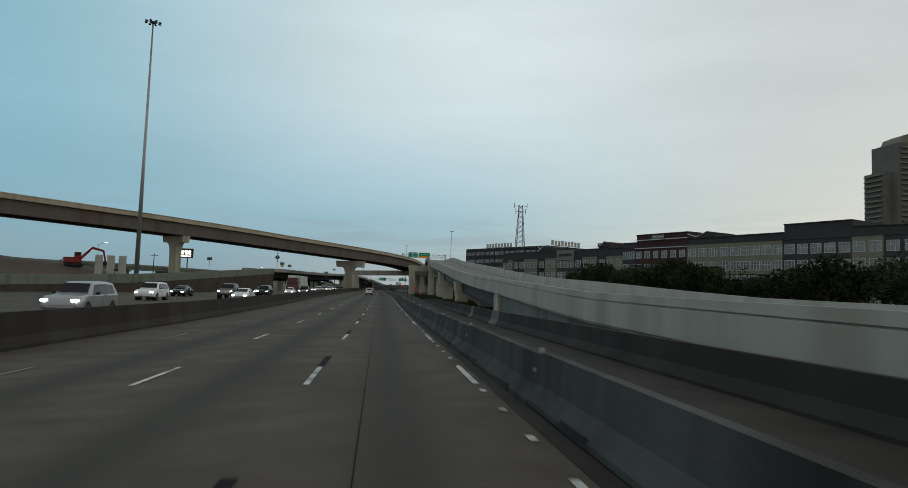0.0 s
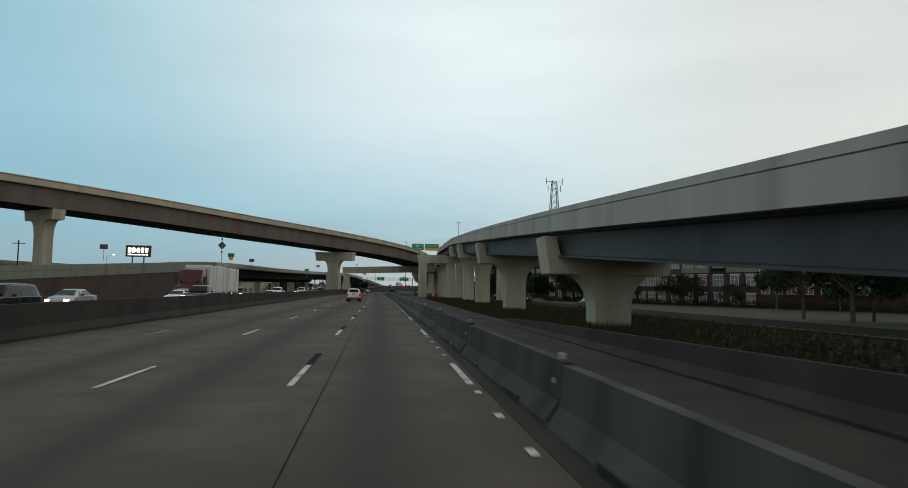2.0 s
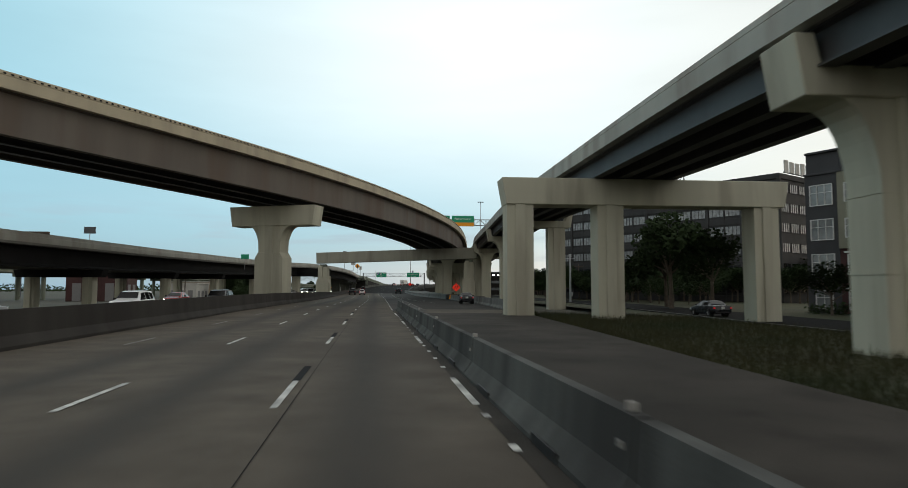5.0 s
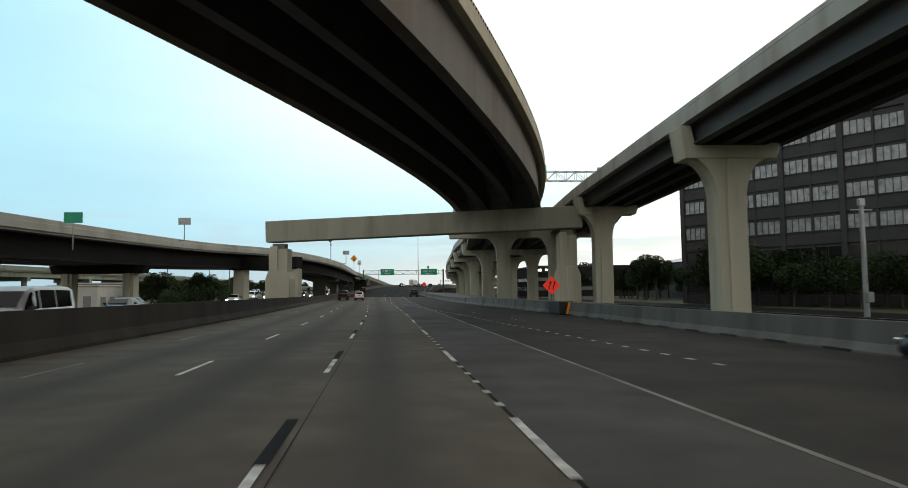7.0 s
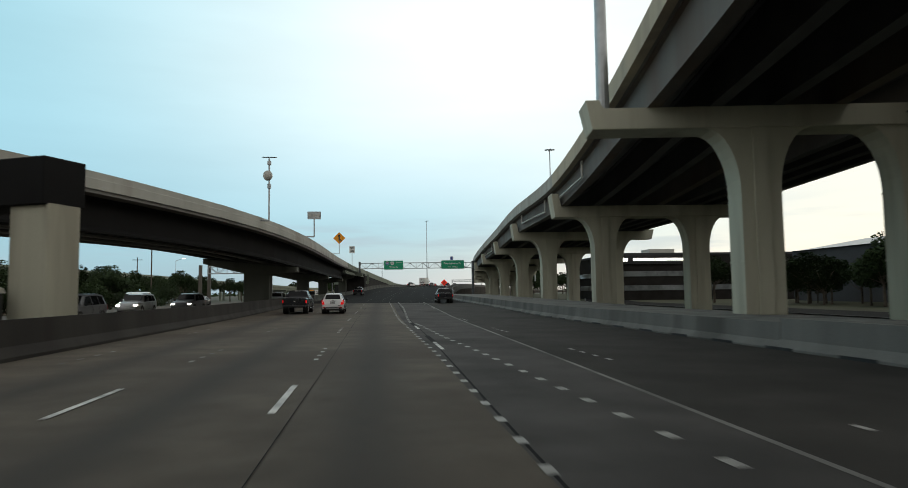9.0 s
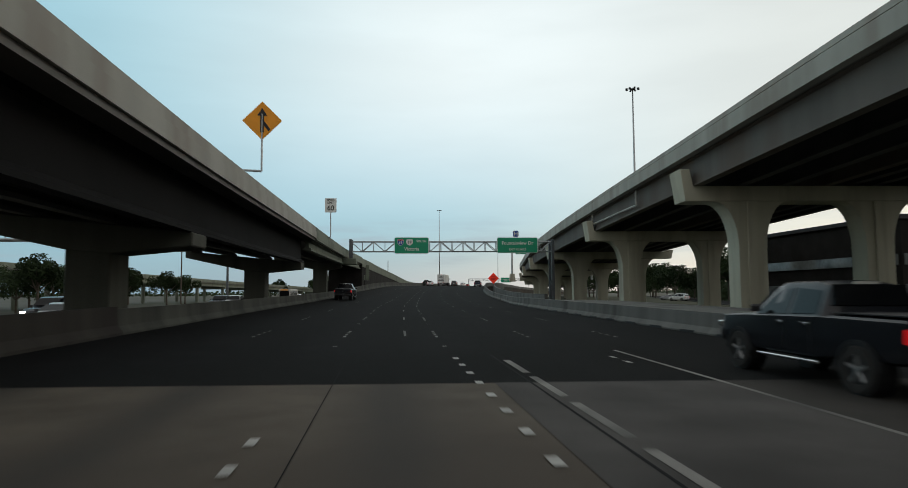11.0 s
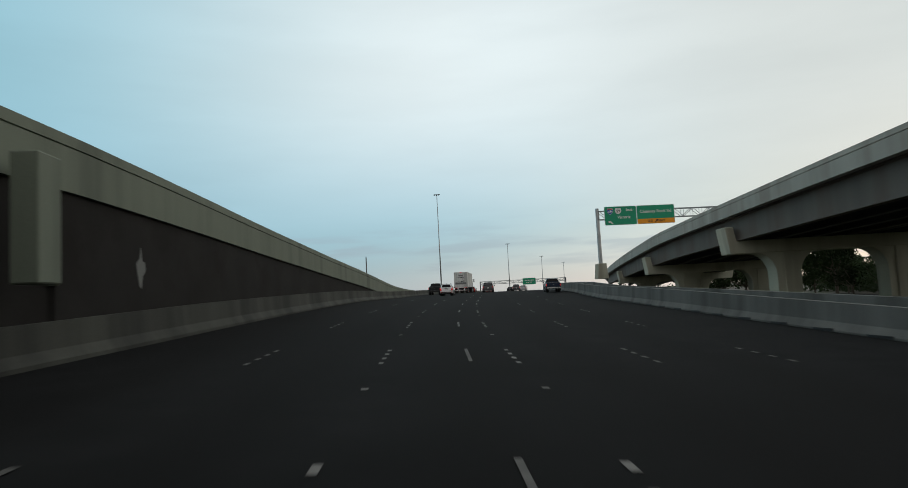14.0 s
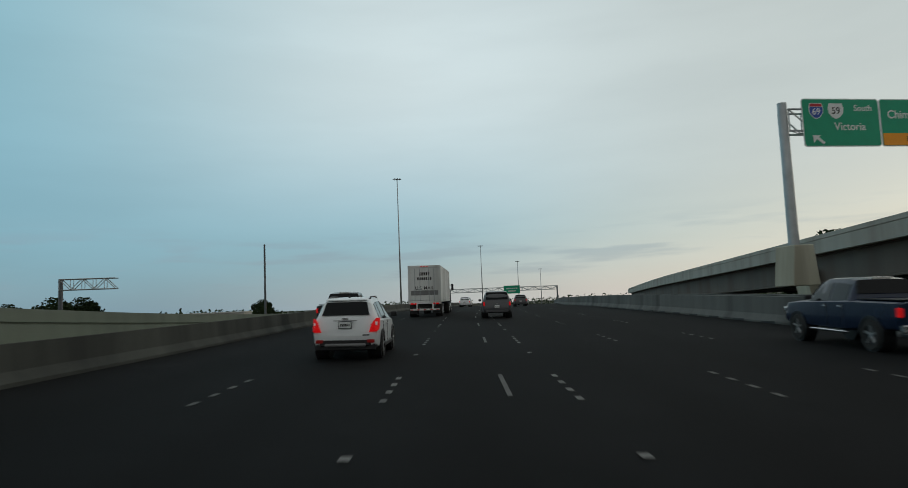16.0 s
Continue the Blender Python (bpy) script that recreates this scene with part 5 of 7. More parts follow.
def solid_patch(points, inward):
    """A thin plate through points, given thickness along a vector."""
    bm = bmesh.new()
    a = [bm.verts.new(p) for p in points]
    b = [bm.verts.new(Vector(p) + Vector(inward)) for p in points]
    bm.faces.new(a)
    bm.faces.new(b[::-1])
    for i in range(len(a)):
        j = (i + 1) % len(a)
        bm.faces.new((a[j], a[i], b[i], b[j]))
    bmesh.ops.recalc_face_normals(bm, faces=bm.faces)
    return bm


def wheel(parent, x, y, r, w, rim_mat=None):
    s = 1 if x > 0 else -1
    bm = bmesh.new()
    prof = [(0.62 * r, -w / 2), (0.93 * r, -w / 2), (r, -w / 2 + 0.05), (r, w / 2 - 0.05), (0.93 * r, w / 2), (0.62 * r, w / 2)]
    n = 20
    rings = [[bm.verts.new((x + v, y + u * math.cos(2 * math.pi * k / n), r + u * math.sin(2 * math.pi * k / n))) for u, v in prof] for k in range(n)]
    for k in range(n):
        a, b = rings[k], rings[(k + 1) % n]
        for i in range(len(prof)):
            j = (i + 1) % len(prof)
            bm.faces.new((a[i], a[j], b[j], b[i]))
    bmesh.ops.recalc_face_normals(bm, faces=bm.faces)
    wh = tidy(part("wheel", bm, M_TYRE, parent))
    q = bmesh.new()
    add_rod(q, (x + s * (w / 2 - 0.1), y, r), (x + s * (w / 2 - 0.06), y, r), 0.63 * r, seg=20)
    part("hub", q, M_BLACK, wh)
    q = bmesh.new()
    add_rod(q, (x + s * (w / 2 - 0.08), y, r), (x + s * (w / 2 - 0.015), y, r), 0.16 * r, seg=10)
    for k in range(5):
        a = 2 * math.pi * k / 5 + 0.3
        add_rod(q, (x + s * (w / 2 - 0.04), y, r), (x + s * (w / 2 - 0.03), y + 0.6 * r * math.cos(a), r + 0.6 * r * math.sin(a)), 0.07 * r, 0.09 * r, 6)
    part("rim", q, rim_mat or M_RIM, wh)
    return wh


def arch(parent, shell, y, r, mat):
    for s in (1, -1):
        out = []
        x = shell.low(y, r)[0] - 0.03
        for k in range(13):
            a = math.pi * k / 12
            out.append((y + (r + 0.09) * math.cos(a), r + (r + 0.09) * math.sin(a)))
        inner = [(y + (r + 0.035) * math.cos(math.pi * k / 12), r + (r + 0.035) * math.sin(math.pi * k / 12)) for k in range(12, -1, -1)]
        pts = out + inner
        bm = bmesh.new()
        a = [bm.verts.new((s * (x + 0.05), p, q)) for p, q in pts]
        b = [bm.verts.new((s * (x - 0.1), p, q)) for p, q in pts]
        n = len(pts)
        for i in range(n):
            j = (i + 1) % n
            bm.faces.new((a[i], a[j], b[j], b[i]))
        for i in range(12):
            bm.faces.new((a[i], a[i + 1], a[n - 2 - i], a[n - 1 - i]))
        bmesh.ops.recalc_face_normals(bm, faces=bm.faces)
        part("wheel_arch", bm, mat, parent)
        part("wheel_well", rod((s * (x - 0.35), y, r), (s * (x + 0.022), y, r), r + 0.045, seg=20), M_BLACK, parent)


def vehicle(kind, paint, m, label, facing="away", name=None, group="traffic"):
    """A car, a small or a large utility car, a pickup or a van. The rear bumper is at the origin and the nose points to +y."""
    spec = {
        "crossover": [(0.0, 0.70, 0.72, 0.48, 0.72, 0.55, 0.74), (0.05, 0.80, 0.84, 0.40, 0.98, 0.70, 1.02), (0.16, 0.85, 0.87, 0.34, 1.02, 0.68, 1.24), (0.36, 0.88, 0.88, 0.30, 1.04, 0.63, 1.54), (0.62, 0.885, 0.885, 0.28, 1.04, 0.61, 1.62), (1.2, 0.89, 0.885, 0.26, 1.03, 0.60, 1.655), (2.1, 0.89, 0.885, 0.26, 1.01, 0.595, 1.645), (2.55, 0.89, 0.88, 0.26, 1.0, 0.58, 1.56), (3.25, 0.88, 0.86, 0.26, 0.99, 0.70, 1.08), (3.85, 0.86, 0.82, 0.28, 0.93, 0.66, 0.97), (4.14, 0.80, 0.74, 0.32, 0.80, 0.56, 0.83), (4.25, 0.70, 0.6, 0.40, 0.6, 0.45, 0.62)],
        "suv": [(0.0, 0.78, 0.78, 0.5, 0.8, 0.6, 0.82), (0.06, 0.88, 0.9, 0.42, 1.04, 0.76, 1.1), (0.2, 0.93, 0.94, 0.36, 1.08, 0.74, 1.5), (0.4, 0.95, 0.95, 0.34, 1.1, 0.70, 1.74), (0.9, 0.96, 0.955, 0.32, 1.1, 0.68, 1.79), (2.6, 0.96, 0.955, 0.32, 1.08, 0.67, 1.78), (3.0, 0.96, 0.95, 0.32, 1.07, 0.66, 1.68), (3.6, 0.95, 0.93, 0.32, 1.06, 0.8, 1.14), (4.5, 0.93, 0.88, 0.34, 1.02, 0.76, 1.06), (4.8, 0.86, 0.8, 0.38, 0.85, 0.66, 0.9), (4.9, 0.76, 0.7, 0.46, 0.7, 0.55, 0.74)],
        "sedan": [(0.0, 0.74, 0.72, 0.42, 0.72, 0.55, 0.74), (0.06, 0.84, 0.82, 0.36, 0.95, 0.70, 0.99), (0.7, 0.89, 0.87, 0.26, 0.98, 0.72, 1.06), (1.05, 0.90, 0.885, 0.24, 0.98, 0.62, 1.24), (1.5, 0.905, 0.89, 0.22, 0.96, 0.58, 1.43), (2.5, 0.905, 0.89, 0.22, 0.94, 0.57, 1.44), (2.9, 0.90, 0.88, 0.22, 0.93, 0.56, 1.34), (3.6, 0.89, 0.86, 0.22, 0.91, 0.7, 0.98), (4.4, 0.86, 0.8, 0.26, 0.8, 0.62, 0.84), (4.65, 0.78, 0.7, 0.32, 0.66, 0.5, 0.7), (4.75, 0.66, 0.6, 0.4, 0.55, 0.42, 0.58)],
        "pickup": [(0.0, 0.90, 0.93, 0.66, 1.22, 0.9, 1.27), (0.1, 0.96, 0.97, 0.56, 1.25, 0.93, 1.3), (1.9, 0.985, 0.985, 0.5, 1.26, 0.94, 1.31), (1.95, 0.985, 0.985, 0.5, 1.26, 0.86, 1.34), (2.12, 0.985, 0.985, 0.48, 1.26, 0.73, 1.84), (2.5, 0.985, 0.985, 0.46, 1.25, 0.70, 1.91), (3.5, 0.985, 0.98, 0.46, 1.23, 0.69, 1.9), (3.85, 0.985, 0.975, 0.46, 1.22, 0.68, 1.78), (4.45, 0.98, 0.96, 0.46, 1.21, 0.82, 1.27), (5.5, 0.97, 0.94, 0.5, 1.16, 0.8, 1.2), (5.75, 0.92, 0.88, 0.54, 1.0, 0.74, 1.04), (5.85, 0.84, 0.8, 0.6, 0.85, 0.66, 0.88)],
        "van": [(0.0, 0.84, 0.84, 0.5, 0.9, 0.74, 1.0), (0.05, 0.93, 0.95, 0.42, 1.1, 0.82, 1.6), (0.15, 0.96, 0.97, 0.38, 1.12, 0.8, 1.95), (0.5, 0.98, 0.98, 0.36, 1.12, 0.79, 2.05), (3.4, 0.98, 0.98, 0.36, 1.1, 0.78, 2.03), (3.9, 0.98, 0.97, 0.36, 1.08, 0.76, 1.85), (4.6, 0.96, 0.93, 0.36, 1.06, 0.8, 1.16), (5.1, 0.92, 0.86, 0.4, 0.95, 0.7, 0.99), (5.3, 0.82, 0.76, 0.46, 0.75, 0.6, 0.8)],
    }[kind]
    sh = Shell(spec)
    L = spec[-1][0]
    v = empty(name or {"crossover": "car", "sedan": "car", "suv": "car", "pickup": "pickup_truck", "van": "van"}[kind], m, label, {"pickup": "pickup truck", "van": "van"}.get(kind, "car"), group)
    body = tidy(part("body", sh.mesh(), paint, v))
    r = {"crossover": 0.345, "sedan": 0.32, "suv": 0.38, "pickup": 0.41, "van": 0.36}[kind]
    y1, y2 = {"crossover": (0.82, 3.38), "sedan": (0.98, 3.78), "suv": (0.95, 3.9), "pickup": (1.15, 4.85), "van": (1.1, 4.3)}[kind]
    trim = M_BLACK if kind in ("crossover", "pickup") else paint
    for y in (y1, y2):
        arch(v, sh, y, r, trim)
        for s in (1, -1):
            wheel(v, s * (sh.low(y, r)[0] - 0.085), y, r, 0.23)
    # glass on the sides
    bands = {"crossover": [[(0.5, 0.12), (0.95, 0.05), (0.95, 0.92), (0.62, 0.86)], [(1.05, 0.05), (1.85, 0.05), (1.8, 0.95), (1.05, 0.93)], [(1.95, 0.05), (2.95, 0.05), (2.35, 0.92), (1.9, 0.95)]],
             "suv": [[(0.5, 0.1), (1.15, 0.06), (1.15, 0.93), (0.55, 0.9)], [(1.25, 0.06), (2.1, 0.06), (2.1, 0.94), (1.25, 0.94)], [(2.2, 0.06), (3.3, 0.06), (2.75, 0.92), (2.2, 0.94)]],
             "sedan": [[(1.0, 0.1), (2.0, 0.05), (2.0, 0.93), (1.5, 0.9)], [(2.1, 0.05), (3.2, 0.05), (2.7, 0.9), (2.1, 0.93)]],
             "pickup": [[(2.2, 0.08), (3.0, 0.06), (3.0, 0.93), (2.25, 0.9)], [(3.1, 0.06), (4.2, 0.06), (3.65, 0.92), (3.1, 0.93)]],
             "van": [[(0.4, 0.1), (1.7, 0.08), (1.7, 0.93), (0.4, 0.93)], [(1.8, 0.08), (3.0, 0.08), (3.0, 0.93), (1.8, 0.93)], [(3.1, 0.08), (4.3, 0.06), (3.7, 0.92), (3.1, 0.93)]]}[kind]
    for band in bands:
        for s in (1, -1):
            pts = [sh.side(y, w) for y, w in band]
            part("side_window", solid_patch([(x * s, y, z) for x, y, z in pts], (-s * 0.03, 0, 0)), M_CARGLASS, v)
    # rear and front glass
    def ends(y0, y1, out, t0=0.08, t1=0.92):
        a, b = sh.row(y0), sh.row(y1)
        za, zb = a[6], b[6]
        pts = []
        for t, sx in ((t0, 1), (t0, -1), (t1, -1), (t1, 1)):
            wr = a[5] + (b[5] - a[5]) * t
            pts.append((sx * wr * (0.95 - 0.1 * t if kind == "crossover" else 0.97), y0 + (y1 - y0) * t + out, za + (zb - za) * t + 0.03))
        return pts
    rear = {"crossover": (0.07, 0.36), "suv": (0.08, 0.38), "sedan": (0.72, 1.48), "pickup": (1.97, 2.12), "van": (0.04, 0.16)}[kind]
    front = {"crossover": (3.22, 2.5), "suv": (3.57, 2.95), "sedan": (3.57, 2.85), "pickup": (4.42, 3.8), "van": (4.57, 3.85)}[kind]
    part("rear_window", solid_patch(ends(*rear, -0.025, 0.2 if kind == "crossover" else 0.08), (0, 0.03, 0)), M_CARGLASS, v)
    part("windscreen", solid_patch(ends(*front, 0.025), (0, -0.03, 0)), M_CARGLASS, v)
    # lamps
    wr = spec[1][2]
    zt = {"crossover": 0.86, "sedan": 0.8, "suv": 0.95, "pickup": 1.02, "van": 1.05}[kind]
    ht = {"crossover": 0.3, "sedan": 0.16, "suv": 0.34, "pickup": 0.32, "van": 0.4}[kind]
    for s in (1, -1):
        if kind == "crossover":
            out = [(s * 0.63, 0.055, 0.74), (s * 0.83, 0.06, 0.75), (s * 0.875, 0.2, 0.8), (s * 0.885, 0.3, 1.10), (s * 0.81, 0.1, 1.10), (s * 0.72, 0.06, 0.98)]
            lamp = part("tail_lamp", solid_patch([(x * 1.012, y - 0.075, z) for x, y, z in out], (0, 0.12, 0)), M_TAIL if facing == "away" else M_TAILDIM, v, "glowing red tail lamp")
            for k in (0.8, 0.92):
                part("lamp_tube", box((0.17, 0.02, 0.025), (s * 0.77, -0.03, k), Matrix.Rotation(s * 0.25, 3, "Y")), M_TAIL, lamp)
            part("fog_reflector", box((0.2, 0.03, 0.09), (s * 0.68, 0.0, 0.5), bevel=0.01), M_TAILDIM, v, "dark red reflector")
        else:
            part("tail_lamp", box((0.12, 0.16, ht * 0.8), (s * (wr - 0.05), 0.07, zt), bevel=0.03), M_TAIL if facing == "away" else M_TAILDIM, v, "glowing red tail lamp")
        fy, fz = L - 0.16, {"crossover": 0.72, "sedan": 0.62, "suv": 0.82, "pickup": 0.94, "van": 0.8}[kind]
        part("headlamp", box((0.3, 0.2, 0.14), (s * (spec[-2][1] - 0.14), fy + 0.06, fz), bevel=0.03), M_HEAD if facing == "toward" else M_CHROME, v, "lit headlamp" if facing == "toward" else "")
        part("mirror", box((0.2, 0.12, 0.15), (s * (spec[5][2] + 0.12), {"crossover": 2.75, "sedan": 2.95, "suv": 3.1, "pickup": 3.95, "van": 4.05}[kind], spec[5][4] + 0.1), bevel=0.03), M_BLACK, v)
        for dy in {"crossover": (1.2, 2.05), "sedan": (1.3, 2.25), "suv": (1.4, 2.35), "pickup": (2.5, 3.3), "van": (1.9, 3.2)}[kind]:
            x, y, z = sh.low(dy, spec[5][4] - 0.14, 0.012)
            part("door_handle", box((0.03, 0.17, 0.04), (s * x, y, z), bevel=0.008), M_CHROME if kind == "pickup" else paint, v)
            part("door_seam", box((0.012, 0.012, 0.62), (s * (x - 0.01), y - 0.12, z - 0.22)), M_BLACK, v)
    # bumper, plate and grille
    bw = spec[1][1] * 1.7
    zb = spec[0][3]
    if kind == "pickup":
        part("rear_bumper", box((1.86, 0.2, 0.2), (0, 0.0, 0.62), bevel=0.03), M_CHROME if paint is M_CARBLUE else M_BLACK, v)
        part("tailgate_seam", box((1.5, 0.012, 0.02), (0, -0.012, 0.8)), M_BLACK, v)
        part("bed_cover", box((1.7, 1.75, 0.02), (0, 1.0, 1.325)), M_BLACK, v)
        part("step_bar", box((0.08, 1.9, 0.06), (1.0, 3.1, 0.42), bevel=0.02), M_CHROME, v)
        part("step_bar", box((0.08, 1.9, 0.06), (-1.0, 3.1, 0.42), bevel=0.02), M_CHROME, v)
        part("brake_lamp", box((0.5, 0.04, 0.05), (0, 2.13, 1.87)), M_SHED, v)
        part("grille", box((1.3, 0.06, 0.4), (0, L - 0.02, 0.86), bevel=0.02), M_CHROME, v)
        plate_z = 0.64
        part("badge", box((0.16, 0.02, 0.07), (0, -0.012, 1.05), bevel=0.02), M_CHROME, v)
    else:
        part("rear_bumper", box((bw, 0.12, 0.2), (0, 0.05, zb - 0.02), bevel=0.04), M_BLACK if kind == "crossover" else paint, v)
        part("grille", box((0.95, 0.05, 0.2), (0, L - 0.04, spec[-1][4] - 0.03), bevel=0.02), M_BLACK, v)
        plate_z = 0.93 if kind == "crossover" else 0.78
        part("badge", box((0.17, 0.02, 0.055), (0, 0.0 if kind == "crossover" else 0.02, plate_z + 0.16), bevel=0.02), M_CHROME, v)
    if kind == "crossover":
        part("skid_plate", box((1.1, 0.1, 0.09), (0, 0.01, 0.4), bevel=0.03), M_GREYTRIM, v)
        part("lower_trim", box((1.62, 0.1, 0.16), (0, 0.1, 0.33), bevel=0.03), M_BLACK, v)
        part("chrome_strip", box((0.62, 0.02, 0.02), (0, 0.005, 1.045)), M_GREYTRIM, v)
        for s in (1, -1):
            bm = bmesh.new()
            pr = [(s * 0.56, 0.72, 1.60), (s * 0.575, 0.86, 1.665), (s * 0.57, 1.9, 1.665), (s * 0.55, 2.15, 1.60)]
            for a, b in zip(pr, pr[1:]):
                add_rod(bm, a, b, 0.022, seg=6)
            part("roof_rail", bm, M_BLACK, v)
            part("sill_trim", box((0.06, 1.75, 0.12), (s * 0.885, 2.1, 0.33), bevel=0.02), M_BLACK, v)
        part("spoiler", box((1.12, 0.2, 0.04), (0, 0.42, 1.60), Matrix.Rotation(radians(14), 3, "X"), 0.015), paint, v)
        part("antenna", rod((0, 0.75, 1.64), (0, 0.66, 1.72), 0.03, 0.012, 8), M_BLACK, v)
        part("model_badge", box((0.18, 0.01, 0.03), (0.55, -0.005, 0.66)), M_BLACK, v)
    part("plate_frame", box((0.36, 0.02, 0.2), (0, -0.01, plate_z), bevel=0.005), M_STEELDARK, v)
    part("number_plate", box((0.32, 0.02, 0.16), (0, -0.016, plate_z), bevel=0.005), M_WHITE, v)
    for k in range(6):
        part("plate_bar", box((0.026, 0.01, 0.07), (-0.11 + 0.044 * k, -0.029, plate_z)), M_BLACK, v)
    return v


def seat(y, off, flip=False):
    """A pose on the camera's carriageway."""
    p, q = on_road(y, off), on_road(y + 3, off)
    d = q - p
    tilt = math.degrees(math.atan2(d.z, Vector((d.x, d.y)).length))
    roll = math.degrees(math.atan(road_bank(y)))
    return Matrix.Translation(p + Vector((0, 0, 0.015))) @ pose(0, 0, 0, 0, 0, math.degrees(math.atan2(-d.x, d.y))) @ pose(0, 0, 0, tilt, roll, 0)

vehicle("crossover", M_CARWHITE, seat(608.2, -1.7), "white compact crossover with dark glass and glowing tail lamps")
for y, off in ((387.4, -1.85), (158.6, -1.7)):
    vehicle("crossover", M_CARWHITE, seat(y, off), "white compact crossover in the next lane with glowing tail lamps")
vehicle("suv", M_CARGREY, seat(634, 3.6), "dark grey utility car driving ahead with lit tail lamps")
vehicle("pickup", M_CARBLUE, seat(606.8, 12.95), "dark blue crew cab pickup with chrome bumper and lit tail lamps")
vehicle("pickup", M_CARBLACK, seat(622.5, -4.8), "black pickup truck in the inner lane with red tail lamps")
vehicle("pickup", M_CARBLACK, seat(417.0, 10.3), "black pickup truck merging from the outer lane")
vehicle("pickup", M_CARBLACK, seat(387.2, -4.9), "black crew cab pickup truck in the inner lane")
vehicle("pickup", M_CARBLACK, seat(483.0, -5.3), "black pickup truck with red tail lamps on the road")
vehicle("sedan", M_CARBLACK, Matrix.Translation((11.4, 269.8, road_z(272) - 0.02)) @ pose(0, 0, 0, 0, 0, -4), "glossy black sedan on the outer lane")
for kind, paint, y, off, lab in (("suv", M_CARRED, 700, -4.8, "red utility car far ahead on the road"), ("suv", M_CARWHITE, 706, -1.7, "white utility car far ahead on the road"), ("suv", M_CARGREY, 690, 8.0, "dark utility car far ahead with red lamps"), ("sedan", M_CARBLACK, 712, 4.8, "black car far ahead with red lamps"), ("suv", M_CARSILVER, 719, 8.2, "silver car far ahead with red lamps"), ("sedan", M_CARRED, 735, -4.9, "red car far ahead near the crest"), ("sedan", M_CARSILVER, 760, 1.6, "silver car far ahead beyond the crest")):
    vehicle(kind, paint, seat(y, off), lab)

# oncoming traffic
LANES = (-3.0, -6.6, -10.2, -13.8, -17.4)
ONCOMING = [("suv", M_CARWHITE, 70, 2), ("sedan", M_CARBLACK, 92, 3), ("sedan", M_CARWHITE, 78, 0), ("suv", M_CARSILVER, 38, 0), ("pickup", M_CARGREY, 88, 1), ("sedan", M_CARSILVER, 128, 2), ("sedan", M_CARWHITE, 142, 1), ("suv", M_CARBLACK, 112, 1),
            ("suv", M_CARBLACK, 156, 1), ("pickup", M_CARBLACK, 137, 0), ("van", M_CARSILVER, 291, 0), ("sedan", M_CARBLACK, 311, 1), ("sedan", M_CARGREY, 322, 2), ("sedan", M_CARWHITE, 364, 2), ("suv", M_CARGREY, 376, 1), ("suv", M_CARWHITE, 240, 1), ("sedan", M_CARSILVER, 226, 2), ("suv", M_CARGREY, 252, 0), ("sedan", M_CARRED, 263, 2), ("pickup", M_CARWHITE, 203, 1), ("suv", M_CARBLACK, 186, 2), ("sedan", M_CARWHITE, 172, 0),
            ("suv", M_CARGREY, 399, 1), ("suv", M_CARSILVER, 396, 2), ("van", M_CARWHITE, 416, 4), ("sedan", M_CARGREY, 430, 3), ("suv", M_CARSILVER, 428, 0), ("sedan", M_CARWHITE, 448, 1), ("suv", M_CARBLACK, 455, 2), ("pickup", M_CARWHITE, 494, 1), ("pickup", M_CARBLACK, 502, 2), ("sedan", M_CARWHITE, 524, 2), ("sedan", M_CARBLACK, 523, 1), ("sedan", M_CARGREY, 556, 4), ("suv", M_CARWHITE, 585, 3), ("suv", M_CARBLACK, 600, 2), ("sedan", M_CARWHITE, 630, 3), ("van", M_CARWHITE, 652, 2)]
made = {}
shade = {M_CARWHITE: "white", M_CARBLACK: "black", M_CARSILVER: "silver", M_CARGREY: "dark grey", M_CARRED: "red"}
what = {"suv": "utility car", "sedan": "sedan car", "pickup": "pickup truck", "van": "passenger van"}
for kind, paint, y, lane in ONCOMING:
    x = opp_x(y) + LANES[lane]
    t = math.degrees(math.atan2(-(opp_x(y + 3) - opp_x(y - 3)), 6))
    m = Matrix.Translation((x, y, opp_z(y) + 0.01)) @ pose(0, 0, 0, 0, 0, 180 + t)
    key = (kind, paint.name)
    if key in made:
        copy_thing(made[key], m)
    else:
        made[key] = vehicle(kind, paint, m, shade[paint] + " " + what[kind] + " coming along with lit headlamps", "toward", group="oncoming traffic")


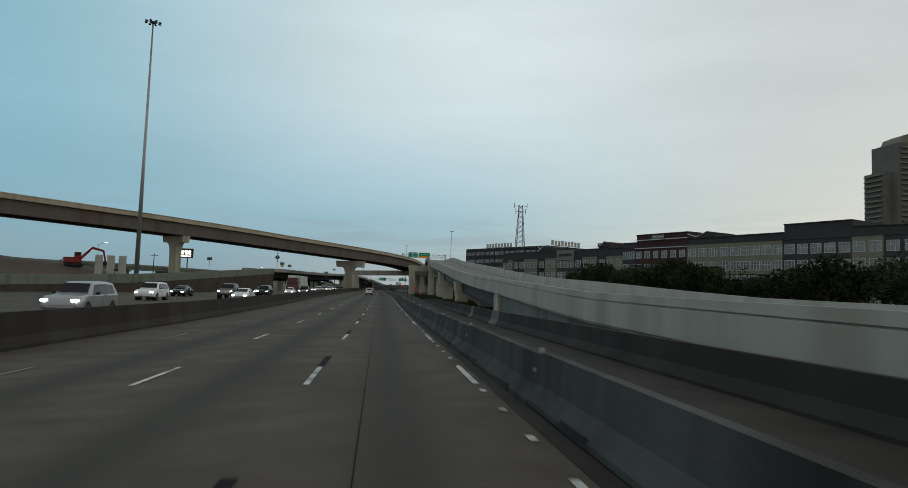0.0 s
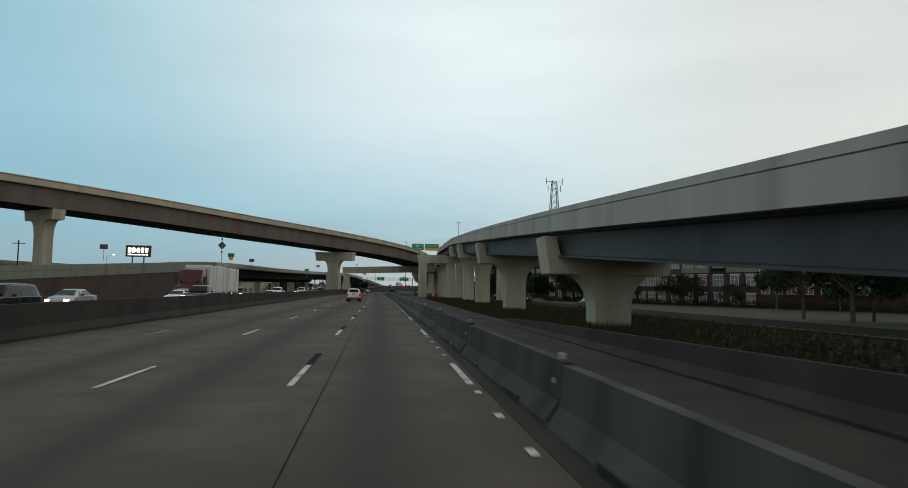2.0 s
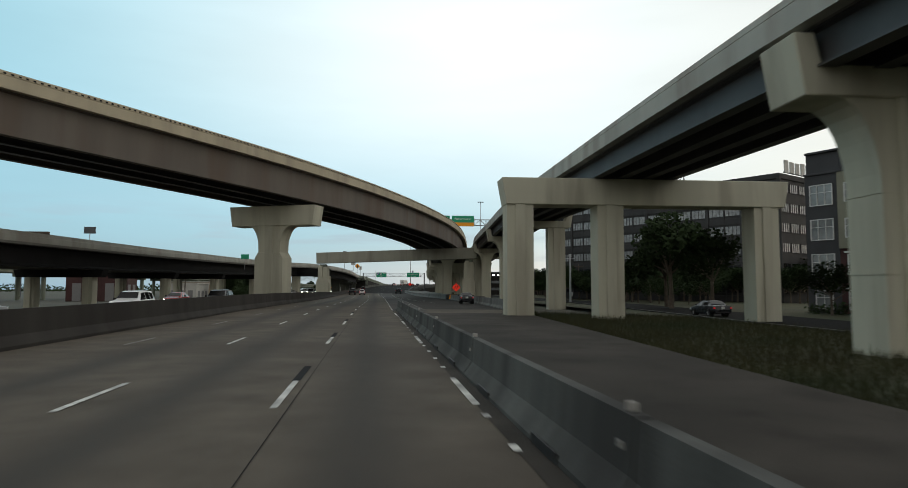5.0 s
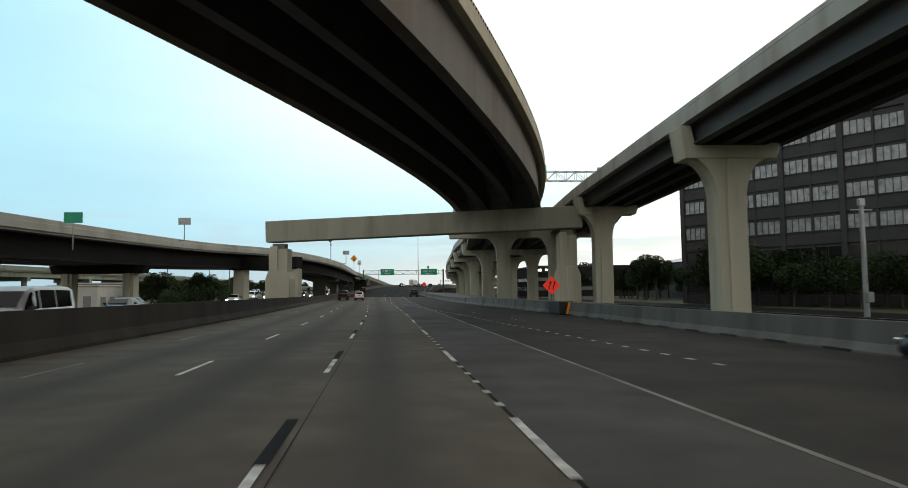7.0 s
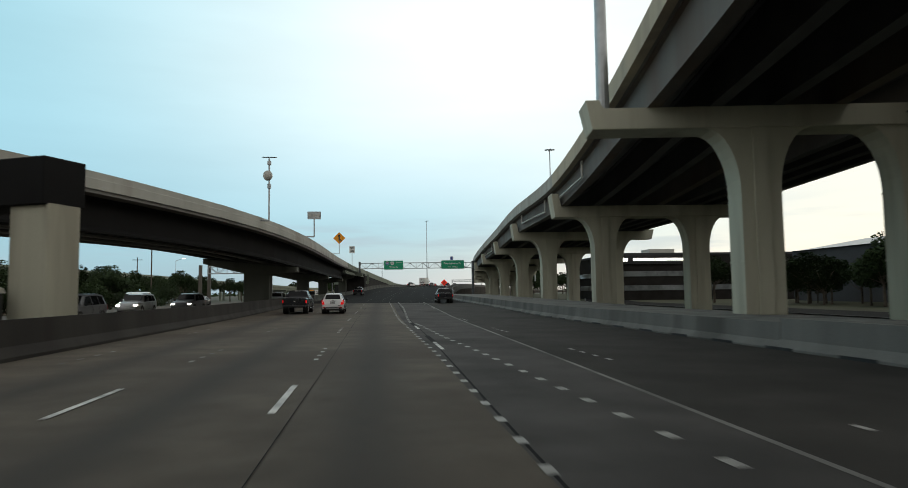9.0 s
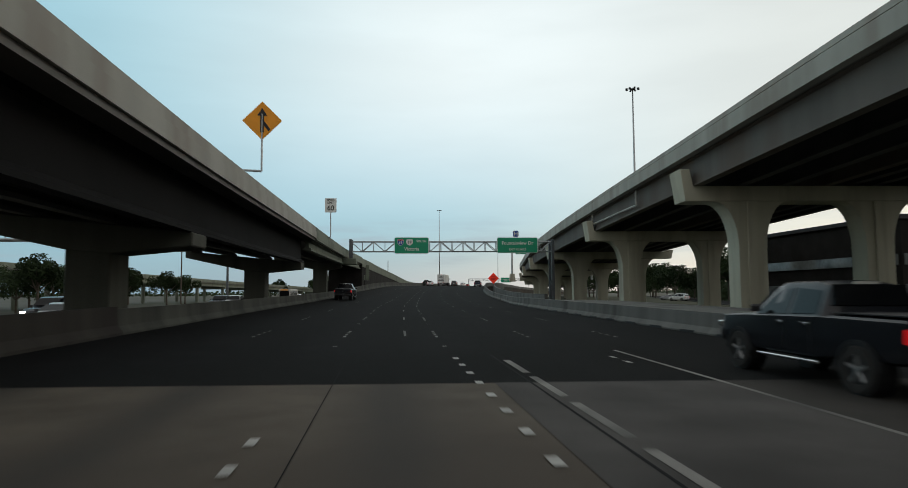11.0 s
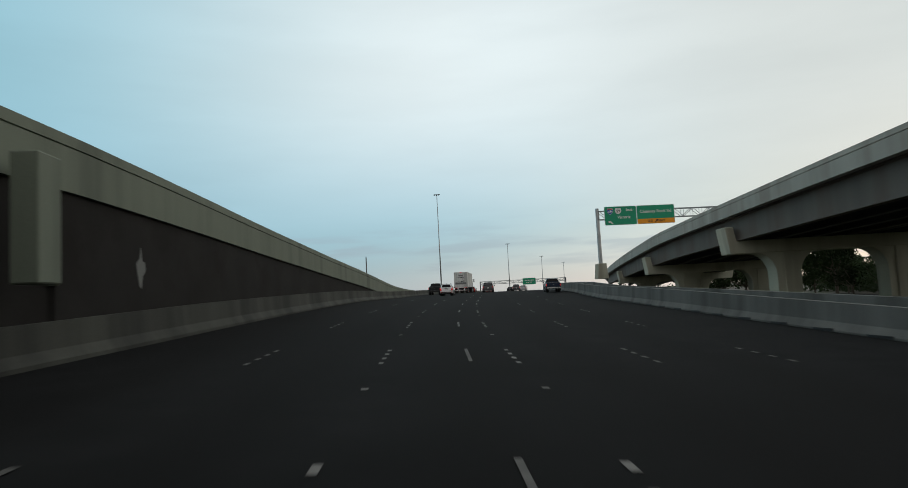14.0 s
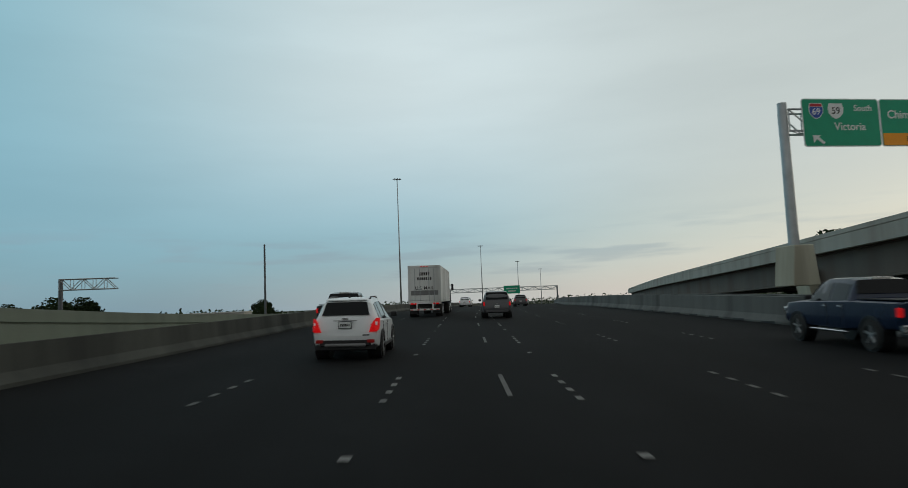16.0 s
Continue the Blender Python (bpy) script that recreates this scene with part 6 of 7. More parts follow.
# ---- trucks ----
def trailer_truck(m, mail=True):
    """A tractor with a box trailer; the rear of the trailer is at the origin."""
    L, W, F, T = (13.0, 2.55, 1.12, 3.98) if mail else (14.5, 2.6, 1.2, 4.1)
    label = "white mail trailer with black lettering behind a dark tractor" if mail else "white box trailer behind a dark red tractor"
    v = empty("semi_truck", m, label, "truck", "trucks")
    part("trailer_box", box((W, L, T - F), (0, L / 2, (F + T) / 2), bevel=0.05), M_TRAILER, v)
    for k in range(1, 10):
        for s in (1, -1):
            part("side_rib", box((0.03, 0.06, T - F - 0.2), (s * (W / 2 + 0.01), L * k / 10, (F + T) / 2)), M_TRAILER, v)
    # rear frame and doors
    for s in (1, -1):
        part("door", box((W / 2 - 0.14, 0.05, T - F - 0.36), (s * (W / 4 - 0.03), -0.03, (F + T) / 2 - 0.02), bevel=0.015), M_TRAILER, v)
        part("corner_post", box((0.12, 0.1, T - F), (s * (W / 2 - 0.06), -0.02, (F + T) / 2), bevel=0.02), M_TRAILER, v)
        for x in (0.35, 0.75):
            part("lock_rod", rod((s * x, -0.075, F + 0.1), (s * x, -0.075, T - 0.25), 0.018), M_STEEL, v)
        part("tail_lamp", box((0.24, 0.06, 0.12), (s * 0.98, -0.06, F - 0.1), bevel=0.02), M_TAIL, v, "glowing red tail lamp")
        part("tail_lamp", box((0.14, 0.06, 0.12), (s * 0.72, -0.06, F - 0.1), bevel=0.02), M_TAIL, v, "glowing red tail lamp")
        part("guard_post", box((0.12, 0.1, 0.55), (s * 0.62, -0.02, 0.78), bevel=0.02), M_WHITE, v, "white guard post")
        part("mud_flap", box((0.62, 0.03, 0.6), (s * 0.9, 0.35, 0.55)), M_BLACK, v)
    part("header", box((W, 0.1, 0.18), (0, -0.03, T - 0.09), bevel=0.02), M_TRAILER, v)
    for k in (-0.22, 0, 0.22):
        part("marker_lamp", box((0.12, 0.04, 0.06), (k, -0.09, T - 0.09), bevel=0.01), M_TAIL, v, "red marker lamp")
    part("sill", box((W, 0.1, 0.2), (0, -0.02, F - 0.02), bevel=0.02), M_TRAILER, v)
    for k in range(9):
        part("reflective_strip", box((0.2, 0.02, 0.06), (-1.0 + 0.25 * k, -0.09, 0.56)), M_WHITE if k % 2 else M_RED, v)
    part("guard_bar", box((2.3, 0.1, 0.14), (0, -0.02, 0.56), bevel=0.02), M_TRAILER, v)
    part("underframe", box((1.0, L - 1.0, 0.35), (0, L / 2, F - 0.25)), M_BLACK, v)
    if mail:
        words("U.S. MAIL", 0.36, (0, -0.07, 2.22), M_BLACK, v)
        bars(5, 0.85, 0.24, (0, -0.07, 3.32), M_BLACK, v)
        bars(7, 1.15, 0.22, (0, -0.07, 2.95), M_BLACK, v)
        part("worn_band", box((2.1, 0.012, 0.36), (0, -0.058, 1.86)), M_GREYTRIM, v, "scuffed grey band")
    for y in (1.3, 2.55):
        for s in (1, -1):
            wheel(v, s * 1.02, y, 0.5, 0.52, M_STEEL)
    # tractor
    cab = M_CARBLUE if mail else M_CARMAROON
    c = Shell([(L + 0.35, 1.1, 1.15, 0.9, 2.3, 1.1, 3.6), (L + 0.6, 1.2, 1.2, 0.7, 2.3, 1.12, 3.75), (L + 2.1, 1.2, 1.2, 0.6, 2.2, 1.08, 3.55), (L + 2.5, 1.18, 1.18, 0.6, 2.1, 1.0, 2.9), (L + 2.9, 1.1, 1.1, 0.6, 1.85, 0.85, 2.05), (L + 4.6, 1.0, 0.95, 0.6, 1.7, 0.75, 1.85), (L + 4.8, 0.9, 0.85, 0.6, 1.5, 0.65, 1.6)])
    tidy(part("cab", c.mesh(), cab, v, "dark tractor cab"))
    a, b = c.row(L + 2.85), c.row(L + 2.2)
    part("windscreen", solid_patch([(0.95, L + 2.86, 2.15), (-0.95, L + 2.86, 2.15), (-0.98, L + 2.42, 2.95), (0.98, L + 2.42, 2.95)], (0, -0.04, -0.02)), M_CARGLASS, v)
    part("chassis", box((0.9, 6.0, 0.3), (0, L + 1.6, 0.75)), M_BLACK, v)
    part("grille", box((1.2, 0.08, 0.9), (0, L + 4.8, 1.1), bevel=0.04), M_CHROME, v)
    part("front_bumper", box((2.3, 0.25, 0.35), (0, L + 4.75, 0.5), bevel=0.05), M_CHROME, v)
    for s in (1, -1):
        part("headlamp", box((0.35, 0.12, 0.22), (s * 0.85, L + 4.74, 0.95), bevel=0.03), M_HEAD, v, "lit headlamp")
        part("mirror", box((0.22, 0.12, 0.65), (s * 1.42, L + 2.5, 2.5), bevel=0.03), M_BLACK, v)
        part("mirror_arm", rod((s * 1.15, L + 2.4, 2.7), (s * 1.42, L + 2.5, 2.7), 0.02), M_BLACK, v)
        part("exhaust", rod((s * 1.15, L + 0.45, 1.2), (s * 1.15, L + 0.45, 3.9), 0.08), M_CHROME, v)
        part("fuel_tank", rod((s * 0.95, L + 1.1, 0.7), (s * 0.95, L + 2.4, 0.7), 0.3, seg=14), M_CHROME, v)
        for y in (L - 0.6, L + 0.6):
            wheel(v, s * 0.98, y, 0.5, 0.5, M_STEEL)
        wheel(v, s * 1.05, L + 3.9, 0.5, 0.3, M_STEEL)
    return v


trailer_truck(seat(641, -1.7))
trailer_truck(Matrix.Translation((opp_x(160) - 7.0, 161.5, opp_z(161) + 0.01)) @ pose(0, 0, 0, 0, 0, 180.4), False)
# city bus far off on the other carriageway
p = empty("bus", pose(-29.5, 575, 0.01, 0, 0, 180), "white and blue city bus with a lit orange destination board", "bus")
part("body", box((2.55, 12, 2.7), (0, -6 + 12, 1.75), bevel=0.15), M_SHED, p)
part("windscreen", box((2.2, 0.06, 1.3), (0, 12.02, 1.95), bevel=0.05), M_CARGLASS, p)
part("destination_board", box((1.7, 0.06, 0.3), (0, 12.04, 2.85), bevel=0.02), M_YELLOW, p, "orange destination board")
for s in (1, -1):
    for k in range(6):
        part("side_window", box((0.05, 1.5, 0.9), (s * 1.27, 1.6 + 1.75 * k, 2.1), bevel=0.02), M_CARGLASS, p)
    part("headlamp", box((0.4, 0.08, 0.2), (s * 0.9, 12.02, 0.8), bevel=0.03), M_HEAD, p, "lit headlamp")
    wheel(p, s * 1.05, 3.0, 0.48, 0.3, M_STEEL)
    wheel(p, s * 1.05, 9.4, 0.48, 0.3, M_STEEL)


# ---- buildings on the right ----
def window_set(w, h, panes, frame_mat, depth=0.14, glass=None, transom=True):
    """The meshes of a window that faces -x: a frame with its mullions, and the panes."""
    bm = bmesh.new()
    f = 0.09
    ys = [-w / 2, -w / 2 + f]
    for k in range(1, panes):
        ys += [-w / 2 + w * k / panes - 0.03, -w / 2 + w * k / panes + 0.03]
    ys += [w / 2 - f, w / 2]
    zs = [-h / 2, -h / 2 + f, h * 0.1, h * 0.1 + 0.06, h / 2 - f, h / 2] if transom else [-h / 2, -h / 2 + f, h / 2 - f, h / 2]
    vs = [[bm.verts.new((depth / 2, y, z)) for z in zs] for y in ys]
    for i in range(len(ys) - 1):
        for j in range(len(zs) - 1):
            if i % 2 == 0 or j % 2 == 0:
                bm.faces.new((vs[i][j], vs[i][j + 1], vs[i + 1][j + 1], vs[i + 1][j]))
    r = bmesh.ops.extrude_face_region(bm, geom=bm.faces[:])
    bmesh.ops.translate(bm, vec=(-depth, 0, 0), verts=[v for v in r["geom"] if isinstance(v, bmesh.types.BMVert)])
    bmesh.ops.recalc_face_normals(bm, faces=bm.faces)
    fm = bpy.data.meshes.new("window_frame")
    bm.to_mesh(fm)
    bm.free()
    fm.materials.append(frame_mat)
    pm = bpy.data.meshes.new("pane")
    bm = box((0.03, w / panes - 0.06, h - 0.12))
    bm.to_mesh(pm)
    bm.free()
    pm.materials.append(glass or M_PANE)
    return fm, pm, w, panes


def add_window(parent, sets, x, y, z, turn=0.0):
    fm, pm, w, panes = sets
    f = new("window", fm)
    f.parent = parent
    f.matrix_local = pose(x, y, z, 0, 0, turn)
    for k in range(panes):
        p = new("pane", pm)
        p.parent = f
        p.matrix_local = pose(0.03, -w / 2 + w * (k + 0.5) / panes, 0)


W_FLAT = window_set(1.9, 2.05, 2, M_FRAMEW)
W_BAY = window_set(2.5, 2.3, 3, M_FRAMEW)
W_OFF = window_set(3.4, 1.95, 4, M_CHARCOAL, 0.16, M_PANEDARK, False)
W_OFFLOW = window_set(3.4, 1.95, 2, M_CHARCOAL, 0.16, M_GLASSDARK, False)
STOREY = 3.75
# the long apartment front: far end first, as (distance along it, width, front, top of the roof)
FRONT = [(38.0, 3.6, "glass", 16.8), (34.6, 3.4, "olive", 16.8), (27.6, 7.0, "dark", 16.9), (19.5, 8.1, "olive", 16.8), (15.2, 4.3, "balcony", 17.3), (8.8, 6.4, "olive", 16.8), (0.0, 8.8, "panel", 17.0), (-4.2, 4.2, "dark", 16.6), (-11.2, 7.0, "olive", 16.8), (-15.3, 4.1, "balcony", 17.4), (-22.5, 7.2, "olive", 16.8), (-27.6, 5.1, "dark", 18.0), (-46.7, 19.1, "brick", 20.2), (-60.2, 13.5, "gabled", 18.2), (-74.6, 14.4, "olive", 18.3), (-90.5, 15.9, "dark", 20.2), (-97.0, 6.5, "olive", 18.7), (-104.0, 7.0, "dark", 18.5), (-112.0, 8.0, "olive", 18.3)]
FRONT_TURN = 24.95


def front_at(along, out=0.0):
    """A point of the ground before the apartment front."""
    return 64.3 - 0.422 * along - 0.907 * out, 214.2 + 0.907 * along - 0.422 * out


for i, (s0, w, front, top) in enumerate(FRONT):
    name = {"glass": "a glazed charcoal corner", "olive": "olive grey siding over dark red brick", "dark": "charcoal stucco over dark red brick", "balcony": "stacked balconies before white doors", "gabled": "a butterfly gable over wide pale windows", "panel": "a pale sign wall over charcoal and brick", "brick": "a tall dark red brick front"}[front]
    a = empty("apartment_building", pose(*front_at(s0), -1.2, 0, 0, FRONT_TURN), "apartment block with " + name, "building", "apartments by the street")
    H = top + 1.2
    lift = 2.1 if s0 < -27 else 0.0
    low = 2 * STOREY + lift if front in ("olive", "dark", "panel", "brick", "gabled") else 0.3
    back = 0.25 if front in ("olive", "brick", "gabled") else 0.0
    wall = {"olive": M_SIDING, "gabled": M_SIDING, "brick": M_BRICK}.get(front, M_CHARCOAL)
    eaves = 4 * STOREY + 0.7 + lift
    part("wall_lower", box((15, w - 0.02, low + 1), (7.5, w / 2, low / 2 - 0.5)), M_BRICK, a)
    part("wall_upper", box((15 + back, w - 0.06, eaves - low), (7.5 - back / 2, w / 2, (eaves + low) / 2)), wall, a)
    if front == "panel":
        part("sign_wall", box((15.4, w, H - eaves + 1.0), (7.4, w / 2, (H + eaves) / 2 - 0.5), bevel=0.04), M_SIGNWALL, a, "pale grey sign wall")
        for k in range(10):
            part("bar", box((0.12, 0.42, 0.75 if k % 3 else 1.0), (-0.36, 1.4 + 0.66 * k, H - 1.7)), M_BLACK, a)
    else:
        part("attic_wall", box((14.6, w - 0.04, H - eaves), (7.7, w / 2, (H + eaves) / 2)), M_BRICK if front == "brick" else M_CHARCOAL, a)
        part("eaves_board", box((15.4, w, 0.22), (7.5 - back / 2, w / 2, eaves), bevel=0.03), M_CHARCOAL, a)
        part("coping", box((15.0, w, 0.25), (7.6, w / 2, H + 0.1), bevel=0.04), M_CHARCOAL, a)
    if front == "brick":
        for z in (eaves - 0.4, H - 1.6):
            part("cornice", box((0.35, w, 0.22), (-0.35, w / 2, z), bevel=0.04), M_FRAMEW, a, "pale cornice band")
        part("sign_panel", box((0.2, 4.6, 1.1), (-0.1, w * 0.55, H - 0.8), bevel=0.02), M_GREYTRIM, a)
        for k in range(8):
            part("bar", box((0.05, 0.3, 0.45), (-0.22, w * 0.55 - 1.7 + 0.48 * k, H - 0.8)), M_SHED, a)
    if front == "balcony":
        gables = [(w / 2, w, 1.5)]
    else:
        gables = [(9.0, 9.0, 1.6)] if front == "gabled" else []
    for mid, gw, gh in gables:
        # two roof slopes that fall to a valley, edged with a pale board
        shape = [(-gw / 2, 0), (gw / 2, 0), (gw / 2, gh * 0.75), (gw * 0.2, gh * 0.12), (-gw * 0.22, gh), (-gw / 2, gh * 0.7)]
        part("gable", prism(shape, 9, Matrix.Translation((4.5, mid, H + 0.2)) @ Matrix.Rotation(radians(90), 4, "Z")), M_CHARCOAL, a)
        for (ya, za), (yb, zb) in (((gw / 2, gh * 0.75), (gw * 0.2, gh * 0.12)), ((gw * 0.2, gh * 0.12), (-gw * 0.22, gh))):
            part("gable_trim", rod((-0.05, mid + ya, H + 0.25 + za), (-0.05, mid + yb, H + 0.25 + zb), 0.13, seg=6), M_FRAMEW, a)
    cols = {"glass": 1, "balcony": 1}.get(front, max(1, int(round(w / 3.0))))
    for st in range(4):
        for c in range(cols):
            y = w * (c + 0.5) / cols
            x = -0.03 - (back if st >= 2 or front == "brick" else 0.0)
            big = front in ("dark", "panel", "glass", "balcony", "gabled") and st >= 1 or lift and front == "olive"
            add_window(a, W_BAY if big else W_FLAT, x, y, st * STOREY + 2.12 + lift)
            if st < 2 and front != "glass":
                part("lintel", box((0.16, 2.5, 0.2), (-0.06, y, st * STOREY + 3.36 + lift), bevel=0.02), M_FRAMEW, a, "pale lintel")
            if front == "balcony" and st in (2, 3):
                z = st * STOREY + 0.75
                part("balcony", box((1.2, 3.4, 0.16), (-0.6, y, z), bevel=0.02), M_CHARCOAL, a)
                for k in range(11):
                    part("baluster", rod((-1.12, y - 1.6 + 0.32 * k, z + 0.08), (-1.12, y - 1.6 + 0.32 * k, z + 1.0), 0.03, seg=5), M_BLACK, a)
                part("handrail", box((0.06, 3.4, 0.06), (-1.12, y, z + 1.03)), M_BLACK, a)

o = empty("office_building", pose(77.7, 305.3, -0.5, 0, 0, 31.3), "large dark stone office block with bands of windows", "building")
part("wall", box((45, 62.4, 25.5), (22.7, 31.2, 11.75)), M_OFFICE, o)
part("parapet", box((45.6, 63.0, 1.1), (22.7, 31.2, 24.9), bevel=0.08), M_OFFICE, o)
for st in range(6):
    part("band", box((0.35, 62.6, 1.25), (0.2, 31.2, 0.6 + 4.0 * st), bevel=0.04), M_OFFICE, o)
    for k in range(16):
        add_window(o, W_OFF if st > 1 else W_OFFLOW, 0.14, 1.95 + 3.9 * k + (0.13 if k % 2 == 0 else -0.13), 2.7 + 4.0 * st)
    for k in range(11):
        add_window(o, W_OFF if st > 1 else W_OFFLOW, 2.2 + 3.9 * k, -0.07, 2.7 + 4.0 * st, 90)
for k in range(17):
    part("pilaster", box((0.3 if k % 2 else 0.5, 0.22 if k % 2 else 0.7, 25), (0.12, 3.9 * k, 12), bevel=0.03), M_OFFICE, o)
# letter-sized bars of the two roof signs
for k in range(9):
    part("roof_sign_bar", box((0.3, 1.5, 2.0 if k % 3 else 2.4), (-0.2, 44.4 - 2.3 * k, 26.6), bevel=0.05), M_SHED, o)
    part("roof_sign_bar", box((1.5, 0.3, 2.2 if k % 3 else 2.6), (3.0 + 2.3 * k, -0.2, 27.0), bevel=0.05), M_SHED, o)
part("roof_sign_rail", box((0.15, 20.5, 0.2), (-0.1, 35.2, 25.6)), M_STEELDARK, o)
part("roof_sign_rail", box((20.5, 0.15, 0.2), (12.2, -0.1, 25.8)), M_STEELDARK, o)

o = empty("low_office", pose(46, 468, -0.5), "long low dark brown office building with ribbon windows", "building")
part("wall", box((52, 30, 10.2), (26, 15, 4.6)), M_MSEDARK, o)
for z in (2.6, 5.6):
    part("ribbon_window", box((51.6, 0.2, 1.1), (26, -0.06, z), bevel=0.02), M_PANE, o)
    part("ribbon_window", box((0.2, 29, 1.1), (-0.06, 15, z), bevel=0.02), M_PANE, o)
part("roof_edge", box((52.6, 30.6, 0.5), (26, 15, 9.8), bevel=0.05), M_CHARCOAL, o)
part("fascia", box((13, 0.5, 1.9), (7.5, -0.3, 8.6), bevel=0.03), M_BLACK, o, "dark fascia with pale lettering")
words("ENGINEERS & CONSTRUCTORS", 0.78, (8.9, -0.57, 8.6), M_LAMPWARM, o)
bars(2, 1.3, 0.7, (1.6, -0.57, 8.6), M_LAMPWARM, o)
part("roof_unit", box((6, 5, 1.5), (14, 12, 10.7), bevel=0.05), M_SHED, o)
o = empty("dark_hall", pose(72, 402, -0.5), "dark flat roofed hall behind street trees", "building")
part("wall", box((70, 45, 9.5), (35, 22.5, 4.2)), M_CHARCOAL, o)
part("roof", prism([(-0.5, 8.9), (0.2, 8.9), (14, 11.2), (36, 11.2), (36, 8.9)], 44, Matrix.Translation((0, 22.5, 0))), M_STEEL, o, "pale metal roof")

t = empty("apartment_tower", pose(367, 430, 0), "distant high rise apartment tower with stacked balconies", "building")
part("wall", box((30, 26, 116), (2, 0, 58), bevel=0.3), M_TOWER, t)
part("wall", box((8, 20, 96), (-15, 3, 48), bevel=0.3), M_TOWER, t)
part("wall", box((30, 30, 124), (30, 6, 62), bevel=0.3), M_TOWER, t)
part("roof_pavilion", prism([(-9, 116), (9, 116), (7, 121), (0, 124), (-7, 121)], 18, Matrix.Identity(4)), M_SIDING, t)
for k in range(30):
    for x in (-8, 2, 12, 22, 34):
        part("balcony", box((7.0, 2.0, 1.1), (x, -13.6, 5 + 3.7 * k), bevel=0.05), M_SIDING, t)
    if k < 25:
        part("balcony", box((3.0, 16.0, 1.0), (-19.5, 3, 5 + 3.7 * k), bevel=0.05), M_SIDING, t)

# lattice tower on the skyline
t = empty("lattice_tower", pose(70.7, 337.5, 24.9), "steel lattice radio tower with antenna arms", "tower")
H, b0, b1 = 23.2, 2.2, 0.9
for sx, sy in ((1, 1), (1, -1), (-1, 1), (-1, -1)):
    part("leg", rod((sx * b0, sy * b0, 0), (sx * b1, sy * b1, H), 0.16, 0.1, 6), M_STEELDARK, t)
for k in range(9):
    za, zb = H * k / 9, H * (k + 1) / 9
    wa, wb = b0 + (b1 - b0) * k / 9, b0 + (b1 - b0) * (k + 1) / 9
    for ax, ay in ((1, 1), (1, -1), (-1, -1), (-1, 1)):
        bx, by = -ay, ax
        bm = rod((ax * wa, ay * wa, za), (bx * wb, by * wb, zb), 0.07, seg=5)
        add_rod(bm, (bx * wa, by * wa, za), (ax * wb, ay * wb, zb), 0.07, seg=5)
        part("brace", bm, M_STEELDARK, t)
for z, w in ((H - 0.5, 3.4), (H - 3.5, 2.6)):
    part("antenna_arm", rod((-w, 0, z), (w, 0, z), 0.1, seg=6), M_STEELDARK, t)
    for s in (-1, 1):
        part("antenna", rod((s * w, 0, z - 1.2), (s * w, 0, z + 1.6), 0.14, seg=6), M_STEELDARK, t)


# ---- trees ----
def tree_meshes(seed, h, spread, leaves=2600):
    rnd = random.Random(seed)
    tb = bmesh.new()
    add_rod(tb, (0, 0, -0.3), (0.1, 0.05, h * 0.45), h * 0.028, h * 0.016, 8)
    clumps = []
    for k in range(9):
        a = k * 2.4 + rnd.random()
        z0 = h * (0.28 + 0.2 * rnd.random())
        r = spread * (0.35 + 0.6 * rnd.random())
        e = Vector((math.cos(a) * r, math.sin(a) * r, h * (0.45 + 0.42 * rnd.random())))
        add_rod(tb, (0.05, 0.03, z0), e, h * 0.012, h * 0.004, 5)
        clumps.append((e, spread * (0.26 + 0.24 * rnd.random())))
    clumps.append((Vector((0, 0, h * 0.86)), spread * 0.42))
    clumps.append((Vector((0.1 * spread, 0, h * 0.68)), spread * 0.5))
    verts, faces = [], []
    for k in range(leaves):
        c, r = clumps[k % len(clumps)]
        d = Vector((rnd.gauss(0, 1), rnd.gauss(0, 1), rnd.gauss(0, 0.75))).normalized() * r * (0.45 + 0.62 * rnd.random() ** 0.6)
        p = c + d
        if p.z > h:
            p.z = h - rnd.random() * 0.3
        s = h * (0.014 + 0.024 * rnd.random())
        u = Vector((rnd.gauss(0, 1), rnd.gauss(0, 1), rnd.gauss(0, 1))).normalized()
        v = u.orthogonal().normalized()
        i = len(verts)
        verts += [p - u * s, p + v * s * 0.6, p + u * s, p - v * s * 0.6]
        faces.append((i, i + 1, i + 2, i + 3))
    cm = bpy.data.meshes.new("crown")
    cm.from_pydata([tuple(v) for v in verts], [], faces)
    cm.materials.append(M_LEAF)
    tm = bpy.data.meshes.new("trunk")
    tb.to_mesh(tm)
    tb.free()
    tm.materials.append(M_BARK)
    return tm, cm


KINDS = [tree_meshes(3, 8.0, 3.6, 2600), tree_meshes(5, 6.5, 3.4, 2400), tree_meshes(9, 10.0, 4.2, 3000)]


def tree(x, y, z, kind, scale=1.0, turn=0.0, label="dark leafy street tree with a rounded crown"):
    t = empty("tree", pose(x, y, z, 0, 0, turn), label, "tree", "trees")
    t.scale = (scale, scale, scale)
    for nm, me in zip(("trunk", "crown"), KINDS[kind]):
        ob = new(nm, me)
        ob.parent = t
    return t


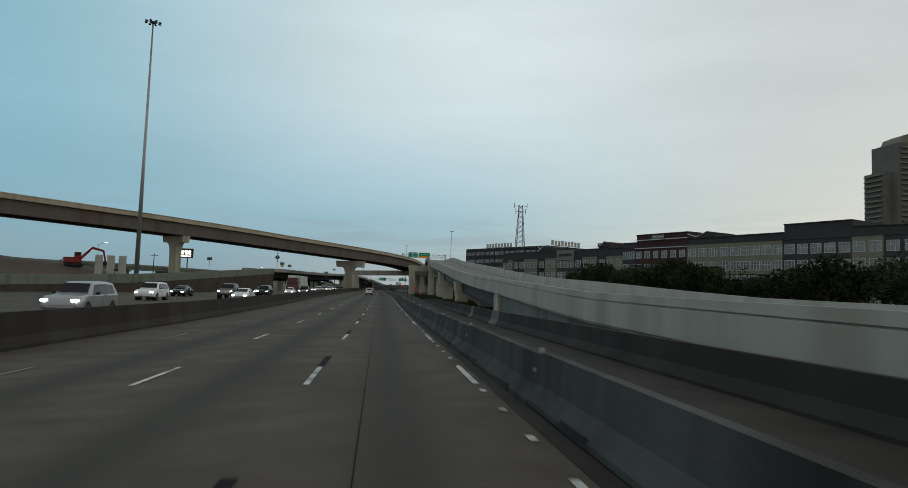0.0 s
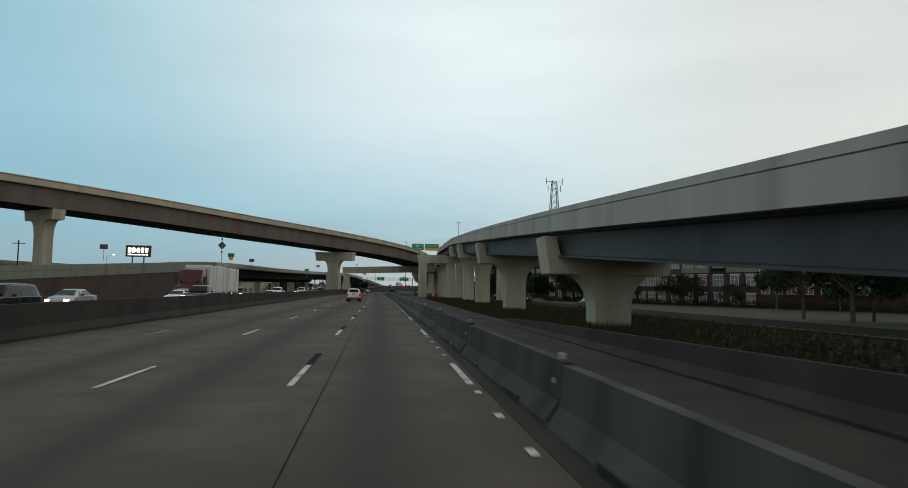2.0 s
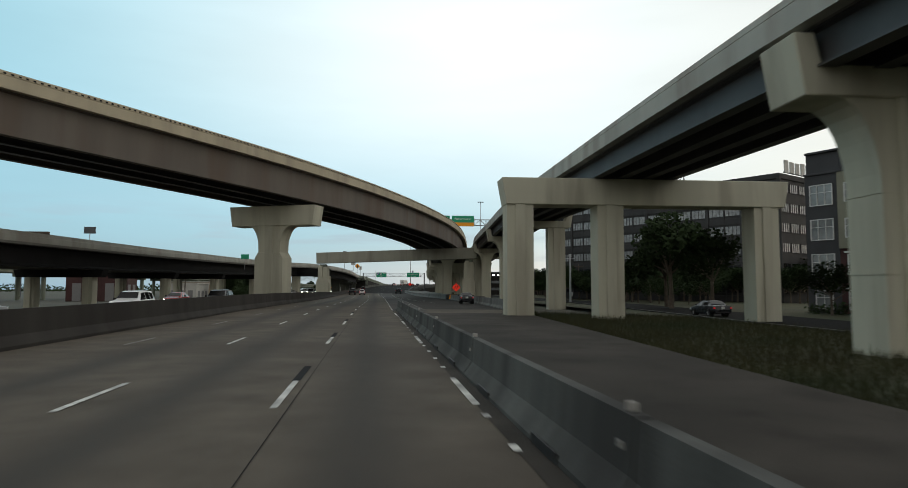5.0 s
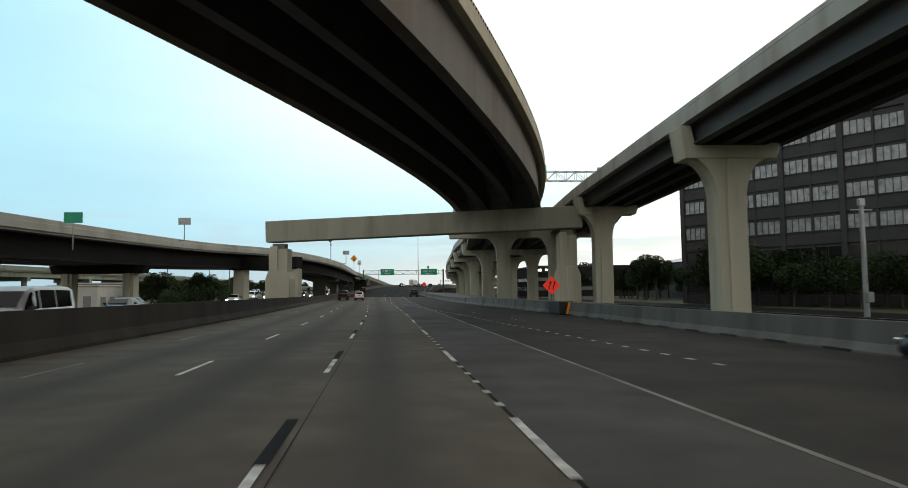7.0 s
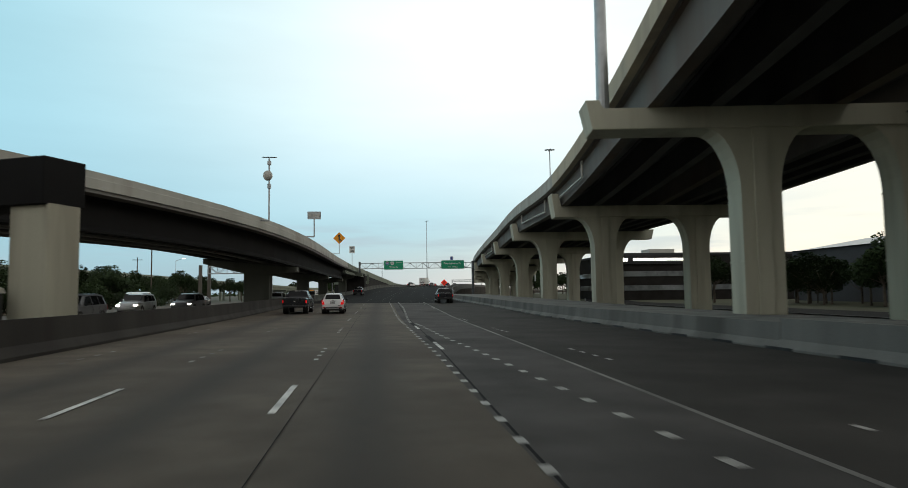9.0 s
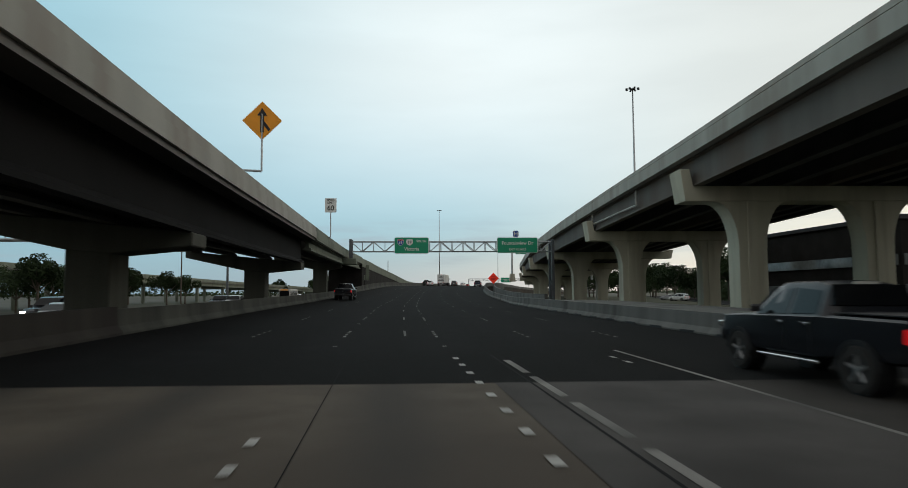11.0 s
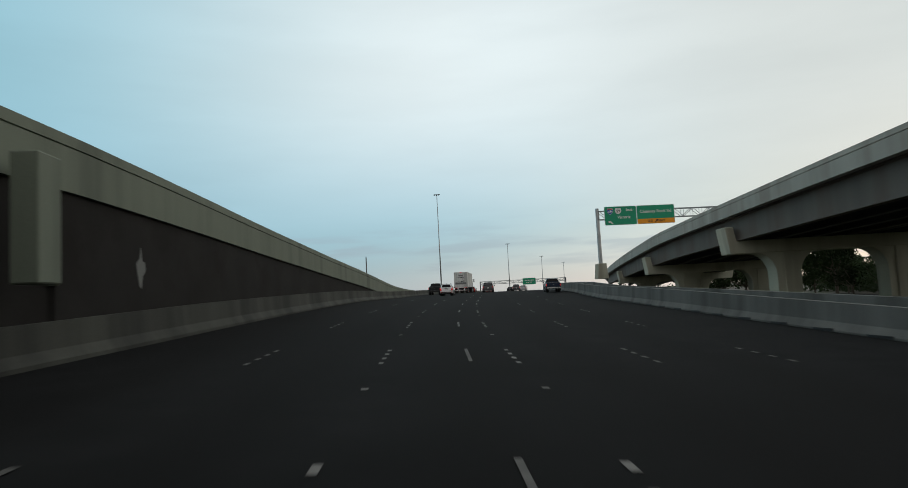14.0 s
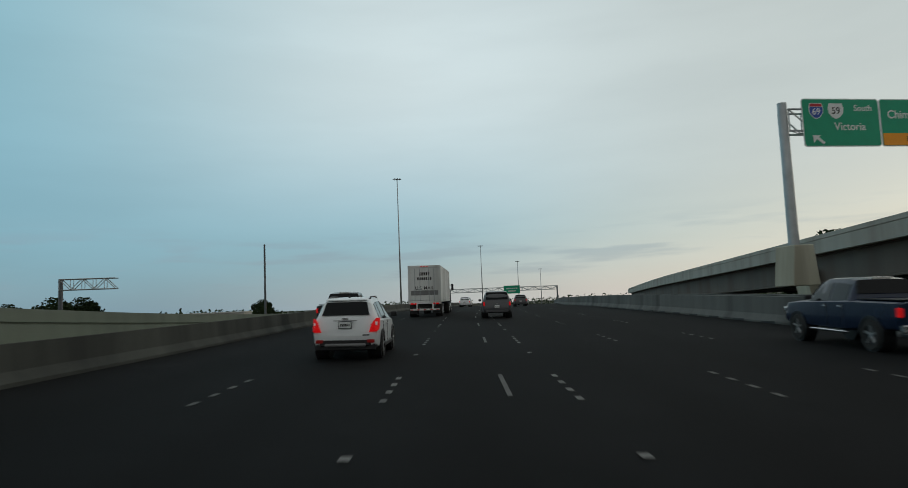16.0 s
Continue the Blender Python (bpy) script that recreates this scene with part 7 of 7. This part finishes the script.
rt = random.Random(11)
for k in range(20):                                   # thick row before the apartments at the start
    tree(41 + rt.random() * 7, 38 + k * 2.9 + rt.random() * 2, -0.5, rt.randrange(2), 0.6 + 0.3 * rt.random(), rt.random() * 360)
for k in range(20):
    tree(41 + rt.random() * 7, 80 + k * 2.7 + rt.random() * 2, -0.5, rt.randrange(2), 0.85 + 0.22 * rt.random(), rt.random() * 360)
for along, size in ((36, 0.7), (24.5, 1.1), (20, 0.95), (5.5, 0.62), (-7, 1.0), (-11, 0.9), (-21, 0.7), (-30, 1.0), (-41, 0.85), (-52, 1.0), (-63, 0.95), (-74, 1.0), (-84, 0.9)):
    tree(*front_at(along, 5.5 + rt.random()), -0.75, rt.randrange(2), size, rt.random() * 360)
for k in range(14):
    tree(47 + rt.random() * 5, 278 + k * 4.6 + rt.random() * 3, -0.5, rt.randrange(2), 0.6 + 0.3 * rt.random(), rt.random() * 360)
tree(*front_at(28, 6.5), -0.75, 2, 1.0, 40)
for x, y, size in ((37.5, 266, 1.25), (39.5, 272, 1.1), (41, 262, 1.0)):
    tree(x, y, -0.5, 2, size, x * 31)
for k in range(22):                                   # dense planting at the foot of the office block
    d, out = 2 + k * 2.5 + rt.random(), 5 + 4 * rt.random()
    tree(77.7 - 0.519 * d - 0.854 * out, 305.3 + 0.854 * d - 0.519 * out, -0.5, rt.randrange(2), 0.75 + 0.4 * rt.random(), rt.random() * 360, "dark tree at the foot of the office block")
for k in range(12):
    d, out = 3 + k * 3.4, 4 + 4 * rt.random()
    tree(77.7 + 0.854 * d + 0.519 * -out, 305.3 + 0.519 * d - 0.854 * out, -0.5, rt.randrange(2), 0.8 + 0.5 * rt.random(), rt.random() * 360, "dark tree at the foot of the office block")
for k in range(30):
    tree(50 + rt.random() * 18, 388 + k * 1.7, -0.5, rt.randrange(3), 0.62 + 0.35 * rt.random(), rt.random() * 360)
for k in range(60):
    tree(72 + rt.random() * 60, 505 + k * 3.2 + rt.random() * 4, -0.5, rt.randrange(3), 1.0 + 0.5 * rt.random(), rt.random() * 360, "dark tree in the belt behind the ramp")
for k in range(26):
    tree(-52 - rt.random() * 26, 470 + k * 4.6 + rt.random() * 3, -0.5, rt.randrange(3), 0.75 + 0.35 * rt.random(), rt.random() * 360, "leafy tree beside the far carriageway")
for k in range(30):
    tree(-46 - rt.random() * 10, 402 + k * 2.4 + rt.random() * 3, -2.2, rt.randrange(3), 0.6 + 0.35 * rt.random(), rt.random() * 360, "leafy tree beside the far carriageway")
for x, y in ((-39, 700), (-36.5, 704), (-60, 730), (-20, 790)):
    tree(x, y, -0.5, 2, 0.92, x, "leafy tree beside the far carriageway")

# far woods on the horizon
rw = random.Random(4)
verts, faces = [], []
for k in range(26000):
    a = rw.uniform(-1.75, 1.75)
    R = rw.uniform(900, 1500)
    p = Vector((math.sin(a) * R, 150 + math.cos(a) * R, rw.random() ** 1.8 * 9.5 * (0.7 + 0.3 * math.sin(a * 37)) - 0.5))
    s = rw.uniform(0.7, 1.7)
    u = Vector((rw.gauss(0, 1), rw.gauss(0, 1), rw.gauss(0, 1))).normalized()
    v = u.orthogonal().normalized()
    i = len(verts)
    verts += [tuple(p - u * s), tuple(p + v * s), tuple(p + u * s), tuple(p - v * s)]
    faces.append((i, i + 1, i + 2, i + 3))
me = bpy.data.meshes.new("far_woods")
me.from_pydata(verts, [], faces)
me.materials.append(M_LEAF)
tagged(new("far_woods", me), "dark belt of far woods along the horizon", "woods", kind="stuff")

# clipped hedge along the foot of the apartments
verts, faces = [], []
for k in range(9000):
    x, y = front_at(rw.uniform(-60, 40), rw.uniform(2.2, 3.6))
    p = Vector((x, y, -0.75 + 1.5 * rw.random() ** 0.7 * (0.85 + 0.15 * math.sin(x * 3))))
    s = rw.uniform(0.08, 0.18)
    u = Vector((rw.gauss(0, 1), rw.gauss(0, 1), rw.gauss(0, 1))).normalized()
    v = u.orthogonal().normalized()
    i = len(verts)
    verts += [tuple(p - u * s), tuple(p + v * s), tuple(p + u * s), tuple(p - v * s)]
    faces.append((i, i + 1, i + 2, i + 3))
me = bpy.data.meshes.new("hedge")
me.from_pydata(verts, [], faces)
me.materials.append(M_LEAF)
tagged(new("hedge", me), "low dark hedge along the foot of the apartments", "hedge", kind="stuff")

# thick undergrowth behind the ramps
verts, faces = [], []
for k in range(16000):
    y = rw.uniform(470, 730)
    x = 62 + max(0, y - 520) * 0.36 + rw.random() * 12
    p = Vector((x, y, -0.6 + 6.2 * rw.random() ** 0.8 * (0.75 + 0.25 * math.sin(y * 0.31) * math.sin(y * 0.083))))
    s = rw.uniform(0.25, 0.6)
    u = Vector((rw.gauss(0, 1), rw.gauss(0, 1), rw.gauss(0, 1))).normalized()
    v = u.orthogonal().normalized()
    i = len(verts)
    verts += [tuple(p - u * s), tuple(p + v * s), tuple(p + u * s), tuple(p - v * s)]
    faces.append((i, i + 1, i + 2, i + 3))
me = bpy.data.meshes.new("undergrowth")
me.from_pydata(verts, [], faces)
me.materials.append(M_LEAF)
tagged(new("undergrowth", me), "thick dark undergrowth behind the ramp piers", "bushes", kind="stuff")

# grass on the verge
verts, faces = [], []
for k in range(120000):
    y = rw.uniform(60, 240)
    x0 = road_x(y) + right_off(y) + 0.6
    x = x0 + (26.6 - x0) * rw.random() ** 1.3
    z = -0.06 - 0.39 * (x - x0) / (27 - x0)
    h, a = rw.uniform(0.12, 0.42) * (0.6 + 0.8 * rw.random()), rw.uniform(0, 6.3)
    dx, dy = math.cos(a) * 0.02, math.sin(a) * 0.02
    i = len(verts)
    verts += [(x - dx, y - dy, z - 0.02), (x + dx, y + dy, z - 0.02), (x + rw.uniform(-0.15, 0.15), y + rw.uniform(-0.15, 0.15), z + h)]
    faces.append((i, i + 1, i + 2))
me = bpy.data.meshes.new("verge_grass")
me.from_pydata(verts, [], faces)
me.materials.append(M_GRASS)
tagged(new("verge_grass", me), "rough uncut grass on the verge under the ramp", "grass", kind="stuff")

# ---- far side, on the left ----
def viaduct(keys, half, label):
    path = spline(keys, 8)
    v = empty("bridge_viaduct", Matrix.Identity(4), label, "bridge")
    part("deck_slab", sweep(path, [(-half, -0.9), (-half, -1.2), (half, -1.2), (half, -0.9)]), M_DECKUNDER, v)
    for s in (-1, 1):
        part("parapet", sweep(path, [(s * half, -1.25), (s * half, 0), (s * (half - 0.3), 0), (s * (half - 0.4), -1.25)]), M_PIERGREY, v)
        part("girder", sweep(path, [(s * (half - 0.8) - 0.25, -1.2), (s * (half - 0.8) - 0.25, -2.3), (s * (half - 0.8) + 0.25, -2.3), (s * (half - 0.8) + 0.25, -1.2)]), M_PIERGREY, v)
    for i in range(2, len(path) - 2, 3):
        p = path[i]
        d = path[i + 1] - path[i - 1]
        for s in (-1, 1):
            u = Vector((d.y, -d.x, 0)).normalized() * s * (half - 1.6)
            part("column", rod((p.x + u.x, p.y + u.y, -0.8), (p.x + u.x, p.y + u.y, p.z - 2.3), 0.55, seg=12), M_PIERGREY, v)
        part("cap_beam", box((2 * half - 1, 1.2, 0.9), (p.x, p.y, p.z - 2.7), Matrix.Rotation(math.atan2(-d.x, d.y), 3, "Z"), 0.03), M_PIERGREY, v)


viaduct([(-120, 250, 8.5), (-95, 330, 8.4), (-82, 420, 8.2), (-78, 520, 8.0), (-75, 620, 7.2), (-60, 740, 5.5), (-30, 860, 3)], 5, "grey concrete viaduct beyond the far carriageway")
for x, y, sx, sy, h, mat, lab in ((-62, 402, 9, 14, 4.4, M_SHED, "low white metal shed beside the far carriageway"), (-68, 430, 16, 20, 5.2, M_TAN, "low tan service building with a flat roof"), (-150, 330, 40, 30, 9, M_TAN, "tan flat roofed store with lit sign bars"), (-66, 348, 12, 10, 7.5, M_BRICK, "plain brick building beyond the old ramp"), (-30, 770, 18, 12, 6, M_SHED, "white low building far along the road")):
    p = empty("low_building", pose(x, y, -0.75), lab, "building", "far buildings")
    part("wall", box((sx, sy, h), (0, 0, h / 2), bevel=0.05), mat, p)
    part("roof", box((sx + 0.5, sy + 0.5, 0.3), (0, 0, h + 0.1), bevel=0.04), M_SHED, p)
    for k in range(3):
        part("door", box((sx * 0.16, 0.1, h * 0.55), (-sx * 0.3 + sx * 0.3 * k, -sy / 2 - 0.03, h * 0.28), bevel=0.02), M_GREYTRIM, p)
        part("side_panel", box((0.1, sy * 0.16, h * 0.5), (sx / 2 + 0.03, -sy * 0.3 + sy * 0.3 * k, h * 0.27), bevel=0.02), M_GREYTRIM, p)
p = empty("store_sign", pose(-132, 445, 17.4), "brown box sign with lit white bars on tall legs", "sign")
part("board", box((13, 1.2, 6.2), (0, 0, 3.2), bevel=0.1), M_MSE, p)
for k in range(5):
    part("sign_bar", box((1.5, 0.1, 2.5), (-4.4 + 2.2 * k, -0.65, 3.7), bevel=0.03), M_LAMPWARM, p, "lit white bar")
part("sign_bar", box((10.4, 0.1, 0.5), (0, -0.65, 1.3), bevel=0.03), M_LAMPWARM, p, "lit white bar")
for s in (-3, 3):
    part("leg", rod((s, 0, -20), (s, 0, 0.3), 0.4), M_STEELDARK, p)

# earth heap with an excavator
bm = bmesh.new()
n = 18
grid = [[bm.verts.new((-150 + 80 * i / n, 140 + 85 * j / n, -0.75 + 8.2 * max(0, math.sin(math.pi * i / n)) ** 0.4 * max(0, math.sin(math.pi * j / n)) ** 0.5 + (0.7 * noise.noise((i * 0.7, j * 0.6, 3)) if 0 < i < n and 0 < j < n else 0))) for j in range(n + 1)] for i in range(n + 1)]
for i in range(n):
    for j in range(n):
        bm.faces.new((grid[i][j], grid[i + 1][j], grid[i + 1][j + 1], grid[i][j + 1]))
tagged(part("earth_heap", bm, M_DIRT, smooth=True), "long heap of brown excavated earth behind the wall", "earth heap")
e = empty("excavator", pose(-80, 180, 5.0, 0, 0, -60), "orange excavator parked on the earth heap", "excavator")
for s in (-1, 1):
    part("track", box((0.7, 4.4, 0.9), (s * 1.2, 0, 0.3), bevel=0.3), M_BLACK, e)
part("body", box((2.8, 4.2, 1.5), (0, -0.3, 1.6), bevel=0.2), M_CARRED, e)
part("cab", box((1.1, 1.6, 1.6), (-0.8, 1.0, 3.0), bevel=0.15), M_CARRED, e)
part("cab_window", box((1.14, 1.2, 0.9), (-0.8, 1.0, 3.2), bevel=0.05), M_CARGLASS, e)
part("boom", prism([(1.2, 2.2), (4.2, 5.4), (7.0, 4.6), (6.9, 4.1), (4.3, 4.7), (1.8, 1.8)], 0.5, Matrix.Rotation(radians(90), 4, "Z"), 0.04), M_CARRED, e)
part("stick", prism([(6.6, 4.7), (7.1, 4.5), (7.7, 1.6), (7.3, 1.5)], 0.4, Matrix.Rotation(radians(90), 4, "Z"), 0.04), M_CARRED, e)
part("bucket", prism([(7.1, 1.7), (7.9, 1.6), (7.7, 0.6), (6.9, 0.5), (6.6, 1.0)], 1.1, Matrix.Rotation(radians(90), 4, "Z"), 0.04), M_BLACK, e)
# pale sign backs by the mast
for k in range(3):
    p = empty("blank_board", pose(-66.5 + 2.3 * k, 163 + k, 2.2), "tall pale blank board seen from behind", "board", "blank boards")
    part("board", box((1.8, 0.1, 5.0), (0, 0, 2.9), bevel=0.02), M_SHED, p)
    part("post", rod((0, 0.15, -3), (0, 0.15, 5), 0.08), M_STEELDARK, p)


def utility_pole(x, y, h, arms=1, label="plain wooden utility pole with a cross arm"):
    p = empty("utility_pole", pose(x, y, -0.7), label, "pole", "utility poles")
    part("pole", rod((0, 0, 0), (0, 0, h), 0.17, 0.11, 8), M_BARK, p)
    for k in range(arms):
        part("cross_arm", box((2.4, 0.12, 0.14), (0, 0, h - 0.6 - 0.9 * k)), M_BARK, p)
    return p


for x, y, h in ((-70, 210, 11), (-58, 385, 12), (-54, 425, 12), (-50, 470, 13), (-64, 500, 12), (-47, 545, 12), (46, 240, 9), (49, 345, 9), (70, 520, 11), (86, 560, 11)):
    utility_pole(x, y, h)
p = empty("utility_pole", pose(-7.5, 700, -0.7), "tall plain dark pole beside the far carriageway", "pole", "utility poles")
part("pole", rod((0, 0, 0), (0, 0, 16.8), 0.2, 0.14, 8), M_STEELDARK, p)
p = empty("camera_post", pose(36.2, 308, -0.5), "slim grey pole with traffic sensors beside the street", "pole")
part("pole", rod((0, 0, 0), (0, 0, 9.0), 0.22, 0.16, 10), M_STEEL, p)
part("sensor", box((0.5, 0.35, 0.6), (0, 0, 9.0), bevel=0.05), M_STEEL, p)
part("cabinet", box((0.5, 0.4, 0.8), (0.1, -0.25, 1.6), bevel=0.04), M_STEEL, p)
part("arm", rod((-0.9, 0, 8.4), (0.9, 0, 8.4), 0.05), M_STEEL, p)
# cell mast
p = empty("cell_mast", pose(-55.5, 615, -0.5), "slim cell phone mast with clustered antennas", "mast")
part("pole", rod((0, 0, 0), (0, 0, 16), 0.4, 0.3, 10), M_STEELDARK, p)
for z in (14.2, 12.2):
    for k in range(6):
        a = k * math.pi / 3
        bm = rod((0, 0, z), (1.5 * math.cos(a), 1.5 * math.sin(a), z), 0.05, seg=5)
        add_box(bm, (0.35, 0.2, 1.6), (1.6 * math.cos(a), 1.6 * math.sin(a), z), Matrix.Rotation(a + math.pi / 2, 3, "Z"))
        part("antenna", bm, M_STEELDARK, p)
# street lights beyond the far carriageway, lit
for x, y in ((-74, 560), (-90, 480), (-110, 350), (-95, 230), (-130, 300), (-60, 660)):
    p = empty("street_light", pose(x, y, -0.5), "tall grey street light with a lit lamp head", "street light", "street lights")
    part("pole", rod((0, 0, 0), (0, 0, 14), 0.14, 0.08, 8), M_STEEL, p)
    part("arm", rod((0, 0, 13.9), (2.2, 0, 14.6), 0.06, seg=6), M_STEEL, p)
    part("lamp_head", box((0.9, 0.35, 0.2), (2.5, 0, 14.6), bevel=0.05), M_LAMPWARM, p, "lit lamp head")
# overhead sign frame on the far carriageway, and one far ahead
g = empty("sign_gantry", Matrix.Identity(4), "brown steel sign frame over the far carriageway", "gantry")
part("post", box((0.5, 0.5, 7.6), (-33.5, 451, 3.3)), M_RUST, g)
part("post", box((0.5, 0.5, 7.6), (-35, 451, 3.3)), M_RUST, g)
truss(g, -33.5, -20, 5.6, 6.8, 451, 1.5)
g = empty("sign_gantry", Matrix.Identity(4), "steel cantilever sign frame beside the far carriageway", "gantry")
part("post", rod((-34, 690, -0.5), (-34, 690, 11.0), 0.3, seg=10), M_STEELDARK, g)
truss(g, -34, -26.6, 9.4, 10.9, 690, 1.5)
g = empty("sign_gantry", Matrix.Identity(4), "steel truss gantry far ahead over the road", "gantry")
for x in (46, 92):
    part("post", box((0.5, 0.5, 9), (x, 860, 6.5)), M_STEELDARK, g)
truss(g, 46, 92, 9.5, 11, 860, 2.6, r=0.09)
s = panel("road_sign", 7, 3.4, (72, 859, 10), "green overhead sign far ahead")
bars(6, 5, 0.5, (0, -0.06, 0.5), M_WHITE, s)
bars(4, 3.4, 0.5, (0, -0.06, -0.6), M_WHITE, s)
# portable toilet under the dark bent
p = empty("portable_toilet", pose(-16.2, 357.5, 0.0), "grey blue portable toilet with a pale roof beside a column", "portable toilet")
part("cabin", box((1.2, 1.2, 2.1), (0, 0, 1.1), bevel=0.05), M_GIRDER, p)
part("roof", prism([(-0.65, 2.15), (0.65, 2.15), (0.55, 2.35), (0, 2.5), (-0.55, 2.35)], 1.3), M_SHED, p)
part("door", box((0.8, 0.05, 1.8), (0, -0.61, 1.05), bevel=0.02), M_STEELDARK, p)
part("notice", box((0.3, 0.03, 0.25), (0.1, -0.65, 1.7)), M_WHITE, p)
# drain pipes slung under the joined decks
for y in (388, 405, 470):
    i = min(range(1, len(left_path) - 1), key=lambda k: abs(left_path[k].y - y))
    a, b = left_path[i], left_path[min(i + 4, len(left_path) - 2)]
    ax, bx = a.x - 5.25, b.x - 5.25
    p = empty("drain_pipe", Matrix.Identity(4), "white drain pipe slung along the edge of the deck", "pipe", "drain pipes")
    part("pipe", rod((ax, a.y, a.z - 2.9), (bx, b.y, b.z - 2.6), 0.1), M_SHED, p)
    part("riser", rod((ax, a.y, a.z - 2.95), (ax, a.y, a.z - 1.5), 0.1), M_SHED, p)
    part("riser", rod((bx, b.y, b.z - 2.65), (bx, b.y, b.z - 1.4), 0.1), M_SHED, p)
# cars on the frontage street
for kind, paint, x, y, tn in (("sedan", M_CARGREY, 30, 161, 0), ("suv", M_CARBLACK, 30.5, 205, 0), ("sedan", M_CARBLACK, 30.5, 240, 0), ("suv", M_CARWHITE, 66, 560, 30), ("sedan", M_CARSILVER, 70, 575, 40)):
    vehicle(kind, paint, Matrix.Translation((x, y, -0.41)) @ pose(0, 0, 0, 0, 0, tn), shade[paint] + " car on the street beside the highway", "away", group="street cars")
